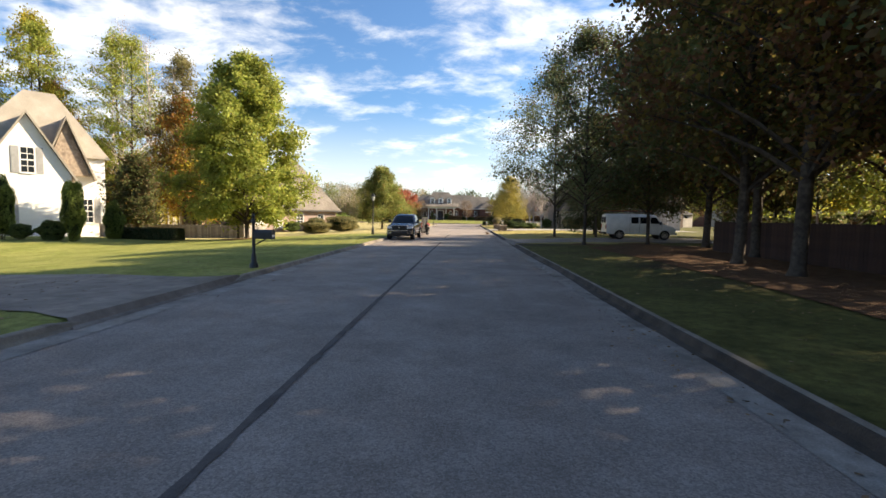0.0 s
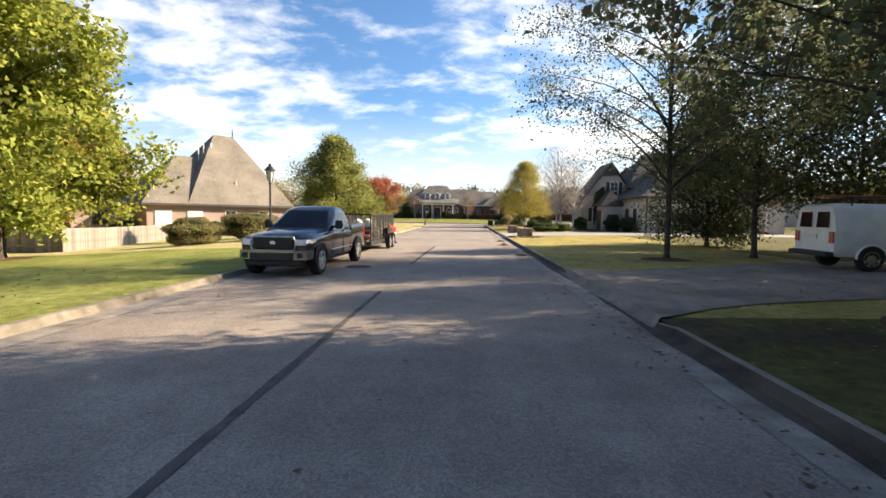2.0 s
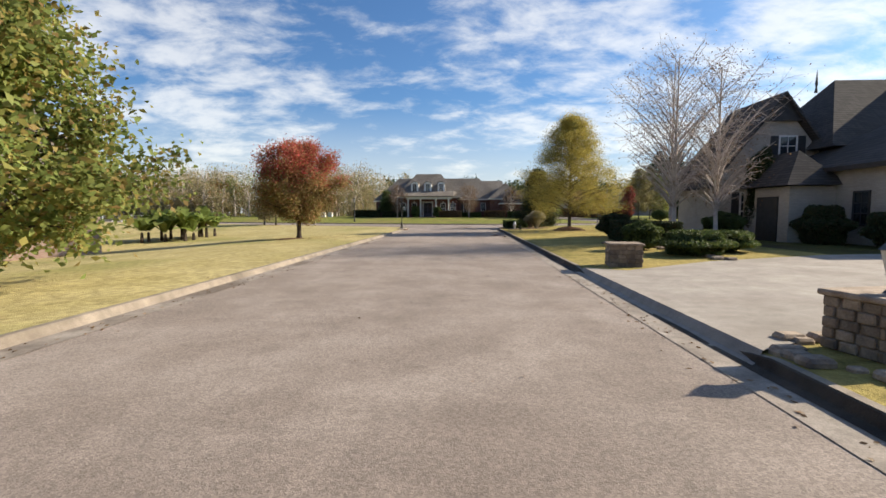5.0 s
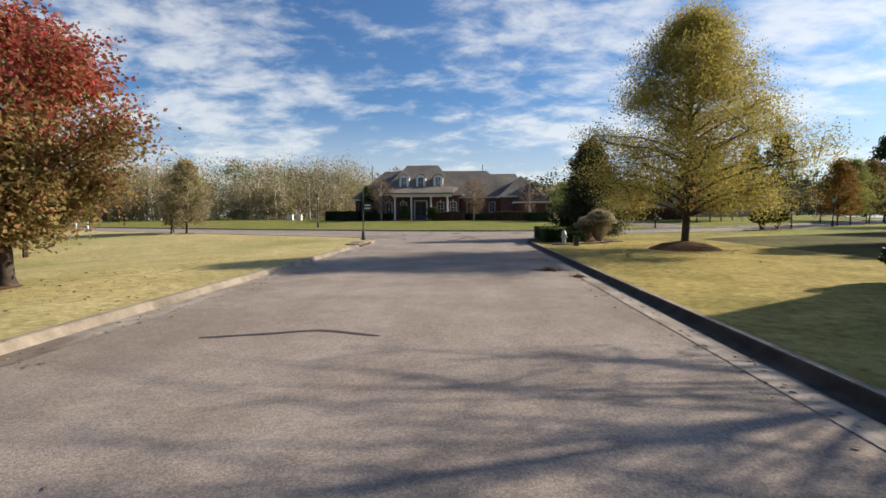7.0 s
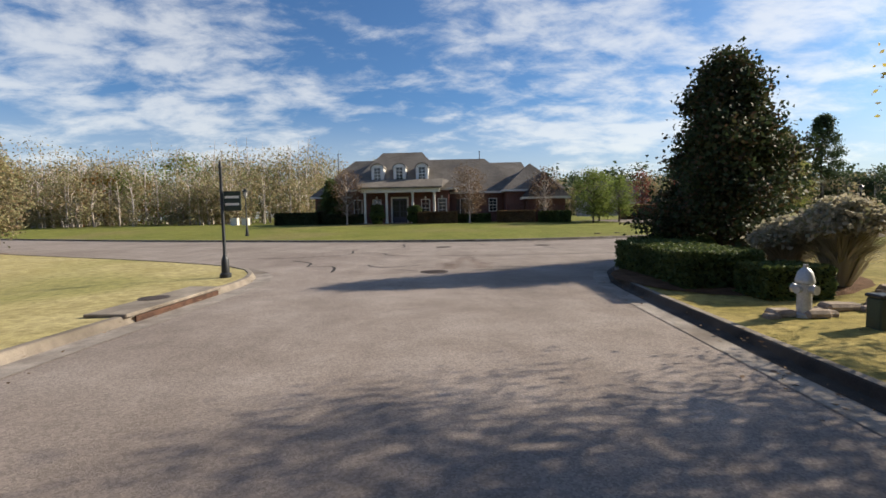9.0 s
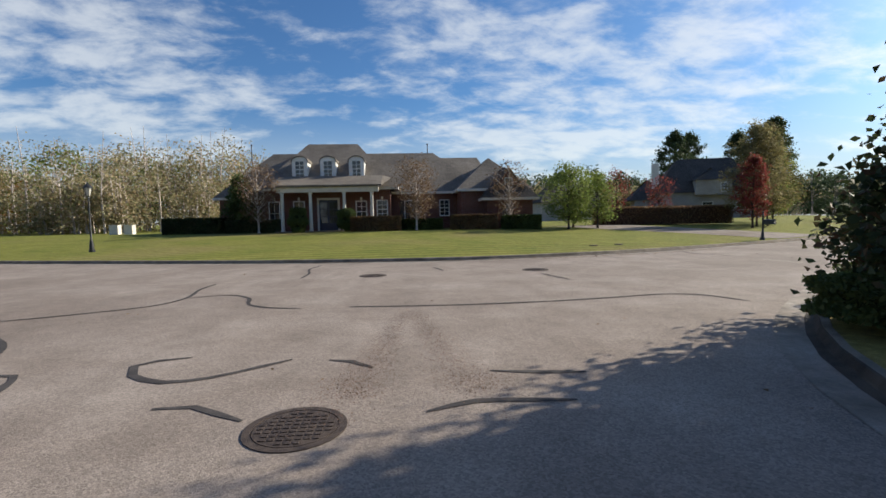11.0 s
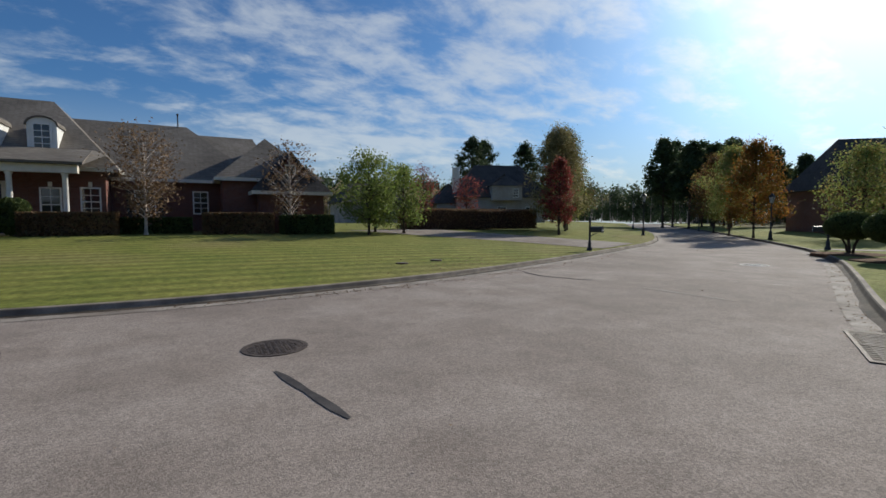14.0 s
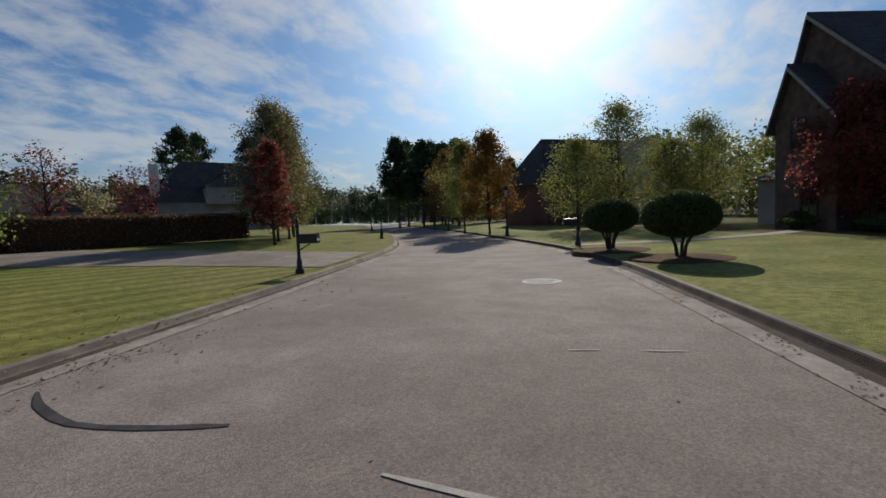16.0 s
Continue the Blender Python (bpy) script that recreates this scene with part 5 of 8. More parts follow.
def house_gables():
    """Tall dark brick house with two steep gables, beyond the clipped trees."""
    H = thing("house", "tall dark brick house with steep gables and white trim", "house", 42.2, 118.4, 0.2, -145)
    STONEB = surface("brown_stone_brick", (0.10, 0.065, 0.05), (0.16, 0.11, 0.085), (0.07, 0.05, 0.04), scale=2.5, fine=30, rough=0.9, bump=0.5)
    # local x runs along the street front, y to the back
    def gable(x0, m, x1, z, top, y0, y1):
        """A steep gable wall with its roof; the ridge stands over m."""
        s = Shape(); s.slab([(x0, -0.5), (x1, -0.5), (x1, z), (m, top), (x0, z)], "y", y0, y1); w = s.make("wall", STONEB, H)
        for e in (x0, x1):
            k = 1 if e > m else -1
            run, dz = e - m + 0.25 * k, (top - z) / abs(e - m) * 0.25
            Shape().add([(m, y0 - 0.35, top + 0.1), (m, y1, top + 0.1), (m + run, y1, z - dz), (m + run, y0 - 0.35, z - dz),
                         (m, y0 - 0.35, top + 0.35), (m, y1, top + 0.35), (m + run, y1, z - dz + 0.2), (m + run, y0 - 0.35, z - dz + 0.2)],
                        [(0, 1, 2, 3), (4, 7, 6, 5), (0, 3, 7, 4), (3, 2, 6, 7), (0, 4, 5, 1), (1, 5, 6, 2)]).make("roof", SHINGLE_DARK, H)
            Shape().add([(m, y0 - 0.4, top), (m + run, y0 - 0.4, z - dz - 0.1), (m + run, y0 - 0.4, z - dz + 0.1), (m, y0 - 0.4, top + 0.22),
                         (m, y0 - 0.36, top), (m + run, y0 - 0.36, z - dz - 0.1), (m + run, y0 - 0.36, z - dz + 0.1), (m, y0 - 0.36, top + 0.22)],
                        [(0, 1, 2, 3), (4, 7, 6, 5), (0, 4, 5, 1), (2, 6, 7, 3), (1, 5, 6, 2)]).make("bargeboard", BARGE, H)
        return w
    BARGE = surface("grey_bargeboard", (0.24, 0.22, 0.20), (0.30, 0.28, 0.25), rough=0.6)
    gable(0.0, 1.2, 3.7, 5.6, 8.1, 0.0, 6.0)
    gable(-0.9, 1.0, 6.6, 5.6, 10.7, 1.2, 12.0)
    window(H, 2.2, 0.0, 0.8, 0.9, 1.8, (2, 4), mat=DARKTRIM); window(H, 1.5, 0.0, 4.2, 0.8, 1.4, (2, 3), mat=DARKTRIM); window(H, 5.2, 1.2, 0.9, 1.2, 1.8, (3, 4), mat=DARKTRIM); window(H, 4.4, 1.2, 4.3, 1.0, 1.5, (2, 3), mat=DARKTRIM)
    Shape().box(-6.5, 4.0, -0.5, -1.0, 11, 3.0).make("wall", BRICK_PALE, H)
    r = Shape(); hip(r, -6.5, 4.0, -0.9, 11, 3.0, 2.4, 0.4); r.make("roof", SHINGLE_DARK, H)
    return H


house_gables()


def house_hedged():
    """Dark-roofed house behind a long hedge across the side street."""
    H = thing("house", "grey house with a tall dark hip roof and brick chimney", "house", 60, 196, 0.9, -20)
    GREYB = coursed("grey_brick", (0.30, 0.27, 0.25), (0.36, 0.33, 0.30), (0.28, 0.26, 0.24), 0.22, 0.075)
    Shape().box(-9, 0, -0.5, 10, 12, 5.2).make("wall", GREYB, H)
    r = Shape(); hip(r, -9, 0, 10, 12, 5.2, 7.4, 0.7, (5.5, 4.5)); r.make("roof", SHINGLE_DARK, H)
    Shape().box(-13, 2, -0.5, -9, 10, 4.0).make("wall", GREYB, H)
    r = Shape(); hip(r, -14, 2, -6, 10.5, 4.0, 4.5, 0.6); r.make("roof", SHINGLE_DARK, H)
    Shape().box(-2.0, -1.6, 4.6, 4.4, 3, 7.6).make("dormer", GREYB, H)
    r = Shape(); hip(r, -2.0, -1.6, 4.4, 4, 7.6, 2.6, 0.4, None, "y"); r.make("dormer_roof", SHINGLE_DARK, H)
    window(H, 3.0, -1.6, 5.3, 1.0, 1.6, (2, 3)); window(H, 0.5, 0.0, 1.6, 1.8, 1.6, (3, 3)); window(H, 6.5, 0.0, 1.6, 1.4, 1.6, (2, 3))
    Shape().soft(-9.3, 4, 3, -7.9, 5.2, 11.8, 0.05).make("chimney", TRIM, H)
    return H


house_hedged()
H2 = thing("house", "distant house with a dark roof beyond the hedge", "house", 36, 205, 0.9)
Shape().box(-7, 0, -0.5, 7, 10, 4.0).make("wall", BRICK_PALE, H2)
_r = Shape(); hip(_r, -7, 0, 7, 10, 4.0, 4.2, 0.6, 3.5); _r.make("roof", SHINGLE_DARK, H2)
H3 = thing("house", "dark house with a steep gable behind street trees", "house", 66, 132, 0.2, -40)
Shape().box(-8, 0, -0.5, 8, 10, 4.6).make("wall", BRICK_RED, H3)
_r = Shape(); hip(_r, -8, 0, 8, 10, 4.6, 5.5, 0.6, 3.0); _r.make("roof", SHINGLE_DARK, H3)
_g = Shape(); _g.slab([(2, -0.3), (8, -0.3), (8, 5), (5, 9.6), (2, 5)], "y", -2.0, 5.0); _g.make("wall", BRICK_PALE, H3)

# ---- trees ----
tree("maple_tree", "tall leafy yellow-green maple on the shaded lawn", -20.6, 43.4, 16.8, 2.0, 6.1, L_GREEN, seed=4, leaves=62000, size=0.25, limbs=60, trunk=0.2, shape="ovate", fill=0.8, twigs=6)
tree("maple_tree", "slim yellow-green maple behind another on the lawn", -22.5, 45.5, 12, 2.2, 2.6, L_GREEN, seed=14, leaves=12000, size=0.16, limbs=30, trunk=0.12)
tree("pear_tree", "rounded pear tree with green and bronze leaves", -11.7, 66.0, 8.5, 1.4, 4.3, L_PEAR, seed=5, leaves=40000, size=0.17, limbs=44, shape="teardrop", fill=0.7, twigs=6)
tree("pear_tree", "pear tree with red autumn crown over olive leaves", -11.8, 88.2, 6.6, 1.7, 3.05, L_REDGREEN, seed=26, leaves=56000, size=0.115, fill=0.62, limbs=44, top_leaf=L_RED, shape="round", rise=0.8)
tree("maple_tree", "golden oak with a tapering crown in a mulch ring", 9.3, 98.2, 10.0, 2.0, 5.1, L_GOLD, seed=7, leaves=120000, size=0.075, limbs=60, shape="teardrop", rise=0.3, twigs=8, fill=0.7)
tree("magnolia_tree", "dark evergreen magnolia at the street corner", 8.2, 110.4, 6.4, 0.3, 2.9, L_EVER, seed=18, leaves=42000, size=0.14, shape="cone", limbs=40, fill=0.62, rise=0.2, twigs=7)
for k, (x, y, h) in enumerate([(12.4, 84.6, 11.0), (11.3, 81.6, 10.4), (13.2, 81.0, 9.6)]):
    tree("crape_myrtle", "bare crape myrtle with pale stems", x, y, h, h * 0.26, h * 0.42, L_TAN, bark=PALE_BARK, seed=9 + k * 40, leaves=1000, size=0.09, limbs=60, trunk=0.11, shape="vase", twigs=13, rise=1.0, group="crape myrtles")
# dark stand along the east side near the start
WOOD = [(10.6, 18.4, 17, L_DARK), (10.2, 14.6, 18, L_RUST), (14.5, 28.6, 16, L_RUST), (13.4, 22.0, 17, L_DARK),
        (12.4, 10.0, 18, L_RUST), (14.8, 15.5, 18, L_DARK), (10.0, 5.5, 17, L_DARK), (14.5, 3.0, 18, L_RUST), (16.5, 27.0, 16, L_DARK), (17.5, 20.0, 18, L_RUST),
        (9.6, 0.0, 17, L_RUST), (11.5, -5.0, 18, L_DARK), (16.0, -8.0, 18, L_DARK), (20.0, 8.0, 18, L_DARK)]
for k, (x, y, h, leaf) in enumerate(WOOD):
    tree("oak_tree", "tall dark oak with browning leaves over the street", x, y, h, h * 0.25, h * (0.32 if x < 11 else 0.28), leaf, seed=20 + k, leaves=(19000 if y < 20 else 17000) if x < 13 else 10000 if y < 16 else 12000, size=0.21 if x < 13 else 0.26, limbs=40, trunk=0.11 + h * 0.006, group="oaks along the street", twigs=4)
# the last four stand out of view, added to deepen shade near the start
for k, (x, y, h, r, leaf, n, size) in enumerate([
        (7.7, 30.2, 13.5, 4.7, L_OAK, 24000, 0.15), (12.0, 31.0, 13.5, 4.4, L_DARK, 30000, 0.17), (8.1, 42.2, 15.0, 5.0, L_OAK, 32000, 0.10), (12.1, 43.4, 11.0, 4.0, L_OAK, 30000, 0.12),
        (14.0, 51.0, 8.2, 3.2, L_EVER, 30000, 0.15), (18.2, 46.0, 12.0, 4.2, L_DARK, 27000, 0.18), (23.5, 41.5, 14.5, 4.4, L_GREEN, 24000, 0.22), (23.5, 36.4, 15.5, 4.6, L_DARK, 30000, 0.22),
        (28.5, 39.0, 15, 4.2, L_YELLOW, 12000, 0.24), (28, 31, 14, 4.0, L_GREEN, 10000, 0.22), (26, 48, 13, 4.0, L_RUST, 22000, 0.2), (27, 17, 18, 5.0, L_DARK, 16000, 0.3), (25, 8, 18, 5.0, L_RUST, 16000, 0.3), (26, -2, 18, 5.0, L_DARK, 16000, 0.3), (24, -12, 18, 5.0, L_DARK, 16000, 0.3)]):
    tree("oak_tree", "airy street oak with small grey-green leaves" if leaf is L_OAK else "tall dark tree with dense leaves beyond the drive" if leaf in (L_DARK, L_EVER, L_RUST) else "sunlit yellow-green tree behind the drive", x, y, h, h * (0.06 if leaf is L_EVER else 0.28 if leaf is L_OAK else 0.22), r, leaf, seed=60 + k, leaves=n, size=size, limbs=44, trunk=0.11, fill=0.8 if leaf is L_OAK else 0.95)
for k, (x, y, h, r) in enumerate([(21.0, 98.6, 5.6, 1.9), (22.9, 100.6, 6.0, 2.0), (22.4, 96.6, 5.4, 1.9), (24.8, 98.8, 5.6, 2.0)]):
    tree("evergreen_tree", "dense dark evergreen behind the clipped hedge", x, y, h, 0.4, r, L_EVER, seed=190 + k, leaves=14000, size=0.16, limbs=34, trunk=0.12, shape="oval", group="evergreens behind the hedge", fill=0.8)
# behind the white house and along the west
for k, (x, y, h, r, leaf) in enumerate([(-35.0, 57.0, 17, 4.0, L_ORANGE), (-33.5, 58.0, 14, 3.4, L_YELLOW), (-46.0, 63.0, 27, 5.6, L_GREEN), (-51, 67, 29, 6, L_GREEN), (-36, 59, 23, 4.6, L_OLIVE), (-59, 62, 30, 6, L_YELLOW), (-56, 60, 28, 5.5, L_GREEN), (-60, 66, 22, 5.5, L_ORANGE), (-62, 50, 22, 5.5, L_GREEN), (-62, 57, 24, 5, L_OLIVE),
                                        (-34.2, 47.4, 8.4, 2.4, L_DARK), (-36.5, 63.0, 12.5, 2.7, L_ORANGE), (-35.5, 60.0, 13.5, 3.0, L_YELLOW), (-56, 70, 14, 4.5, L_ORANGE), (-60, 84, 14, 4.5, L_GREEN), (-59, 94, 24, 5.2, L_OLIVE), (-54.5, 92, 17, 4.2, L_ORANGE), (-66, 101, 25, 5.0, L_ORANGE)]):
    tree("broadleaf_tree", "tall backyard tree in yellow and orange leaf" if leaf != L_DARK else "small dark-leaved tree by the white house", x, y, h, h * 0.2, r, leaf, seed=80 + k, leaves=11000, size=0.26, limbs=40, trunk=0.2)
for k, (x, y, h) in enumerate([(-48, 64, 30), (-41, 60, 26), (-52, 68, 28), (-36.5, 58.5, 23)]):
    tree("bare_tree", "leafless tall tree with fine pale twigs", x, y, h, h * 0.3, h * 0.22, L_TAN, bark=PALE_BARK, seed=95 + k, leaves=900, size=0.15, limbs=48, trunk=0.15, twigs=8, rise=0.9)
# cross street
for k, (x, y, h, r, leaf, shape, n, lab) in enumerate([
        (-26.0, 118.6, 6.6, 1.9, L_WOODS, "oval", 9000, "small olive-tan tree beside a mailbox"),
        (-28.5, 120.5, 4.0, 1.2, L_WOODS, "oval", 3500, "small sparse tree by the road"),
        (13.4, 144.0, 5.3, 2.1, L_LIME, "spread", 4200, "leafy bright green tree beside the brick house"), (16.6, 145.6, 4.8, 1.7, L_LIME, "oval", 3000, "leafy bright green tree beside the brick house"), (14.9, 147, 3.4, 1.3, L_LIME, "oval", 3200, "low green tree beside the brick house"),
        (-16.4, 152.5, 5.4, 1.9, L_BUSH, "cone", 9000, "dense green shrub tree by the brick house"),
        (30.2, 144.4, 6.4, 1.25, L_MAROON, "oval", 4000, "slim maple in bright red leaf"), (33.4, 148.0, 9.6, 2.6, L_OLIVE, "oval", 12000, "tall tree with olive and tan leaves"), (36.5, 150.5, 9.8, 3.0, L_DARK, "cone", 12000, "tall dark green tree beside the road"),
        (40, 154, 8.5, 2.4, L_PEAR, "oval", 9000, "leafy green street tree"), (45, 160, 9.5, 2.8, L_DARK, "cone", 9000, "dark tapering street tree"),
        (51.0, 128.2, 9.8, 3.4, L_PEAR, "oval", 9500, "tall light-leaved tree in back light"), (47.6, 130.5, 7.0, 2.6, L_PEAR, "oval", 6500, "low spreading light green tree"), (56, 122.5, 8.8, 3.4, L_PEAR, "oval", 8500, "broad leafy green tree"), (53.5, 124.5, 7, 2.4, L_PEAR, "oval", 7000, "broad leafy green tree"),
        (44.8, 136.8, 8.0, 2.2, L_ORANGE, "oval", 10000, "rust-leaved street tree on grass"), (50.5, 142.2, 8.6, 2.4, L_PEAR, "oval", 10000, "leafy green street tree"), (58, 148.5, 9, 2.6, L_RUST, "oval", 9000, "brown-leaved street tree on grass"),
        (39.0, 115.2, 6.4, 2.3, L_MAROON, "spread", 10000, "dark red ornamental tree before the brick house"),
        (22.4, 154.5, 6.0, 1.9, L_MAROON, "vase", 900, "thin half-bare tree with red leaves"), (27.5, 155.0, 5.2, 1.8, L_MAROON, "vase", 1000, "small red tree behind the hedge"),
        (-13.6, 148.6, 6.2, 2.2, L_TAN, "vase", 1700, "small crape myrtle with dry tan leaves"), (0.6, 147.0, 6.2, 2.4, L_TAN, "vase", 2200, "small crape myrtle with dry tan leaves"), (8.6, 145.0, 5.8, 2.0, L_TAN, "vase", 800, "small crape myrtle with dry tan leaves")]):
    tree("street_tree", lab, x, y, h, h * 0.2, r, leaf, seed=120 + k, leaves=int(n * 1.25), size=0.155, limbs=34, trunk=0.09, shape=shape, bark=PALE_BARK if leaf in (L_TAN,) else None, rise=0.9 if shape == "vase" else 0.5)
# pines far along the side street
for k, (x, y, h) in enumerate([(80, 172, 16), (87, 175, 16.5), (94, 169, 15), (86, 163, 15), (78, 161, 13.5), (72, 155, 12.5), (98, 179, 16), (103, 173, 15), (62, 210, 20), (74, 206, 19), (78, 200, 21), (108, 193, 15), (110, 163, 14), (70, 218, 21), (76, 164, 14), (84, 167, 15), (90, 169, 15), (81, 160, 13.5), (95, 161, 14)]):
    tree("pine_tree", "tall dark pine far down the side street", x, y, h, h * 0.35, h * 0.2, L_PINE, seed=160 + k, leaves=8000, size=0.4, limbs=30, trunk=0.2, group="distant pines", shape="oval", rise=0.1)


def woods(label, line, depth, h0, h1, count, leaf, seed, size=0.6, per=260, bare=0.3):
    """A belt of far trees along a line, joined: crowns of leaf clumps, and stems."""
    rng = np.random.RandomState(seed)
    P = np.array(spline(line, 1.0))
    stems, centres = Shape(), []
    for k in range(count):
        i = rng.randint(0, len(P))
        d = rng.uniform(0, 1) ** 1.4 * depth
        n = np.array([-(P[min(i + 1, len(P) - 1)] - P[max(i - 1, 0)])[1], (P[min(i + 1, len(P) - 1)] - P[max(i - 1, 0)])[0]])
        n = n / (np.linalg.norm(n) + 1e-6)
        x, y = P[i] + n * d + rng.normal(0, 1.0, 2)
        h = rng.uniform(h0, h1)
        z0 = ground_z(x, y) - 0.2
        stems.tube([(x, y, z0), (x + rng.normal(0, 0.2), y + rng.normal(0, 0.2), z0 + h * 0.5), (x + rng.normal(0, 0.4), y, z0 + h * 0.95)], [0.16, 0.1, 0.02], 4, False)
        for _ in range(4):
            a = rng.uniform(0, 6.28)
            s = z0 + h * rng.uniform(0.35, 0.8)
            stems.tube([(x, y, s), (x + math.cos(a) * h * 0.14, y + math.sin(a) * h * 0.14, s + h * 0.14)], [0.05, 0.01], 3, False)
        m = int(per * (0.35 if rng.rand() < bare * 0.6 else 1) * rng.uniform(0.7, 1.3))
        w = h * rng.uniform(0.12, 0.2)
        blobs = np.stack([rng.normal(0, w, 9), rng.normal(0, w, 9), rng.uniform(0.12 * h, 0.86 * h, 9)], 1)
        c = blobs[rng.randint(0, 9, m)] + rng.normal(0, 0.5, (m, 3)) * np.array([w, w, h * 0.11])
        c[:, 2] = np.clip(c[:, 2], 0.3, None)
        centres.append(c + np.array([x, y, z0]))
    root = thing("woods", label, "woods", kind="stuff")
    c = np.concatenate(centres)
    stems.make("stems", PALE_BARK, root)
    quads("foliage", leaf_quads(rng, c, size), leaf, root)


woods("belt of thin autumn woods beyond the field", [(-15, 186), (-40, 178), (-80, 180), (-140, 200), (-220, 220)], -34, 12, 17, 330, L_WOODS, 1, 0.36, 620)
woods("green and tan saplings along the field edge", [(-22, 168), (-45, 166), (-90, 172), (-150, 190)], -10, 5, 10, 170, L_WOODS, 2, 0.34, 420, 0.2)
woods("scattered green trees in the autumn woods", [(-30, 180), (-70, 182), (-140, 198)], -24, 11, 15, 46, L_LIME, 3, 0.42, 500)
woods("orange trees in the autumn woods", [(-60, 172), (-110, 180), (-160, 192)], -24, 10, 13, 22, L_ORANGE, 4, 0.42, 500)
woods("tall tree line far behind the brick house", [(130, 262), (60, 255), (0, 250), (-60, 250)], -30, 13, 19, 140, L_PINE, 5, 0.9, 260, 0.1)
woods("tan tree line far behind the houses", [(120, 240), (40, 240), (-20, 235)], -20, 9, 14, 90, L_WOODS, 6, 0.8, 240, 0.3)
woods("woods behind the houses on the west", [(-58, 20), (-62, 60), (-66, 100), (-75, 130)], 30, 11, 17, 130, L_WOODS, 7, 0.75, 190, 0.2)
woods("yellow woods behind the west lots", [(-52, 30), (-56, 60), (-60, 95)], 20, 10, 16, 60, L_YELLOW, 8, 0.6, 300, 0.1)
woods("dark woods behind the houses on the east", [(90, 118), (72, 95), (60, 60), (55, 20), (50, -30)], 30, 10, 17, 90, L_RUST, 9, 0.7, 300, 0.1)
woods("green and yellow trees behind the van", [(32, 50), (30, 36), (30, 22), (30, 4), (28, -20)], 16, 8, 14, 60, L_GREEN, 10, 0.45, 420, 0.0)
woods("dark undergrowth beneath the oaks", [(24, 34), (22, 24), (21, 12), (20, -4), (20, -20)], -6, 1.2, 3.0, 110, L_DARK, 11, 0.3, 180, 0.0)
woods("dark woods far along the side street", [(165, 240), (145, 215), (125, 180), (118, 155), (100, 130)], 40, 12, 17, 110, L_PINE, 12, 0.8, 260, 0.0)
woods("far dark tree line closing the valley", [(230, 205), (200, 260), (150, 300), (90, 310), (20, 290)], 40, 13, 19, 190, L_PINE, 14, 1.3, 180, 0.0)
woods("far tan trees before the dark tree line", [(190, 180), (176, 240), (130, 280), (70, 285)], 16, 9, 13, 110, L_WOODS, 15, 0.8, 300, 0.1)
woods("low brush under the far tree line", [(200, 185), (180, 250), (130, 285), (60, 280), (0, 240), (-60, 235)], 8, 3, 6, 220, L_OLIVE, 16, 0.9, 130, 0.0)
woods("dark trees where the side street bends away", [(160, 196), (140, 216), (122, 236), (100, 252)], -14, 9, 15, 90, L_PINE, 17, 0.7, 300, 0.0)
woods("thin green trees behind the tall house", [(66, 100), (78, 118), (88, 136), (98, 150)], -8, 8, 13, 70, L_PEAR, 18, 0.5, 420, 0.0)
woods("dense low brush where the side street bends away", [(178, 186), (152, 220), (118, 250), (78, 264), (20, 262)], 6, 3, 6.5, 240, L_PINE, 19, 0.8, 150, 0.0)
woods("sparse tan woods beyond the south end", [(40, -70), (0, -90), (-40, -70)], -20, 10, 16, 60, L_RUST, 13, 0.7, 260, 0.1)

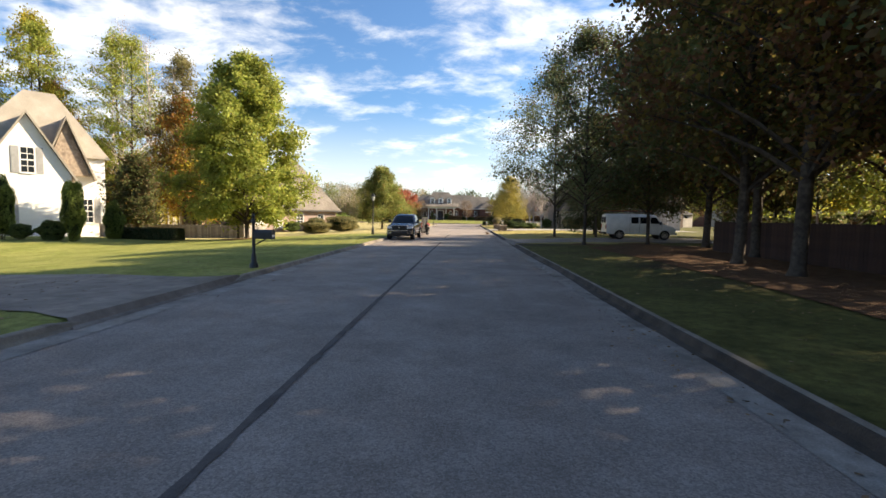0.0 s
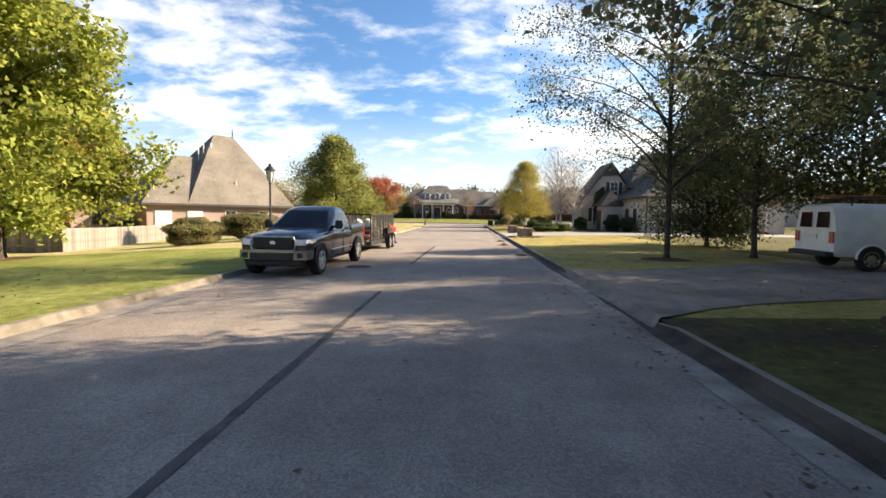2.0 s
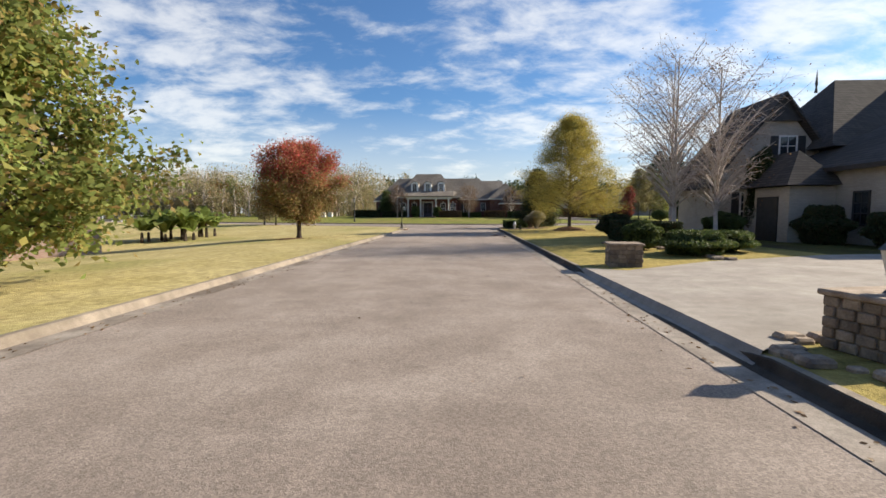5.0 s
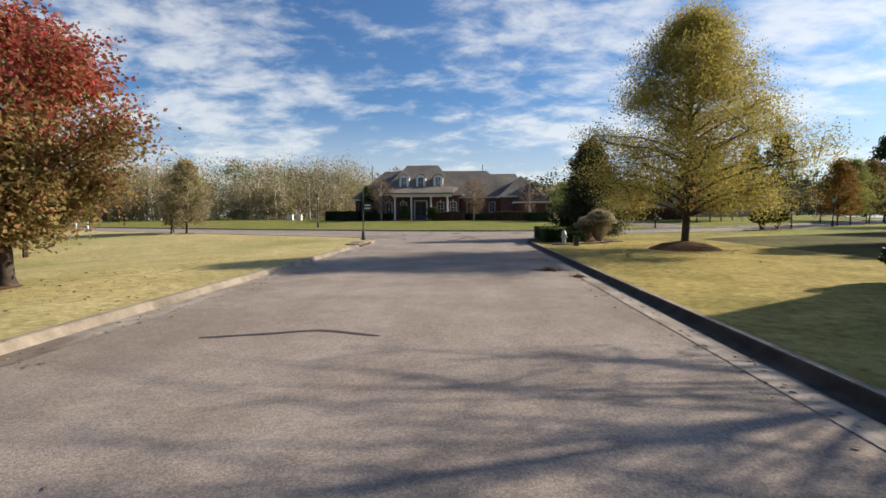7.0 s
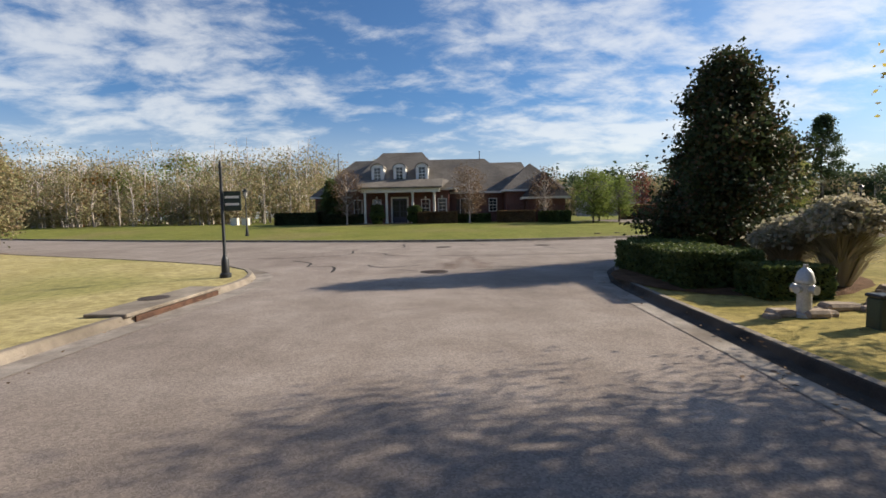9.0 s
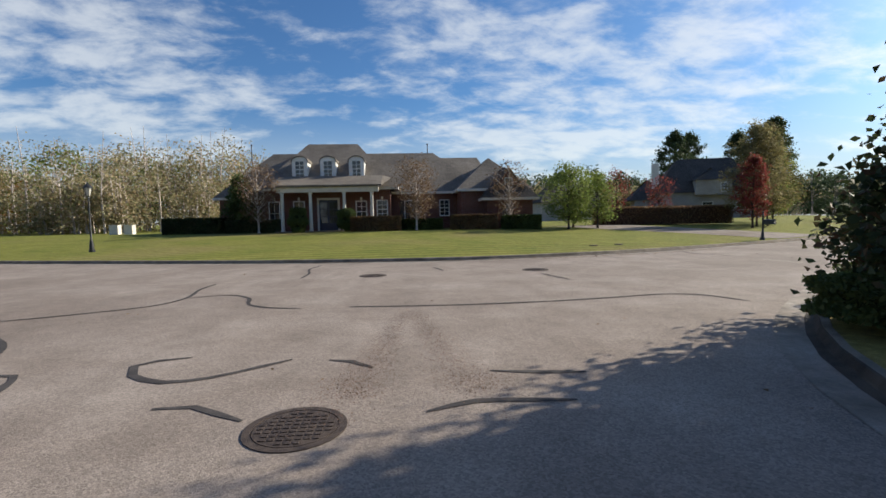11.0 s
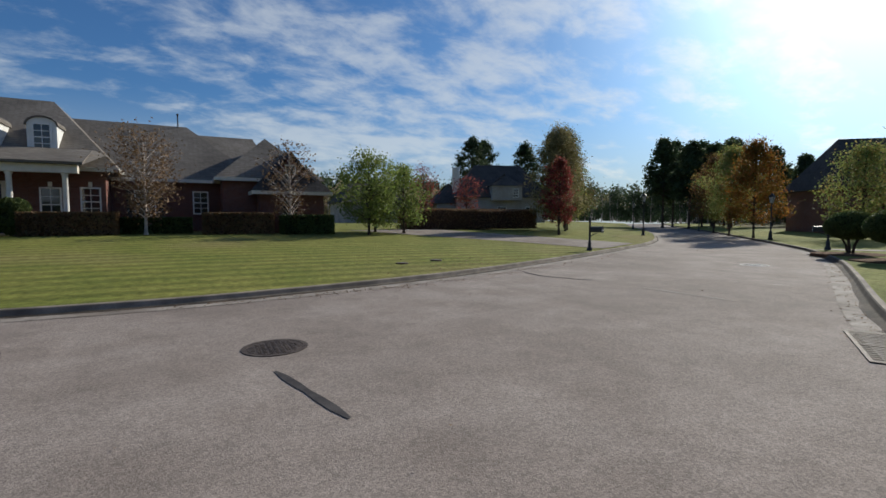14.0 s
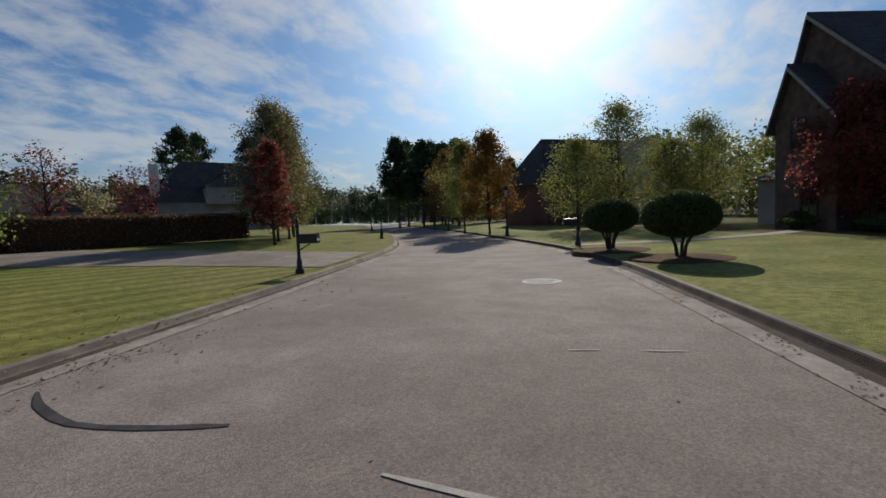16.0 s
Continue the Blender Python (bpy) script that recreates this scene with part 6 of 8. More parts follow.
# ---- shrubs and hedges ----
for k, (x, y, rx, ry, h, leaf, box, lab) in enumerate([
        (-14.5, 55.0, 2.0, 2.0, 2.0, L_OLIVE, False, "large rounded olive-tan shrub by the lawn"), (-16.6, 51.8, 1.6, 1.8, 1.7, L_OLIVE, False, "large rounded olive-tan shrub by the lawn"),
        (-25.6, 79.0, 1.2, 1.6, 2.2, L_BUSH, False, "tall shrub against the tan brick wall"), (-28.2, 75.4, 1.2, 1.5, 1.8, L_BUSH, False, "shrubs against the tan brick wall"), (-36.5, 72.6, 1.5, 1.2, 1.8, L_BUSH, False, "shrubs against the tan brick wall"),
        (8.6, 73.6, 1.3, 1.3, 0.9, L_BUSH, False, "low mounded shrub beside the drive"), (10.2, 75.0, 1.4, 1.2, 0.9, L_BUSH, False, "low mounded shrub beside the drive"), 
        (7.6, 76.2, 0.75, 0.75, 1.3, L_BUSH, False, "round clipped shrub by the hedge"), (9.3, 80.9, 0.75, 3.2, 1.15, L_EVER, True, "long clipped hedge before the pale house"), (9.8, 87.2, 1.05, 1.0, 1.55, L_EVER, False, "round clipped shrub by the hedge"),
        (14.4, 82.5, 0.8, 1.6, 1.6, L_BUSH, False, "shrub at the house wall"), (17.4, 79.4, 0.9, 1.6, 1.8, L_EVER, False, "dark shrub at the entry"), (18.0, 76.0, 0.7, 1.6, 1.6, L_EVER, False, "dark shrub at the garage corner"),
        (17.2, 83.8, 0.85, 0.8, 5.6, L_EVER, False, "tall narrow evergreen against the gable"),
        (5.0, 106.6, 0.8, 2.2, 0.8, L_BUSH, True, "low clipped hedge at the street corner"), (5.6, 103.6, 0.6, 0.5, 0.6, L_BUSH, True, "low clipped hedge at the street corner"), (6.6, 110.6, 1.2, 1.6, 0.9, L_BUSH, False, "dark shrub at the street corner"), (9.6, 113.4, 1.3, 1.0, 0.9, L_BUSH, False, "dark shrub at the street corner"),
        (-9.9, 147.6, 0.85, 0.8, 2.2, L_BUSH, False, "clipped conical shrub beside the porch"), (-5.6, 147.6, 0.85, 0.8, 2.2, L_BUSH, False, "clipped conical shrub beside the porch"),
        (-3.0, 147.4, 2.2, 0.8, 1.3, L_HEDGE, True, "brown-green clipped hedge along the brick house"), (1.0, 148.6, 2.0, 0.8, 1.0, L_BUSH, True, "low dark hedge along the brick house"), (5.6, 146.0, 2.0, 0.8, 1.3, L_HEDGE, True, "clipped hedge along the brick house"), (9.6, 145.2, 1.6, 0.8, 1.2, L_BUSH, True, "dark hedge along the brick house"),
        (-14.5, 150.5, 2.4, 0.9, 1.2, L_EVER, True, "dark hedge along the brick house"), (-20.4, 151.5, 2.6, 1.0, 1.5, L_EVER, True, "dark hedge along the brick house"),
        (26.2, 152.0, 7.2, 0.9, 1.9, L_HEDGE, True, "long rusty brown hedge"),
        (41.5, 117.0, 1.6, 1.2, 1.0, L_BUSH, False, "low shrub before the tall house"), (44.5, 110.8, 3.0, 1.6, 1.0, L_BUSH, False, "wide low shrub before the tall house"), (38.0, 113.5, 3.4, 2.2, 0.7, L_BUSH, False, "spreading low planting before the tall house"),
        (-33.0, 35.9, 1.1, 0.8, 1.5, L_BUSH, False, "round shrub at the white wall"), (-30.9, 35.6, 0.8, 0.8, 4.9, L_LIME, False, "narrow bright green cypress"), (-36.4, 35.2, 0.85, 0.8, 5.2, L_LIME, False, "narrow bright green cypress"), (-31.8, 41.0, 0.8, 0.8, 3.2, L_LIME, False, "narrow bright green cypress"), (-35.4, 35.6, 0.8, 0.7, 1.2, L_BUSH, False, "round shrub at the white wall"),
        (-29.6, 42.6, 3.0, 0.8, 1.1, L_EVER, True, "low dark hedge by the white house")]):
    n = int(min(14000, 900 + 900 * (rx * ry * 4 + (rx + ry) * 2 * h)))
    bush("shrub", lab, x, y, rx, ry, h, leaf, 200 + k, n, 0.09 if y < 120 else 0.13, box=box)


def lollipop(x, y, r, h, seed):
    """A clipped ball on several short stems."""
    rng = np.random.RandomState(seed)
    root = thing("clipped_tree", "clipped round evergreen on several stems", "tree", x, y, ground_z(x, y), 0, "clipped round trees")
    w = Shape()
    for k in range(5):
        a = k * 1.26 + seed
        w.tube([(0.08 * math.cos(a), 0.08 * math.sin(a), -0.1), (0.16 * math.cos(a), 0.16 * math.sin(a), 0.4), (r * 0.55 * math.cos(a), r * 0.55 * math.sin(a), h * 0.62)], [0.06, 0.045, 0.02], 6)
    w.make("trunk", BARK, root, smooth=True)
    n = 15000
    d = rng.normal(size=(n, 3)); d /= np.linalg.norm(d, axis=1, keepdims=True)
    low = d[:, 2] < 0
    c = d * (1 - np.abs(rng.normal(0, 0.05, (n, 1)))) * r
    c[:, 2] *= np.where(low, 0.56, 0.72)
    c[:, 2] += h - r * 0.72
    quads("crown", leaf_quads(rng, c, 0.075), L_BUSH, root)
    # core ball in the dark colour that stands for shade between leaves
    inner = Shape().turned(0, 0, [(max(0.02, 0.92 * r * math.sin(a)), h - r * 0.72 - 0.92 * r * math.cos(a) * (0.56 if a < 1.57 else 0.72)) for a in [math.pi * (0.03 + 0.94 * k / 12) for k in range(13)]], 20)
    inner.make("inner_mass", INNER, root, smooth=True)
    bed = Shape().turned(0, 0, [(1.5, -0.1), (1.45, 0.03), (0.6, 0.07), (0.05, 0.09)], 20)
    tagged(bed.make("mulch_bed", MULCH, root), "dark mulch bed")


lollipop(26.8, 121.75, 1.1, 2.05, 1)
lollipop(29.8, 124.4, 1.03, 2.0, 2)


def plume_grass(x, y, h, r, seed):
    rng = np.random.RandomState(seed)
    root = thing("plume_grass", "tan ornamental plume grass at the corner bed", "grass clump", x, y, ground_z(x, y))
    n = 1900
    a = rng.uniform(0, 6.28, n); t = rng.uniform(0.1, 1, n) * r
    tip = np.stack([np.cos(a) * t, np.sin(a) * t, h * np.sqrt(np.clip(1 - (t / r) ** 2 * 0.7, 0, 1)) * rng.uniform(0.6, 1, n)], 1)
    root_p = tip * np.array([0.15, 0.15, 0])
    mid = (tip * np.array([0.45, 0.45, 0.7]))
    side = np.stack([-np.sin(a), np.cos(a), 0 * a], 1) * 0.012
    quads("blades", np.concatenate([np.stack([root_p - side, root_p + side, mid + side, mid - side], 1), np.stack([mid - side, mid + side, tip + side * 0.2, tip - side * 0.2], 1)]), L_GRASSY, root)
    top = tip[tip[:, 2] > h * 0.62]
    c = np.repeat(top, 5, 0) + rng.normal(0, 0.05, (len(top) * 5, 3))
    quads("plumes", leaf_quads(rng, c, 0.10), L_GRASSY, root)


plume_grass(7.3, 104.4, 1.8, 1.05, 1)
plume_grass(6.9, 105.4, 1.4, 0.8, 2)
for k, (x, y) in enumerate([(-29.0, 99.0), (-27.6, 100.4), (-27.0, 102.6)]):
    rng = np.random.RandomState(300 + k)
    root = thing("banana_plant", "broad-leaved green banana plants by the house", "plant", x, y, ground_z(x, y))
    root.matrix_world = root.matrix_world @ Matrix.Scale(1.7, 4)
    lv = Shape()
    for j in range(5):
        bx, by = rng.normal(0, 0.5, 2)
        hh = rng.uniform(0.3, 0.9)
        Shape().tube([(bx, by, -0.05), (bx, by, hh)], [0.10, 0.06], 6).make("stem", BARK, root)
        for i in range(7):
            a = i * 0.9 + j
            up = rng.uniform(0.9, 3.2)
            pts = [(bx + math.cos(a) * q * (2.0 - up * 0.45), by + math.sin(a) * q * (2.0 - up * 0.45), hh + up * q - 0.75 * up * q * q) for q in (0.05, 0.35, 0.7, 1.0)]
            sx, sy = -math.sin(a) * 0.27, math.cos(a) * 0.27
            lv.add([(p[0] + sx * w, p[1] + sy * w, p[2] + 0.05 * abs(w)) for p, w0 in zip(pts, (0.3, 1, 1, 0.1)) for w in (-w0, 0, w0)], [(r * 3 + c, r * 3 + c + 1, r * 3 + c + 4, r * 3 + c + 3) for r in range(3) for c in range(2)])
    lv.make("leaves", L_LIME, root)


def mulch(x, y, r, rise=0.07, label="ring of dark mulch round a trunk"):
    """A low domed mulch ring."""
    z = ground_z(x, y)
    rng = random.Random(int(x * 10 + y))
    v, n = [(x, y, z + rise)], 22
    for q, dz in ((0.6, rise * 0.6), (1.0, -0.02)):
        v += [(x + r * q * (1 + 0.1 * rng.random()) * math.cos(6.2832 * k / n), y + r * q * (1 + 0.1 * rng.random()) * math.sin(6.2832 * k / n), z + dz) for k in range(n)]
    f = [(0, 1 + k, 1 + (k + 1) % n) for k in range(n)] + [(1 + k, 1 + n + k, 1 + n + (k + 1) % n, 1 + (k + 1) % n) for k in range(n)]
    return tagged(Shape().add(v, f).make("mulch_ring", MULCH), label, "mulch", kind="structure")


mulch(9.3, 98.2, 1.45, 0.38)
for x, y, r in ((-12.0, 87.6, 1.2), (-11.7, 65.8, 0.9), (-20.2, 42.6, 2.2), (8.1, 42.2, 1.0), (-26, 118.6, 1.0), (8.1, 31, 1.2), (12, 31.8, 1.6), (10.6, 80, 3.4), (6.6, 106.2, 3.0)):
    mulch(x, y, r)
bed = [(7.0, 5), (7.6, 12), (7.8, 20), (7.2, 27.5), (9.5, 30.2), (22, 31), (30, 20), (30, -20), (7.5, -20)]
tagged(Shape().add([(x, y, ground_z(x, y) + 0.03) for x, y in bed], [tuple(range(len(bed)))]).make("pine_straw_bed", MULCH), "bed of brown pine straw under the oaks", "mulch", kind="structure")

# fallen leaves
L_GRIT = leafy("red_brown_grit", [(0.17, 0.105, 0.075), (0.22, 0.14, 0.10), (0.13, 0.08, 0.06)], 0.0)


def litter(label, spots, count, leaf, seed, size=0.09):
    """Fallen leaves scattered in patches: x, y, spread along x and y, height of the heap."""
    rng = np.random.RandomState(seed)
    cs = []
    for x, y, sx, sy, hz in spots:
        n = max(10, int(count * sx * sy / sum(s[2] * s[3] for s in spots)))
        c = np.stack([rng.normal(x, sx, n), rng.normal(y, sy, n), np.zeros(n)], 1)
        d = np.exp(-((c[:, 0] - x) / sx) ** 2 - ((c[:, 1] - y) / sy) ** 2)
        for i in range(n):
            px, py = c[i, 0], c[i, 1]
            on_road = (-6.2 < px < 3.41 and py < 100) or 'gutters' in label and py > 110
            c[i, 2] = (0.015 if on_road else ground_z(px, py) + 0.02) + abs(rng.normal(0, 1)) * hz * d[i]
        cs.append(c)
    c = np.concatenate(cs)
    q = leaf_quads(rng, c, size)
    q[:, :, 2] = c[:, None, 2] + (q[:, :, 2] - c[:, None, 2]) * 0.35
    q[:, :, 2] = np.maximum(q[:, :, 2], 0.006)
    tagged(quads("leaf_litter", q, leaf), label, "leaf litter", kind="stuff")


litter("heaps of fallen brown leaves in the gutter", [(2.6, 52.5, 0.14, 0.18, 0.08), (2.85, 45.3, 0.12, 0.2, 0.04), (2.7, 57, 0.12, 0.3, 0.05), (2.3, 91.9, 0.2, 0.12, 0.06), (2.9, 90.4, 0.08, 0.12, 0.05)], 1300, L_TAN, 1)
litter("scattered brown leaves along the gutters", [(2.9, 20, 0.25, 14, 0), (3.0, 60, 0.2, 22, 0), (3.0, 90, 0.25, 8, 0), (-5.8, 85, 0.25, 12, 0), (-5.8, 60, 0.2, 12, 0)], 1600, L_TAN, 2, 0.07)
litter("fallen leaves spread over the driveway and grass", [(9, 36, 4, 3.5, 0), (7, 22, 2, 8, 0), (13, 34, 4, 3, 0), (-11.5, 87, 2.5, 3, 0), (-12, 33, 2.5, 3, 0), (-11, 10, 3, 2.5, 0), (7.5, 48, 2.5, 5, 0), (14, 129, 4, 1.4, 0), (9.2, 98, 2, 2.5, 0)], 5200, L_TAN, 3, 0.08)
litter("wet leaves and grit in the side street gutters", [(13 + 1.35 * k, 117.5 + 0.61 * k, 0.5, 0.12, 0.0) for k in range(11)] + [(4 + 2.0 * k, 125.35 + 0.1 * k * k * 0.9, 0.7, 0.22, 0.0) for k in range(6)], 1500, L_TAN, 7, 0.05)
litter("brown grit tracked over asphalt beside the gutters", [(-0.9 + 0.06 * k, 109.6 + 0.5 * k, 0.2 - 0.012 * k, 0.4, 0.0) for k in range(10)] + [(0.5 - 0.07 * k, 109.6 + 0.5 * k, 0.22 - 0.012 * k, 0.4, 0.0) for k in range(10)], 9000, L_GRIT, 8, 0.017)
litter("dark leaf scraps on the asphalt", [(-1, 45, 3, 30, 0), (0, 112, 4, 5, 0), (10, 122, 5, 3, 0)], 90, L_TAN, 4, 0.06)

# ---- fences ----
def board_fence(points, height, name, label, mat, rails_out=1, width=0.14, posts=True):
    """A close board fence along plan points: posts, rails and single boards."""
    root = thing(name, label, "fence")
    for (ax, ay), (bx, by) in zip(points, points[1:]):
        n = max(1, int(math.hypot(bx - ax, by - ay) / (width + 0.008)))
        ang = math.degrees(math.atan2(by - ay, bx - ax))
        board = None
        for k in range(n):
            t = (k + 0.5) / n
            x, y = ax + (bx - ax) * t, ay + (by - ay) * t
            if board is None:
                s = Shape(); s.add([(-width / 2, -0.01, 0), (width / 2, -0.01, 0), (width / 2, 0.01, 0), (-width / 2, 0.01, 0), (-width / 2, -0.01, height - 0.03), (width / 2, -0.01, height - 0.03), (width / 2, 0.01, height - 0.03), (-width / 2, 0.01, height - 0.03), (-width / 2 + 0.03, -0.01, height), (width / 2 - 0.03, -0.01, height), (width / 2 - 0.03, 0.01, height), (-width / 2 + 0.03, 0.01, height)],
                                   [(0, 1, 5, 4), (4, 5, 9, 8), (3, 7, 6, 2), (7, 11, 10, 6), (1, 2, 6, 5), (5, 6, 10, 9), (0, 4, 7, 3), (4, 8, 11, 7), (8, 9, 10, 11)])
                board = s.make("board", mat, root); ob = board
            else:
                ob = new("board", board.data); ob.parent = root
            ob.matrix_basis = pose(x, y, ground_z(x, y) - 0.02 + ((k * 7) % 5) * 0.004, 0, 0, ang)
        m = max(1, int(math.hypot(bx - ax, by - ay) / 2.4))
        off = (-(by - ay), bx - ax)
        ln = math.hypot(*off)
        ox, oy = off[0] / ln * 0.06 * rails_out, off[1] / ln * 0.06 * rails_out
        for k in range(m + 1):
            t = k / m
            x, y = ax + (bx - ax) * t + ox, ay + (by - ay) * t + oy
            z = ground_z(x, y)
            Shape().soft(x - 0.05, y - 0.05, z - 0.1, x + 0.05, y + 0.05, z + height + 0.03, 0.01).make("post", mat, root)
        for zz in (0.3, height - 0.25):
            Shape().tube([(ax + ox * 0.6, ay + oy * 0.6, ground_z(ax, ay) + zz), (bx + ox * 0.6, by + oy * 0.6, ground_z(bx, by) + zz)], [0.045, 0.045], 4).make("rail", mat, root)
    return root


board_fence([(-40, 49.6), (-24.8, 51.5)], 1.5, "board_fence", "weathered grey cedar fence with posts showing", FENCE_WOOD, -1)
board_fence([(-24.8, 51.5), (-29.5, 68.4)], 1.5, "board_fence", "sunlit weathered cedar board fence", FENCE_WOOD, 1)


DARK_BOARD = surface("dark_stained_board", (0.035, 0.018, 0.014), (0.055, 0.028, 0.02), (0.025, 0.014, 0.011), scale=2.5, fine=40, rough=0.9, bump=0.3, vary=0.25)
board_fence([(13.6, 26.0), (13.2, 8.0), (13.4, -12.0)], 1.6, "board_fence", "dark red-brown board fence behind the oaks", DARK_BOARD, 1, width=0.18)


def rail_fence(points, label):
    root = thing("rail_fence", label, "fence")
    for (ax, ay), (bx, by) in zip(points, points[1:]):
        n = max(1, int(math.hypot(bx - ax, by - ay) / 2.4))
        for k in range(n + 1):
            x, y = ax + (bx - ax) * k / n, ay + (by - ay) * k / n
            z = ground_z(x, y)
            Shape().soft(x - 0.07, y - 0.07, z - 0.1, x + 0.07, y + 0.07, z + 1.35, 0.015).make("post", WHITE, root)
        for zz in (0.4, 0.8, 1.2):
            Shape().tube([(ax, ay, ground_z(ax, ay) + zz), (bx, by, ground_z(bx, by) + zz)], [0.07, 0.07], 4).make("rail", WHITE, root)


rail_fence([(-84, 146), (-60, 139.5)], "white painted three-rail fence")
rail_fence([(-52, 134.5), (-46, 131)], "white painted three-rail fence")

# ---- lamps, signs, mailboxes, hydrant ----
LAMP_GLASS = surface("frosted_lamp_glass", (0.45, 0.44, 0.40), (0.52, 0.50, 0.46), rough=0.25, bump=0.0)


def street_lamp(x, y, h, seed=0):
    root = thing("street_lamp", "black iron street lamp with a glass lantern", "street lamp", x, y, ground_z(x, y), seed * 20, "street lamps")
    Shape().turned(0, 0, [(0.17, -0.05), (0.17, 0.12), (0.13, 0.16), (0.12, 0.45), (0.09, 0.55), (0.1, 0.62), (0.055, 0.72), (0.045, h - 0.95), (0.08, h - 0.92), (0.05, h - 0.85), (0.05, h - 0.8)], 12).make("post", IRON, root, smooth=True)
    lan = Shape().turned(0, 0, [(0.10, h - 0.8), (0.19, h - 0.35), (0.19, h - 0.33)], 6).make("lantern", LAMP_GLASS, root)
    b = Shape()
    for k in range(6):
        a = k * math.pi / 3
        b.tube([(0.105 * math.cos(a), 0.105 * math.sin(a), h - 0.8), (0.2 * math.cos(a), 0.2 * math.sin(a), h - 0.33)], [0.012, 0.012], 4)
    b.make("cage", IRON, lan)
    Shape().turned(0, 0, [(0.26, h - 0.33), (0.24, h - 0.29), (0.12, h - 0.16), (0.07, h - 0.12), (0.07, h - 0.06), (0.015, h)], 10).make("cap", IRON, root, smooth=True)


for k, (x, y, h) in enumerate([(-8.9, 45.2, 4.0), (-18.9, 134.4, 4.1), (40.6, 144.4, 4.0), (42.3, 134.2, 3.6), (62, 163.5, 4.0)]):
    street_lamp(x, y, h, k)


def sign_post(x, y):
    root = thing("street_sign", "black iron sign post with street name blades", "sign", x, y, ground_z(x, y))
    Shape().turned(0, 0, [(0.16, -0.05), (0.16, 0.1), (0.11, 0.15), (0.10, 0.5), (0.07, 0.58), (0.045, 0.66), (0.04, 3.1), (0.06, 3.12), (0.02, 3.3)], 12).make("post", IRON, root, smooth=True)
    b = Shape().soft(0.05, -0.015, 1.9, 0.55, 0.015, 2.45, 0.01).make("sign_panel", surface("dark_green_sign", (0.02, 0.035, 0.03), (0.03, 0.05, 0.04), rough=0.5), root)
    for z in (2.25, 2.05):
        Shape().box(0.1, -0.02, z, 0.5, -0.016, z + 0.07).make("lettering_bar", WHITE, b)


sign_post(-7.15, 107.7)


def mailbox(x, y, rz, label="black iron mailbox on a fluted post"):
    root = thing("mailbox", label, "mailbox", x, y, ground_z(x, y), rz, "mailboxes")
    Shape().turned(0, 0, [(0.14, -0.05), (0.14, 0.12), (0.09, 0.18), (0.085, 0.4), (0.055, 0.48), (0.05, 1.45), (0.075, 1.5), (0.03, 1.62), (0.06, 1.68), (0.01, 1.78)], 12).make("post", IRON, root, smooth=True)
    arc = [(0.14 * math.cos(a), 1.15 + 0.1 * math.sin(a)) for a in [math.pi * k / 8 for k in range(9)]]
    s = Shape(); s.slab([(-0.14, 0.95), (0.14, 0.95)] + arc, "y", -0.62, -0.06); bx = s.make("box", IRON, root)
    s = Shape(); s.slab([(-0.15, 0.94), (0.15, 0.94)] + [(u * 1.06, 1.15 + (w - 1.15) * 1.1) for u, w in arc], "y", -0.66, -0.62); s.make("box_door", IRON, bx)
    Shape().box(-0.1, -0.668, 1.02, 0.1, -0.661, 1.09).make("number_bar", WHITE, bx)
    Shape().tube([(0, -0.05, 0.75), (0, -0.4, 0.94)], [0.02, 0.02], 6).make("bracket", IRON, root)


mailbox(-6.85, 14.9, 90)
mailbox(21.2, 132.0, 25)
mailbox(-27.8, 119.2, -150)
mailbox(32.5, 126.4, -150)
mailbox(60.5, 152, -150)


def hydrant(x, y):
    root = thing("fire_hydrant", "silver painted fire hydrant on the grass", "fire hydrant", x, y, ground_z(x, y), 20)
    SILVER = surface("silver_paint", (0.42, 0.42, 0.42), (0.52, 0.52, 0.51), rough=0.45, metal=0.4, bump=0.05)
    Shape().turned(0, 0, [(0.15, -0.05), (0.15, 0.05), (0.10, 0.07), (0.095, 0.5), (0.13, 0.52), (0.13, 0.56)], 16).make("barrel", SILVER, root, smooth=True)
    Shape().turned(0, 0, [(0.13, 0.56), (0.12, 0.6), (0.10, 0.68), (0.05, 0.74), (0.03, 0.75), (0.03, 0.8)], 16).make("bonnet", SILVER, root, smooth=True)
    for ax, r in (("x", 0.055), ("y", 0.07)):
        s = Shape(); s.wheel(0, 0, 0.42, ax, [(r, -0.18), (r, -0.15), (r * 0.8, -0.14), (r * 0.8, 0.14), (r, 0.15), (r, 0.18)], 12); s.make("nozzle", SILVER, root, smooth=True)


hydrant(4.8, 101.9)
bx = thing("utility_box", "small dark green utility pedestal by the hydrant", "utility box", 5.25, 101.1, ground_z(5.25, 101.1))
Shape().soft(-0.12, -0.12, -0.05, 0.12, 0.12, 0.42, 0.02).make("body", surface("green_plastic", (0.03, 0.045, 0.03), (0.04, 0.06, 0.04), rough=0.5), bx)
Shape().soft(-0.135, -0.135, 0.42, 0.135, 0.135, 0.47, 0.015).make("lid", IRON, bx)
for x, y, lab in ((-31.5, 158.0, "grey utility cabinet by the field"), (-29.8, 157.6, "grey utility cabinet by the field")):
    b = thing("utility_cabinet", lab, "utility box", x, y, ground_z(x, y))
    Shape().soft(-0.45, -0.35, -0.05, 0.45, 0.35, 0.95, 0.03).make("body", TRIM, b)
    Shape().soft(-0.48, -0.38, 0.95, 0.48, 0.38, 1.02, 0.02).make("lid", TRIM, b)


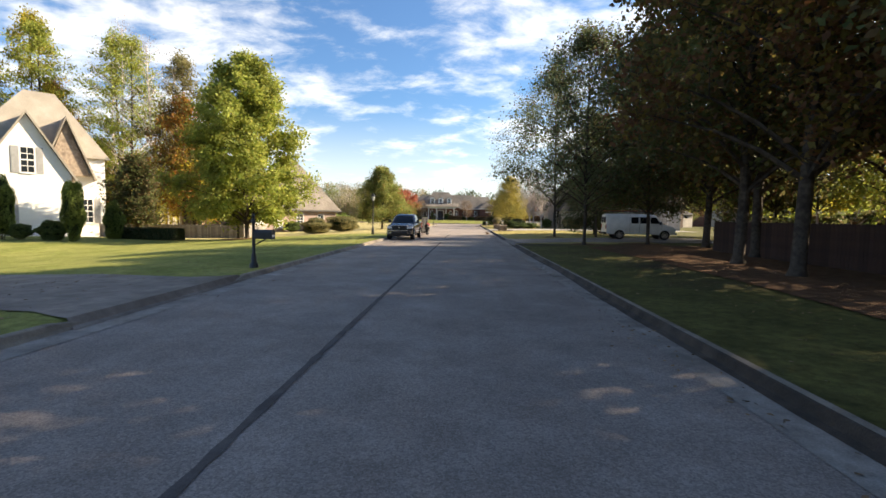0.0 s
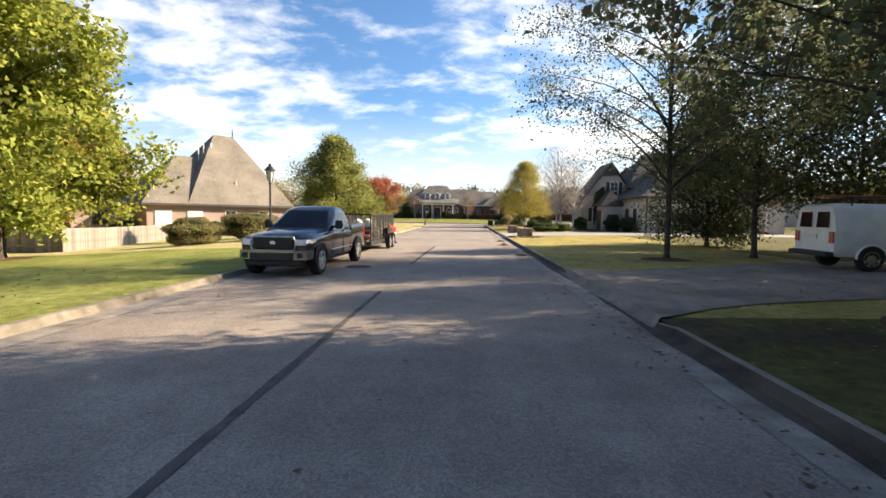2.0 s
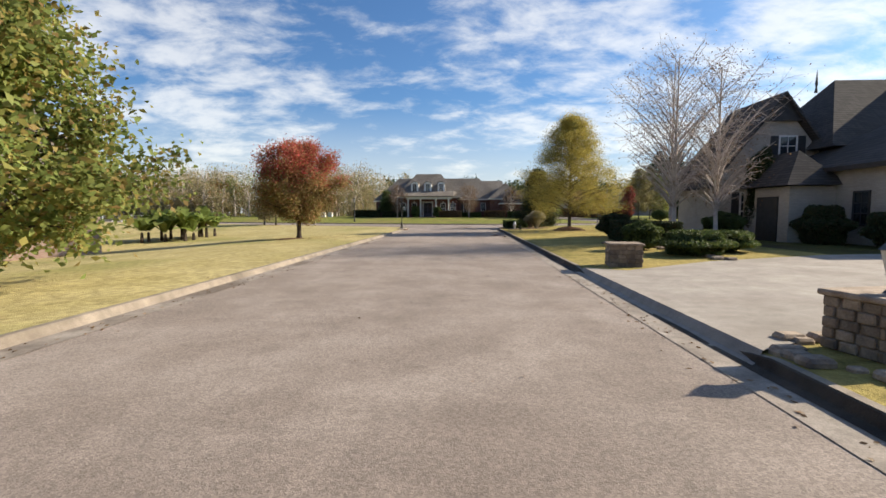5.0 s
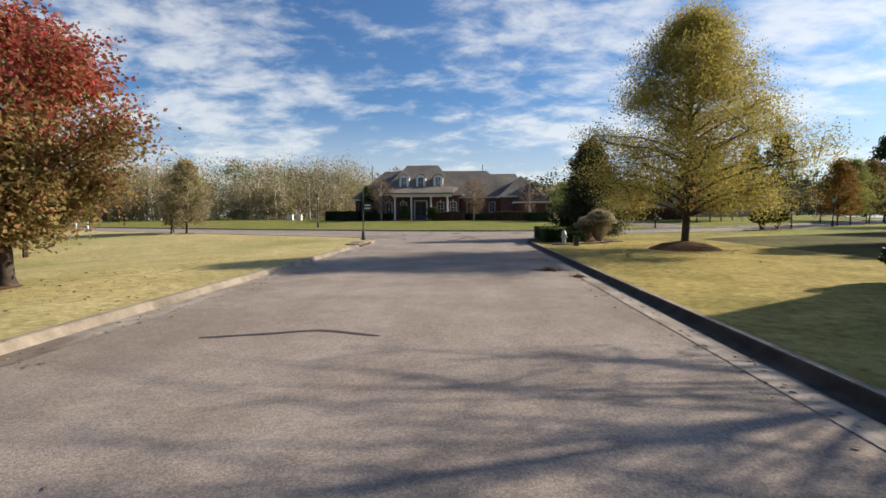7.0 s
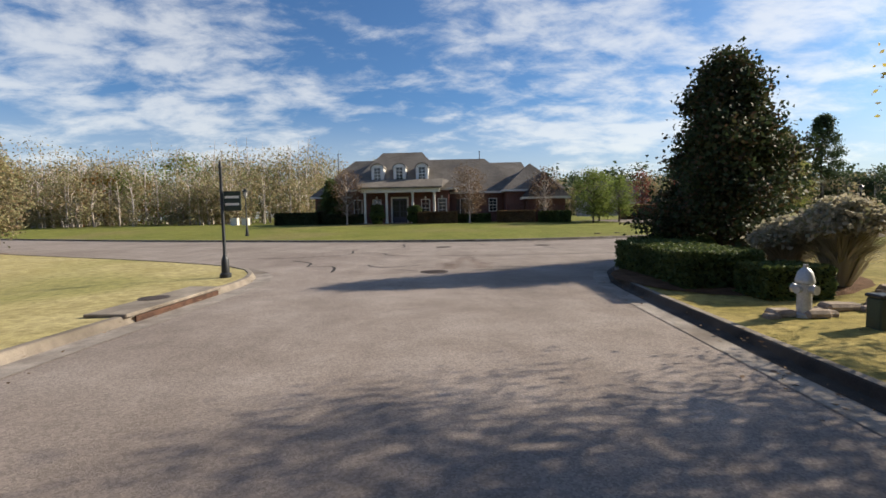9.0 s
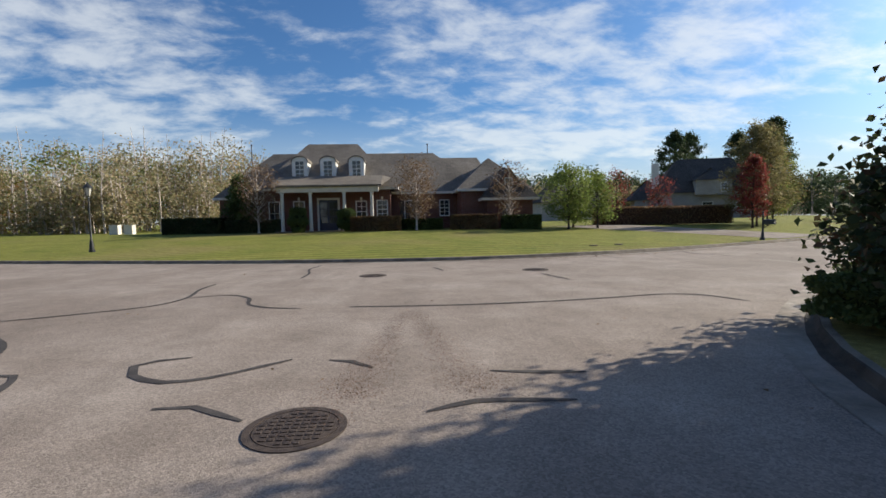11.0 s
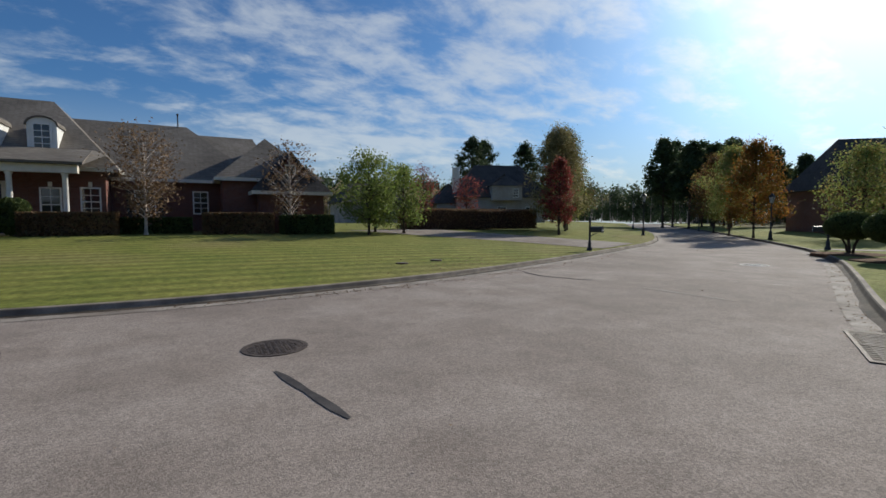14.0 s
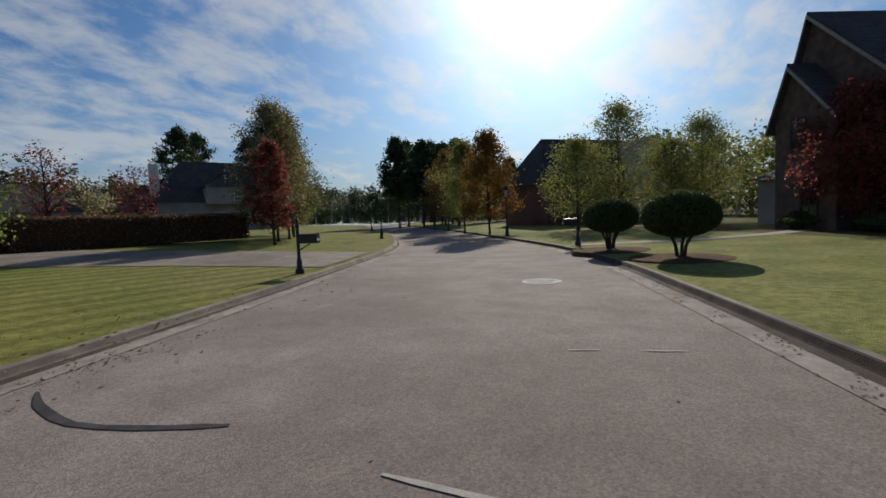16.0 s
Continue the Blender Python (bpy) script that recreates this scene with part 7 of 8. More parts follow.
def stone_block(x, y, lantern, rz=0):
    """A dry stone pillar with or without a lantern, on a scatter of stones."""
    root = thing("stone_pillar", "low stacked stone pillar" + (" topped by a lantern" if lantern else "") + " beside the drive", "pillar", x, y, ground_z(x, y), rz, "stone pillars")
    rng = random.Random(int(x * 100))
    for c in range(5):
        for k in range(4):
            a0 = -0.48 + k * 0.24 + (0.05 if c % 2 else 0)
            j = 0.02 * rng.random()
            Shape().soft(a0 + 0.005, -0.46 - j, c * 0.13, min(a0 + 0.235, 0.5), -0.2, c * 0.13 + 0.124, 0.015).make("stone", STONE, root)
            Shape().soft(-0.47 - j, a0 + 0.03, c * 0.13, -0.2, min(a0 + 0.23, 0.46), c * 0.13 + 0.124, 0.015).make("stone", STONE, root)
    Shape().soft(-0.44, -0.44, -0.1, 0.46, 0.46, 0.62, 0.02).make("core", STONE, root)
    Shape().soft(-0.52, -0.52, 0.645, 0.52, 0.52, 0.72, 0.02).make("cap", STONE, root)
    if lantern:
        b = Shape().turned(0, 0, [(0.13, 0.72), (0.10, 0.76), (0.05, 0.8), (0.06, 0.9), (0.13, 0.93)], 10).make("lantern_base", IRON, root)
        Shape().turned(0, 0, [(0.11, 0.93), (0.17, 1.2), (0.17, 1.22)], 6).make("lantern", LAMP_GLASS, root)
        Shape().turned(0, 0, [(0.2, 1.22), (0.1, 1.34), (0.04, 1.38), (0.01, 1.46)], 8).make("lantern_cap", IRON, root)


stone_block(4.95, 61.2, True, 12)
stone_block(4.9, 70.4, False, -8)
rocks = thing("edging_stones", "loose field stones edging the bed by the drive", "stones", kind="stuff")
rs = Shape(); rng = random.Random(5)
for k in range(70):
    if k < 34:
        a = k / 34 * 6.28; x, y = 5.0 + 1.15 * math.cos(a) + rng.uniform(-.15, .15), 61.0 + 0.9 * math.sin(a) + rng.uniform(-.15, .15)
    elif k < 54:
        t = (k - 34) / 20; x, y = 4.3 + 4.2 * t, 101.9 + 1.0 * t + rng.uniform(-.2, .2) + (1.0 if t > 0.7 else 0)
    else:
        t = (k - 54) / 16; x, y = 8.6 + rng.uniform(-.3, .3), 71.5 + 6 * t
    z = ground_z(x, y); r = rng.uniform(0.08, 0.2)
    rs.soft(x - r, y - r * 0.8, z - 0.03, x + r, y + r * 0.8, z + r * 0.6, r * 0.25)
rs.make("stones", STONE, rocks)


def kerb_inlet(x, y0, y1):
    """A storm inlet in the kerb: a rusty panel, dark for the opening's shade, under a concrete top slab."""
    root = thing("kerb_inlet", "concrete kerb storm inlet with a dark rusty panel", "storm inlet", x, (y0 + y1) / 2, 0.0)
    w = (y1 - y0) / 2
    Shape().soft(-0.75, -w - 0.2, 0.115, 0.03, w + 0.2, 0.19, 0.015).make("top_slab", CONCRETE, root)
    Shape().box(0.03, -w, 0.01, 0.06, w, 0.114).make("throat", surface("rusty_throat_shade", (0.05, 0.025, 0.016), (0.11, 0.055, 0.035), scale=5, rough=0.95), root, "rusty panel coloured dark for the shaded opening")
    Shape().turned(-0.55, 0.0, [(0.3, 0.19), (0.3, 0.2), (0.02, 0.2)], 18).make("access_lid", IRON_LID, root)


kerb_inlet(-6.22, 102.6, 105.4)
for x, y in ((9.6, 129.4), (11.2, 129.9)):
    lid = thing("meter_lid", "dark round water meter lid in the lawn", "lid", x, y, ground_z(x, y))
    Shape().turned(0, 0, [(0.22, -0.03), (0.22, 0.03), (0.2, 0.04), (0.02, 0.04)], 16).make("cover", IRON_LID, lid)
path = [((32.0, 127.0), (33.2, 126.3)), ((33.6, 122.0), (34.8, 122.2)), ((37.0, 118.4), (37.8, 119.2)), ((42.0, 116.0), (42.6, 116.9))]
driveway(path, "narrow concrete garden path across the lawn")

# ---- vehicles ----
def paint(name, a, rough=0.25, coat=0.8):
    return surface(name, a, tuple(min(1, v * 1.15 + 0.002) for v in a), scale=2, fine=40, rough=rough, bump=0.0, spec=0.5, coat=coat)


NAVY_PAINT = paint("dark_blue_paint", (0.006, 0.0075, 0.014), 0.22, 0.45)
VAN_WHITE = paint("van_white_paint", (0.62, 0.60, 0.56), 0.35, 0.4)
DARK_GLASS = glass("tinted_glass", (0.008, 0.009, 0.011), 0.04)
DARK_GLASS.node_tree.nodes["Principled BSDF"].inputs["Specular IOR Level"].default_value = 0.3
LAMP_CLEAR = surface("headlamp", (0.74, 0.74, 0.74), (0.84, 0.84, 0.84), rough=0.2, bump=0.0, spec=0.5)
LAMP_RED = surface("tail_lamp", (0.30, 0.012, 0.012), (0.36, 0.018, 0.016), rough=0.2, bump=0.0, spec=0.7)
PLASTIC = surface("black_plastic", (0.015, 0.015, 0.016), (0.024, 0.024, 0.025), rough=0.6, bump=0.1)


ALLOY = surface("alloy_wheel", (0.55, 0.55, 0.55), (0.64, 0.64, 0.64), scale=8, fine=80, rough=0.4, metal=0.35, bump=0.02)


def loft(sections, closed=True):
    """A skin over rings of equal point counts, capped."""
    n = len(sections[0])
    sh = Shape()
    sh.add([p for s in sections for p in s], [(i * n + k, i * n + (k + 1) % n, (i + 1) * n + (k + 1) % n, (i + 1) * n + k) for i in range(len(sections) - 1) for k in range(n)]
           + [tuple(reversed(range(n))), tuple(range((len(sections) - 1) * n, len(sections) * n))])
    return sh


def ring(y, hw, z0, z1, r=0.12, tumble=0.0):
    """A rounded cross-section of a body at y: half width, bottom and top."""
    hz = z0 + (z1 - z0) * 0.55
    return [(-hw + r * 0.6, y, z0), (hw - r * 0.6, y, z0), (hw - 0.02, y, z0 + r * 0.6), (hw, y, hz), (hw - tumble, y, z1 - r), (hw - tumble - r * 0.35, y, z1 - r * 0.3), (hw - tumble - r, y, z1),
            (-hw + tumble + r, y, z1), (-hw + tumble + r * 0.35, y, z1 - r * 0.3), (-hw + tumble, y, z1 - r), (-hw, y, hz), (-hw + 0.02, y, z0 + r * 0.6)]


def plan(z, y0, y1, hw, r=0.15):
    """A rounded plan outline at height z."""
    return [(-hw + r, y0, z), (hw - r, y0, z), (hw - r * 0.25, y0 + r * 0.35, z), (hw, y0 + r * 1.3, z), (hw, y1 - r, z), (hw - r, y1, z), (-hw + r, y1, z), (-hw, y1 - r, z), (-hw, y0 + r * 1.3, z), (-hw + r * 0.25, y0 + r * 0.35, z)]


def road_wheel(root, x, y, r, w, rim_mat, spokes=6, side=1):
    """Tyre and rim on a level axle; side: the way its face looks."""
    t = Shape(); t.wheel(x, y, r, "x", [(r * 0.60, -w / 2 + 0.07), (r * 0.62, -w / 2), (r * 0.93, -w / 2), (r, -w / 2 + 0.04), (r, w / 2 - 0.04), (r * 0.93, w / 2), (r * 0.62, w / 2), (r * 0.60, w / 2 - 0.07)], 28, cap=False)
    wh = t.make("wheel", RUBBER, root, smooth=True)
    f = side * (w / 2)
    m = Shape(); m.wheel(x, y, r, "x", [(r * 0.64, f - side * 0.005), (r * 0.64, f + side * 0.010), (r * 0.58, f + side * 0.010), (r * 0.55, f - side * 0.09)], 28, cap=False)
    m.make("rim", rim_mat, wh, smooth=True)
    d = Shape(); d.wheel(x, y, r, "x", [(r * 0.6, f - side * 0.10), (r * 0.6, f - side * 0.09)], 24); d.make("brake", PLASTIC, wh)
    s = Shape()
    for k in range(spokes):
        a = 2 * math.pi * k / spokes + 0.3
        ca, sa = math.cos(a), math.sin(a)
        for q0, q1, w0, w1, o0, o1 in ((0.10, 0.60, 0.045, 0.03, 0.0, -0.01),):
            v = [(x + f + side * (o - dd), y + ca * r * q - sa * ww, r + sa * r * q + ca * ww) for q, o, ww2 in ((q0, o0, w0), (q1, o1, w1)) for dd in (0.0, 0.035) for ww in (-ww2, ww2)]
            s.add(v, [(0, 1, 5, 4), (2, 6, 7, 3), (0, 4, 6, 2), (1, 3, 7, 5), (0, 2, 3, 1), (4, 5, 7, 6)])
    s.wheel(x, y, r, "x", [(0.075, f - side * 0.04), (0.07, f + side * 0.008), (0.03, f + side * 0.014)], 14)
    s.make("spokes", rim_mat, wh)
    return wh


def arch(root, x, y, r, side, mat=None):
    """A black half disc on the body for the shade in the wheel well, with a lip."""
    n = 18
    pts = [(y + math.cos(math.pi * k / n) * r * 1.17, r + math.sin(math.pi * k / n) * r * 1.17) for k in range(n + 1)]
    o = Shape(); lo, hi = sorted((x, x + side * 0.006)); o.slab(pts, "x", lo, hi)
    a = o.make("wheel_opening", PLASTIC, root)
    Shape().tube([(x + side * 0.006, u, w) for u, w in pts], [0.03] * (n + 1), 6).make("arch_lip", mat or NAVY_PAINT, a)


def pickup(x, y, rz):
    T = thing("pickup_truck", "dark blue four-door pickup truck parked at the kerb", "truck", x, y, 0.0, rz)
    T.scale = (1.04, 1.09, 1.065)
    P = NAVY_PAINT
    loft([ring(0.16, 0.90, 0.60, 0.98, 0.14), ring(0.28, 0.97, 0.50, 1.06, 0.16), ring(0.6, 1.0, 0.45, 1.12, 0.16), ring(1.2, 1.01, 0.45, 1.16, 0.14), ring(1.85, 1.01, 0.42, 1.19, 0.10), ring(3.98, 1.01, 0.42, 1.21, 0.10)]).make("body", P, T, smooth=True)
    loft([ring(4.02, 1.0, 0.48, 1.32, 0.07), ring(5.0, 1.0, 0.48, 1.33, 0.07), ring(5.72, 0.99, 0.55, 1.34, 0.07)]).make("bed", P, T, smooth=True)
    Shape().box(-0.86, 4.12, 1.29, 0.86, 5.6, 1.36).make("bed_cover", PLASTIC, T)
    hood = Shape(); hood.add([(sx * w, yy, zz) for yy, w, zz in ((0.12, 0.72, 0.95), (0.22, 0.76, 1.05), (0.5, 0.84, 1.14), (1.1, 0.88, 1.20), (1.8, 0.90, 1.24)) for sx in (-1, -0.8, -0.35, 0, 0.35, 0.8, 1)],
                             [(r * 7 + c, r * 7 + c + 1, (r + 1) * 7 + c + 1, (r + 1) * 7 + c) for r in range(4) for c in range(6)])
    hood.v = [(vx, vy, vz + 0.035 * (1 - (abs(vx) / 0.86) ** 2) - (0.13 if k % 7 in (0, 6) else 0.0)) for k, (vx, vy, vz) in enumerate(hood.v)]
    hood.make("hood", P, T, smooth=True)
    cab = [plan(1.17, 1.72, 4.02, 0.98, 0.16), plan(1.35, 1.98, 4.01, 0.955, 0.16), plan(1.78, 2.62, 3.9, 0.80, 0.2), plan(1.89, 2.86, 3.78, 0.73, 0.26), plan(1.93, 3.1, 3.55, 0.55, 0.3)]
    loft(cab).make("cab", P, T, smooth=True)
    # glass: windscreen, sides, back
    Shape().add([(-0.84, 1.87, 1.28), (0.84, 1.87, 1.28), (0.64, 2.60, 1.79), (-0.64, 2.60, 1.79)], [(0, 1, 2, 3)]).make("windscreen", DARK_GLASS, T)
    for s in (-1, 1):
        for a in ([(2.25, 1.28), (2.98, 1.28), (2.98, 1.74), (2.72, 1.74)], [(3.08, 1.28), (3.72, 1.28), (3.62, 1.74), (3.08, 1.74)]):
            v = [(s * (0.972 - (z - 1.28) * 0.345 + 0.006), yy, z) for yy, z in a]
            Shape().add(v, [(0, 1, 2, 3)]).make("side_window", DARK_GLASS, T)
        mr = Shape().soft(min(s * 1.02, s * 1.24), 2.12, 1.24, max(s * 1.02, s * 1.24), 2.26, 1.5, 0.04).make("mirror", PLASTIC, T)
        Shape().soft(min(s * 0.94, s * 1.03), 2.14, 1.28, max(s * 0.94, s * 1.03), 2.22, 1.34, 0.02).make("mirror_arm", PLASTIC, mr)
        for yy in (2.98, 3.72):
            Shape().soft(min(s * 1.005, s * 1.04), yy - 0.2, 1.08, max(s * 1.005, s * 1.04), yy - 0.05, 1.12, 0.01).make("door_handle", P, T)
        for y0, y1 in ((2.0, 3.02), (3.06, 3.9)):
            for k in (y0, y1):
                Shape().box(min(s * 1.0, s * 1.013), k - 0.006, 0.5, max(s * 1.0, s * 1.013), k + 0.006, 1.2).make("door_seam", PLASTIC, T)
        Shape().soft(min(s * 1.0, s * 1.03), 1.85, 0.62, max(s * 1.0, s * 1.03), 3.95, 0.66, 0.008).make("side_trim", CHROME, T)
        face = [(0.60, 0.105, 0.85, 1.0), (0.88, 0.16, 0.86, 1.0), (0.975, 0.30, 0.89, 1.0), (1.015, 0.52, 0.94, 0.99)]
        hl = loft([[(s * u, v, z0), (s * u, v, z1), (s * (u - 0.1), v + 0.16, z1), (s * (u - 0.1), v + 0.16, z0)] for u, v, z0, z1 in face])
        hl.make("headlight", LAMP_CLEAR, T)
        Shape().soft(min(s * 0.86, s * 1.005), 5.60, 0.85, max(s * 0.86, s * 1.005), 5.75, 1.25, 0.02).make("tail_light", LAMP_RED, T)
        fg = Shape(); fg.wheel(s * 0.76, 0.035, 0.59, "y", [(0.075, -0.03), (0.075, 0.03)], 14); fg.make("fog_light", PLASTIC, T)
        for yy in (0.95, 4.78):
            arch(T, s * 1.012, yy, 0.41, s)
            road_wheel(T, s * 0.90, yy, 0.405, 0.27, ALLOY, 5, s)
    g = Shape().soft(-0.56, 0.08, 0.74, 0.56, 0.22, 1.06, 0.05).make("grille", PLASTIC, T)
    fr = Shape()
    loop = [(-0.58, 0.72), (0.58, 0.72), (0.62, 0.9), (0.58, 1.08), (-0.58, 1.08), (-0.62, 0.9), (-0.58, 0.72)]
    fr.tube([(u, 0.09, w) for u, w in loop], [0.019] * 7, 6); fr.make("grille_surround", ALLOY, g)
    em = Shape(); em.wheel(0, 0.07, 0.92, "y", [(0.06, -0.01), (0.06, 0.01)], 16); em.v = [(vx * 1.3, vy, 0.92 + (vz - 0.92) * 0.75) for vx, vy, vz in em.v]; em.make("badge", CHROME, g, "plain oval chrome badge")
    bars = Shape()
    for k in range(7):
        bars.box(-0.54, 0.065, 0.77 + k * 0.042, 0.54, 0.08, 0.785 + k * 0.042)
    bars.make("grille_mesh", PLASTIC, g)
    bp = loft([[(-0.99, 0.42, z), (-0.93, 0.10, z), (-0.6, 0.0, z), (0.6, 0.0, z), (0.93, 0.10, z), (0.99, 0.42, z), (0.9, 0.5, z), (-0.9, 0.5, z)] for z in (0.48, 0.72)])
    bp.make("front_bumper", surface("chrome_bumper", (0.24, 0.24, 0.26), (0.32, 0.32, 0.33), rough=0.18, metal=0.95, bump=0.03), T)
    Shape().soft(-0.8, 0.08, 0.30, 0.8, 0.4, 0.48, 0.04).make("air_dam", PLASTIC, T)
    Shape().soft(-0.6, -0.02, 0.46, 0.6, 0.06, 0.665, 0.015).make("bumper_intake", PLASTIC, T)
    Shape().soft(-0.96, 5.72, 0.48, 0.96, 5.9, 0.68, 0.03).make("rear_bumper", CHROME, T)
    Shape().soft(-0.84, 5.715, 0.72, 0.84, 5.76, 1.3, 0.02).make("tailgate", P, T)
    hb = Shape(); hb.box(-0.06, 5.85, 0.38, 0.06, 6.05, 0.46); hb.turned(0, 6.02, [(0.03, 0.46), (0.05, 0.5), (0.03, 0.55)], 8); hb.make("hitch", PLASTIC, T)
    Shape().box(-0.8, 0.6, 0.3, 0.8, 5.4, 0.5).make("chassis", PLASTIC, T)
    return T


pickup(-5.08, 36.28, -1.6)


def mesh_panel(sh, a, b, z0, z1, cell=0.085, r=0.0045):
    """Crossed wires between two plan points, from z0 to z1."""
    ax, ay = a; bx, by = b
    ln, h = math.hypot(bx - ax, by - ay), z1 - z0
    pts = lambda u, w: (ax + (bx - ax) * u / ln, ay + (by - ay) * u / ln, z0 + w)
    nx, ny = -(by - ay) / ln * r, (bx - ax) / ln * r
    for d in (1, -1):
        k = -h if d == 1 else 0.0
        while k < (ln if d == 1 else ln + h):
            u0, u1 = (max(k, 0), min(k + h, ln)) if d == 1 else (max(k - h, 0), min(k, ln))
            if u1 - u0 > 0.02:
                w0, w1 = ((u0 - k), (u1 - k)) if d == 1 else ((k - u0), (k - u1))
                p, q = pts(u0, w0), pts(u1, w1)
                sh.add([(p[0] + nx, p[1] + ny, p[2] + r), (p[0] - nx, p[1] - ny, p[2] - r), (q[0] - nx, q[1] - ny, q[2] - r), (q[0] + nx, q[1] + ny, q[2] + r)], [(0, 1, 2, 3)])
            k += cell
    return sh


def trailer(x, y, rz):
    """Caged twin-axle landscaping trailer with its ramp let down; local y runs from the hitch to the rear."""
    T = thing("cage_trailer", "black steel cage trailer with twin axles and a lowered ramp", "trailer", x, y, 0.0, rz)
    hw, y0, y1, deck, top = 1.0, 1.6, 7.45, 0.52, 1.76
    STEEL = surface("black_steel", (0.014, 0.014, 0.014), (0.026, 0.025, 0.024), (0.05, 0.035, 0.025), scale=3, fine=60, rough=0.5, bump=0.1)
    RED = surface("red_plastic", (0.42, 0.02, 0.015), (0.5, 0.035, 0.02), rough=0.4, bump=0.02)
    dk = Shape(); dk.box(-hw, y0, deck - 0.06, hw, y1, deck); d = dk.make("deck", surface("deck_boards", (0.16, 0.13, 0.10), (0.22, 0.18, 0.14), rough=0.9), T)
    fr = Shape()
    for s in (-1, 1):
        fr.box(min(s * (hw - 0.05), s * (hw + 0.04)), y0, deck - 0.14, max(s * (hw - 0.05), s * (hw + 0.04)), y1, deck + 0.03)
    fr.box(-hw, y0 - 0.05, deck - 0.14, hw, y0 + 0.03, deck + 0.03); fr.box(-hw, y1 - 0.04, deck - 0.14, hw, y1 + 0.04, deck + 0.03)
    fr.make("frame", STEEL, T)
    tg = Shape()
    for s in (-1, 1):
        tg.tube([(s * 0.8, y0, deck - 0.08), (s * 0.05, 0.1, deck - 0.08)], [0.05, 0.05], 4)
    tg.box(-0.08, -0.4, deck - 0.14, 0.08, 0.35, deck); tg.tube([(0, 0.5, 0.05), (0, 0.5, deck + 0.3)], [0.03, 0.03], 8)
    tg.make("tongue", STEEL, T)
    for s in (-1, 1):
        n = 8
        for k in range(n + 1):
            yy = y0 + (y1 - y0) * k / n
            Shape().box(s * hw - 0.025, yy - 0.025, deck, s * hw + 0.025, yy + 0.025, top).make("post", STEEL, T)
        Shape().box(s * hw - 0.03, y0, top, s * hw + 0.03, y1, top + 0.06).make("top_rail", STEEL, T)
        Shape().box(s * hw - 0.02, y0, deck + 0.5, s * hw + 0.02, y1, deck + 0.54).make("mid_rail", STEEL, T)
        m = Shape(); mesh_panel(m, (s * hw, y0), (s * hw, y1), deck, top); m.make("mesh_side", STEEL, T)
    m = Shape(); mesh_panel(m, (-hw, y0), (hw, y0), deck, top); m.make("mesh_front", STEEL, T)
    for yy in (y0, y1):
        Shape().box(-hw, yy - 0.03, top, hw, yy + 0.03, top + 0.06).make("top_rail", STEEL, T)
    for k in range(1, 3):
        xx = -hw + 2 * hw * k / 3
        Shape().box(xx - 0.02, y0 - 0.02, deck, xx + 0.02, y0 + 0.02, top).make("post", STEEL, T)
    # rear gate: posts upright, ramp let down
    for s in (-1, 1):
        Shape().box(s * (hw - 0.12) - 0.03, y1 + 0.05, deck - 0.2, s * (hw - 0.12) + 0.03, y1 + 0.11, top).make("gate_post", STEEL, T)
    rp = Shape()
    for s in (-1, 0, 1):
        rp.tube([(s * (hw - 0.05), y1 + 0.05, deck - 0.1), (s * (hw - 0.05), y1 + 1.85, 0.05)], [0.03, 0.03], 4)
    for k in range(12):
        t = k / 11
        rp.tube([(-hw + 0.05, y1 + 0.05 + 1.8 * t, deck - 0.1 - (deck - 0.15) * t), (hw - 0.05, y1 + 0.05 + 1.8 * t, deck - 0.1 - (deck - 0.15) * t)], [0.02, 0.02], 4)
    rp.make("ramp", STEEL, T)
    WHITE_RIM = surface("white_steel_rim", (0.25, 0.245, 0.235), (0.34, 0.33, 0.315), scale=6, rough=0.5, bump=0.05)
    wy = (5.18, 6.1)
    for s in (-1, 1):
        for yy in wy:
            t = Shape(); xx = s * (hw + 0.17); r, w = 0.36, 0.21
            t.wheel(xx, yy, r, "x", [(r * 0.54, -w / 2 + 0.05), (r * 0.56, -w / 2), (r * 0.92, -w / 2), (r, -w / 2 + 0.035), (r, w / 2 - 0.035), (r * 0.92, w / 2), (r * 0.56, w / 2), (r * 0.54, w / 2 - 0.05)], 28)
            wh = t.make("wheel", RUBBER, T, smooth=True)
            f = s * w / 2
            rm = Shape(); rm.wheel(xx, yy, r, "x", [(r * 0.57, f - s * 0.03), (r * 0.57, f + s * 0.010), (r * 0.53, f + s * 0.010), (r * 0.49, f - s * 0.012), (r * 0.30, f - s * 0.004), (r * 0.2, f - s * 0.004), (r * 0.17, f + s * 0.045), (0.01, f + s * 0.05)], 24)
            rm.make("rim", WHITE_RIM, wh, smooth=True)
            # black discs on the closed rim stand for the shade in its holes
            for k in range(10):
                a = 2 * math.pi * k / 10
                hl = Shape()
                hl.wheel(xx, yy + math.cos(a) * r * 0.36, r + math.sin(a) * r * 0.36, "x", sorted([(0.022, f - s * 0.03), (0.022, f - s * 0.003)], key=lambda p: p[1]), 8)
                hl.make("rim_hole", PLASTIC, wh)
        fe = Shape()
        prof = []
        for yy in wy:
            prof += [(yy + math.cos(a) * 0.44 * -1, 0.38 + math.sin(a) * 0.42) for a in [math.pi * (0.12 + 0.76 * k / 8) for k in range(9)]]
        prof = [(wy[0] - 0.48, 0.3)] + [p for p in prof if p[1] > 0.45] + [(wy[1] + 0.48, 0.3)]
        v = [(s * (hw + 0.05), u, w) for u, w in prof] + [(s * (hw + 0.30), u, w) for u, w in prof]
        k = len(prof)
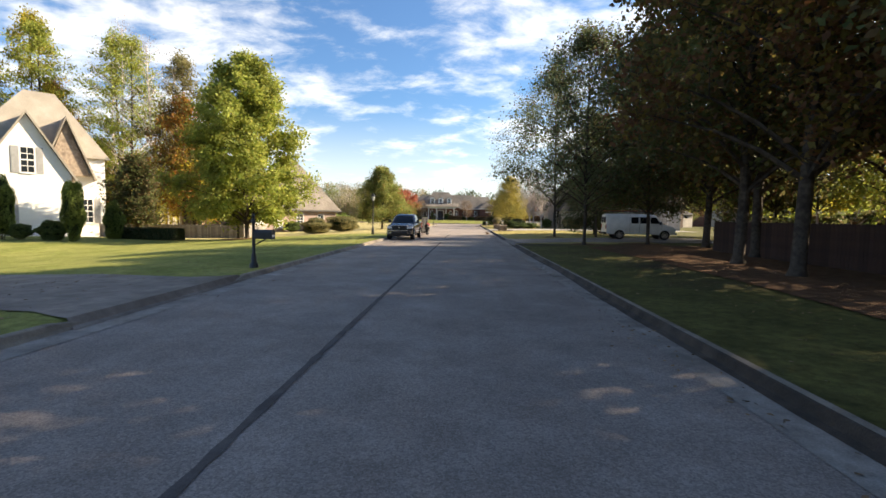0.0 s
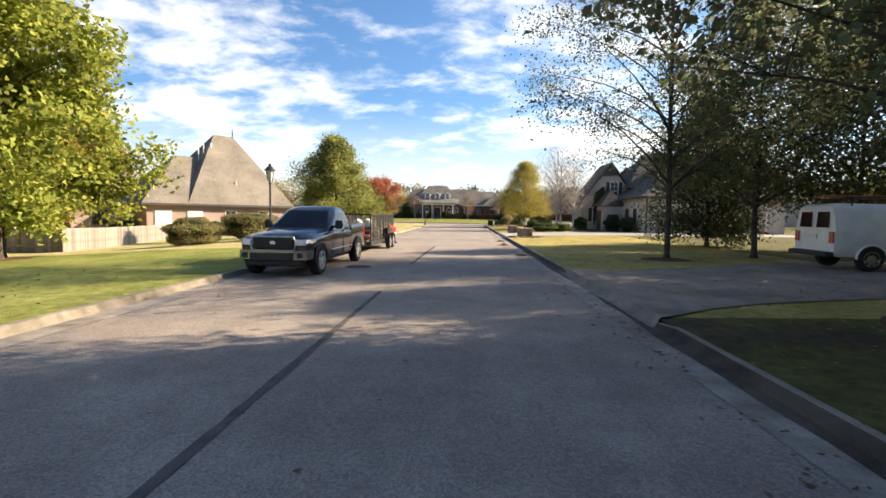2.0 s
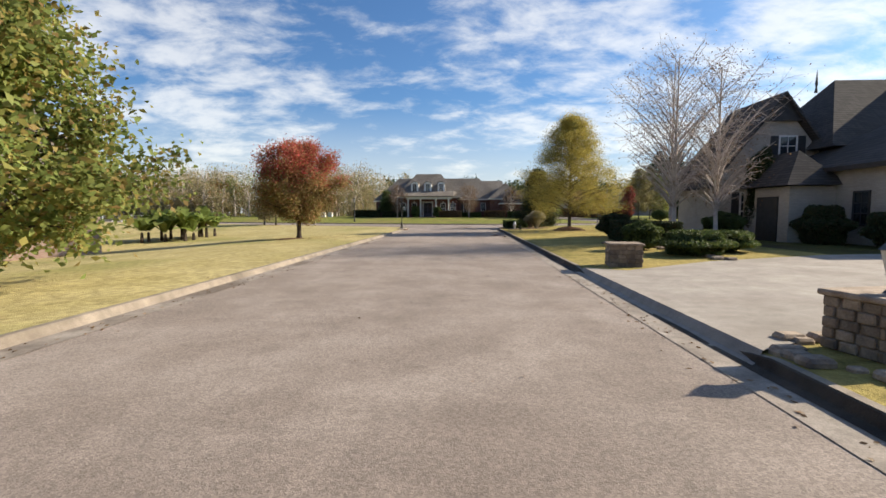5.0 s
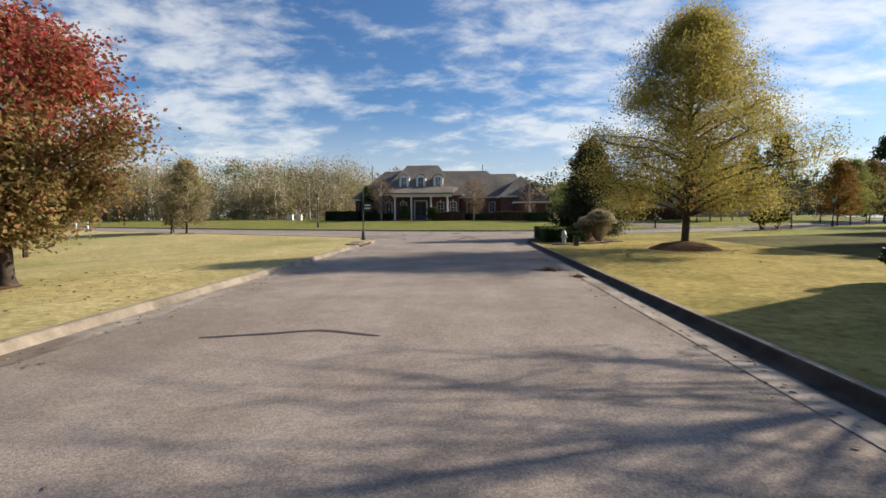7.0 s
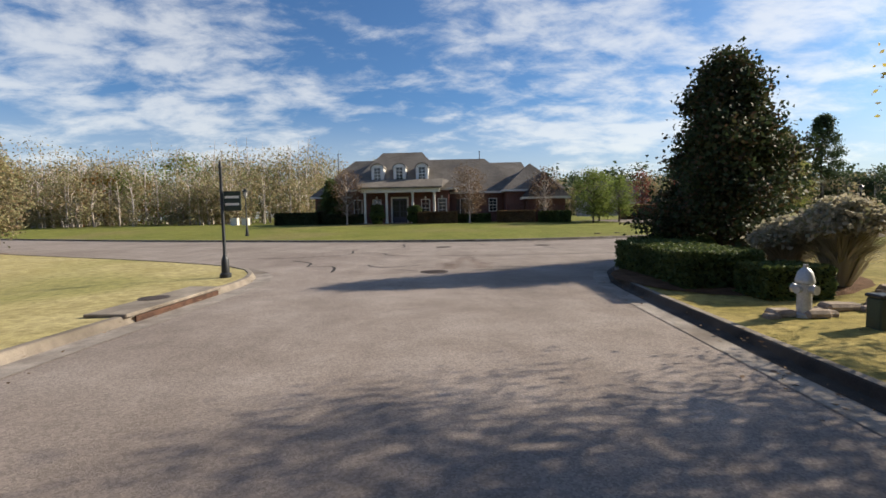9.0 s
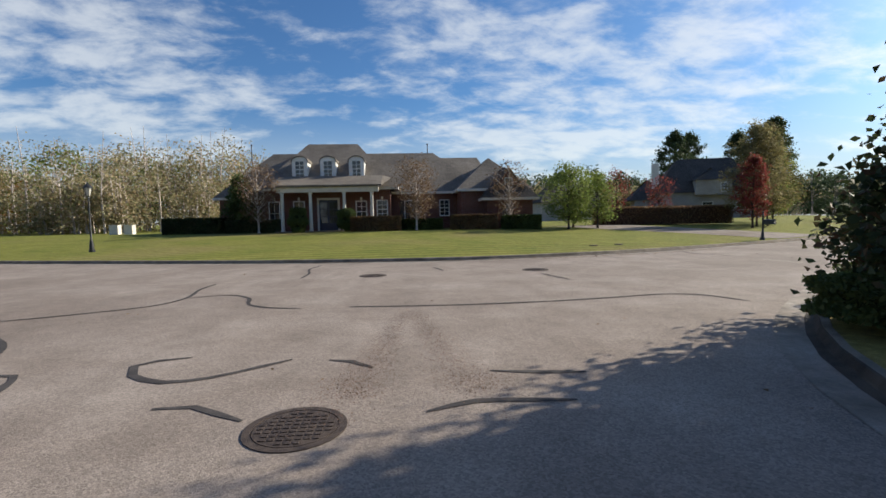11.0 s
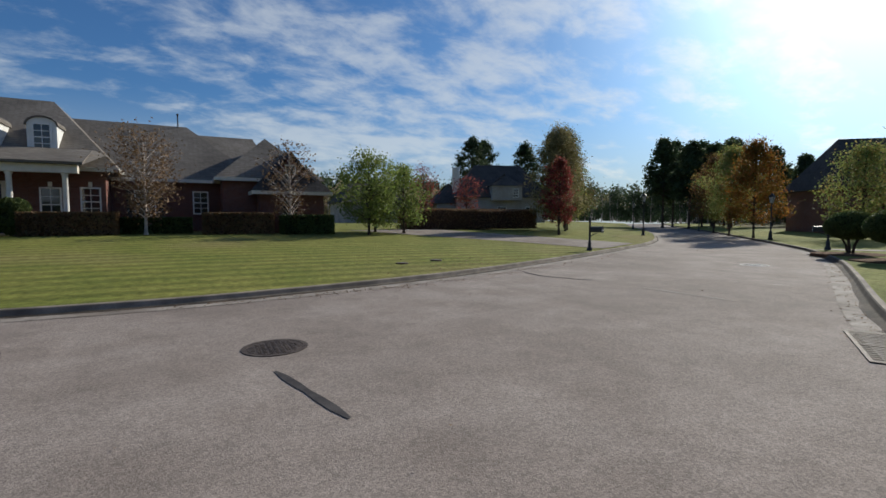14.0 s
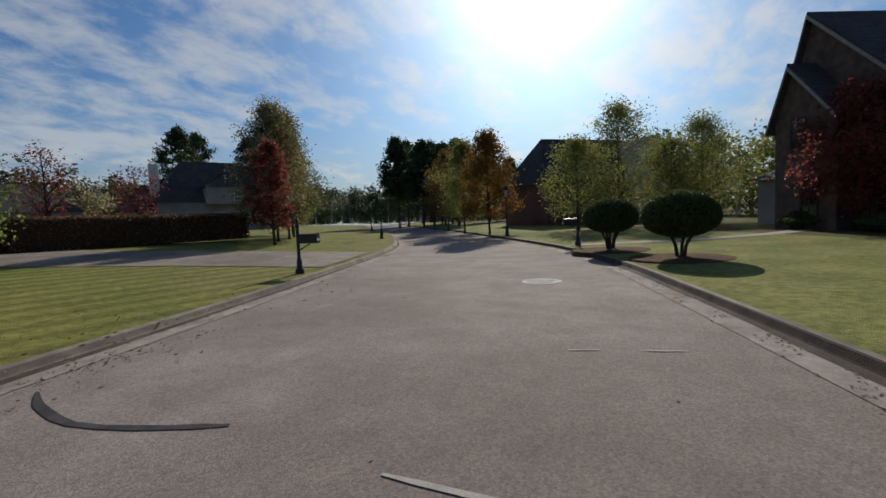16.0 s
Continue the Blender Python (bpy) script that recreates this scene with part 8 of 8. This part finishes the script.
        fe.add(v, [(i, i + 1, k + i + 1, k + i) for i in range(k - 1)])
        fe.slab([(wy[0] - 0.45, 0.72), (wy[1] + 0.45, 0.72), (wy[1] + 0.1, 0.8), (wy[0] - 0.1, 0.8)], "x", min(s * (hw + 0.04), s * (hw + 0.06)), max(s * (hw + 0.04), s * (hw + 0.06)))
        fe.make("fender", STEEL, T)
    Shape().box(-hw, 4.8, 0.3, hw, 6.5, 0.42).make("axle_frame", STEEL, T)
    # side tray with fuel cans
    tr = Shape()
    tr.box(hw + 0.03, 4.3, 0.84, hw + 0.3, 6.7, 0.86)
    for z in (0.86, 1.08):
        tr.box(hw + 0.29, 4.3, z, hw + 0.3, 6.7, z + 0.03)
    for yy in (4.3, 5.4, 6.68):
        tr.box(hw + 0.03, yy, 0.86, hw + 0.29, yy + 0.02, 1.1)
    ms = Shape(); mesh_panel(ms, (hw + 0.295, 4.3), (hw + 0.295, 5.4), 0.86, 1.1, 0.06, 0.006)
    rm = Shape(); mesh_panel(rm, (hw + 0.297, 5.42), (hw + 0.297, 6.68), 0.86, 1.1, 0.04, 0.008); rm.make("red_tray_mesh", RED, T)
    for s in (-1, 1):
        Shape().tube([(s * (hw + 0.02), 4.75, deck), (s * (hw + 0.02), 4.4, top)], [0.03, 0.03], 4).make("brace", STEEL, T)
    t_ = tr.make("side_tray", STEEL, T); ms.make("tray_mesh", STEEL, t_)
    return T


trailer(-5.1, 43.2, -1.0)


def gas_can(x, y, z, rz, label="red plastic fuel can with a moulded handle"):
    RED = bpy.data.materials["red_plastic"]
    c = thing("fuel_can", label, "fuel can", x, y, z, rz, "fuel cans")
    Shape().soft(-0.11, -0.16, 0, 0.11, 0.16, 0.26, 0.03).make("body", RED, c, smooth=True)
    Shape().tube([(0, -0.13, 0.25), (0, -0.12, 0.34), (0, 0.1, 0.36), (0, 0.14, 0.25)], [0.02] * 4, 8).make("handle", RED, c, smooth=True)
    Shape().turned(0, 0.12, [(0.035, 0.25), (0.035, 0.3), (0.02, 0.3), (0.015, 0.36)], 10).make("spout", surface("yellow_plastic", (0.55, 0.40, 0.03), (0.6, 0.45, 0.05), rough=0.4), c)


for k, dy in enumerate((5.55, 5.95, 6.3)):
    gas_can(-5.1 + 1.165 + dy * 0.0175, 43.2 + dy, 0.862, -2 + 8 * k)
bxr = thing("tool_box", "red tool box on the trailer's side tray", "tool box", -3.85, 48.0, 0.862, -1)
Shape().soft(-0.11, -0.2, 0, 0.11, 0.2, 0.22, 0.015).make("body", bpy.data.materials["red_plastic"], bxr)


def mower(x, y, rz, label):
    """A stand-on mower: deck, engine, tank, wheels and levers."""
    M = thing("mower", label, "mower", x, y, 0.52, rz, "mowers")
    RED = bpy.data.materials["red_plastic"]
    Shape().soft(-0.6, -0.35, 0.12, 0.6, 0.35, 0.28, 0.05).make("deck", RED, M)
    Shape().soft(-0.28, 0.2, 0.3, 0.28, 0.9, 0.62, 0.06).make("engine", PLASTIC, M)
    Shape().turned(0, 0.1, [(0.2, 0.62), (0.22, 0.68), (0.22, 0.95), (0.1, 1.02), (0.06, 1.05)], 14).make("tank", WHITE, M, smooth=True)
    for s in (-1, 1):
        w = Shape(); w.wheel(s * 0.42, 0.75, 0.26, "x", [(0.24, -0.1), (0.26, -0.07), (0.26, 0.07), (0.24, 0.1)], 18); w.make("wheel", RUBBER, M, smooth=True)
        w = Shape(); w.wheel(s * 0.42, -0.5, 0.13, "x", [(0.12, -0.05), (0.13, -0.03), (0.13, 0.03), (0.12, 0.05)], 14); w.make("caster", RUBBER, M, smooth=True)
        Shape().tube([(s * 0.2, 0.95, 0.5), (s * 0.25, 1.05, 1.1), (s * 0.1, 0.95, 1.15)], [0.02] * 3, 6).make("lever", PLASTIC, M)


mower(-5.0, 46.2, 8, "red mower with a white tank inside the trailer")
mower(-5.05, 48.9, -175, "red mower parked behind another in the trailer")


def van(x, y, rz):
    V = thing("cargo_van", "white cargo van with a ladder rack parked in the drive", "van", x, y, ramp_z(x, y), rz)
    P = VAN_WHITE
    loft([ring(-2.72, 0.86, 0.5, 0.95, 0.12), ring(-2.5, 0.96, 0.42, 1.08, 0.14), ring(-1.95, 1.0, 0.42, 1.2, 0.12), ring(-1.7, 1.0, 0.42, 1.26, 0.1)]).make("bonnet", P, V, smooth=True)
    loft([ring(-1.75, 1.0, 0.42, 1.28, 0.1), ring(-1.25, 1.0, 0.42, 1.95, 0.2, 0.1), ring(-0.9, 1.0, 0.42, 2.05, 0.2, 0.12), ring(2.5, 1.0, 0.42, 2.08, 0.2, 0.12), ring(2.68, 0.97, 0.48, 2.0, 0.2, 0.12)]).make("body", P, V, smooth=True)
    Shape().add([(-0.8, -1.74, 1.32), (0.8, -1.74, 1.32), (0.72, -1.28, 1.88), (-0.72, -1.28, 1.88)], [(0, 1, 2, 3)]).make("windscreen", DARK_GLASS, V)
    for s in (-1, 1):
        for a in ([(-1.5, 1.3), (-0.75, 1.3), (-0.75, 1.8), (-1.2, 1.8)], [(-0.6, 1.3), (0.05, 1.3), (0.05, 1.8), (-0.6, 1.8)], [(0.18, 1.3), (0.75, 1.3), (0.75, 1.8), (0.18, 1.8)]):
            Shape().add([(s * (1.006 - max(0, z - 1.3) * 0.2), yy, z) for yy, z in a], [(0, 1, 2, 3)]).make("side_window", DARK_GLASS, V)
        Shape().soft(min(s * 1.0, s * 1.2), -1.55, 1.2, max(s * 1.0, s * 1.2), -1.4, 1.45, 0.03).make("mirror", PLASTIC, V)
        Shape().box(min(s * 0.74, s * 0.93), 2.66, 0.85, max(s * 0.74, s * 0.93), 2.72, 1.2).make("tail_light", LAMP_RED, V)
        Shape().add([(s * 0.12, 2.71, 1.32), (s * 0.72, 2.71, 1.32), (s * 0.68, 2.69, 1.82), (s * 0.12, 2.69, 1.82)], [(0, 1, 2, 3)]).make("rear_window", DARK_GLASS, V)
        b = Shape()
        for yy in (-1.62, -0.68, 0.1, 0.85):
            b.box(min(s * 1.0, s * 1.012), yy - 0.006, 0.5, max(s * 1.0, s * 1.012), yy + 0.006, 1.9)
        b.make("panel_seam", PLASTIC, V)
        Shape().soft(min(s * 0.6, s * 0.9), -2.74, 0.72, max(s * 0.6, s * 0.9), -2.6, 0.95, 0.02).make("headlight", LAMP_CLEAR, V)
        for yy in (-1.85, 1.65):
            arch(V, s * 1.008, yy, 0.37, s, P)
            road_wheel(V, s * 0.9, yy, 0.37, 0.24, CHROME, 8, s)
    Shape().soft(-0.95, 2.66, 0.42, 0.95, 2.9, 0.58, 0.03).make("rear_bumper", PLASTIC, V)
    Shape().soft(-0.9, -2.85, 0.42, 0.9, -2.6, 0.6, 0.04).make("front_bumper", CHROME, V)
    Shape().box(-0.55, -2.745, 0.68, 0.55, -2.70, 0.98).make("grille", PLASTIC, V)
    Shape().box(-0.18, 2.70, 0.95, 0.18, 2.725, 1.1).make("plate_bar", TRIM, V)
    rk = Shape()
    for yy in (-0.6, 0.8, 2.2):
        rk.tube([(-0.85, yy, 2.0), (-0.82, yy, 2.24), (0.82, yy, 2.24), (0.85, yy, 2.0)], [0.022] * 4, 6)
    for xx in (-0.82, 0.82):
        rk.tube([(xx, -0.8, 2.26), (xx, 2.4, 2.26)], [0.022] * 2, 6)
    rk.make("roof_rack", PLASTIC, V)
    ld = Shape()
    for xx in (-0.5, -0.1):
        ld.box(xx - 0.03, -1.2, 2.27, xx + 0.03, 2.8, 2.34)
    for k in range(13):
        ld.box(-0.5, -1.1 + k * 0.3, 2.29, -0.1, -1.06 + k * 0.3, 2.32)
    ld.make("ladder", surface("orange_fibreglass", (0.35, 0.10, 0.03), (0.40, 0.13, 0.04), rough=0.5), V)
    return V


van(14.3, 39.3, 86)
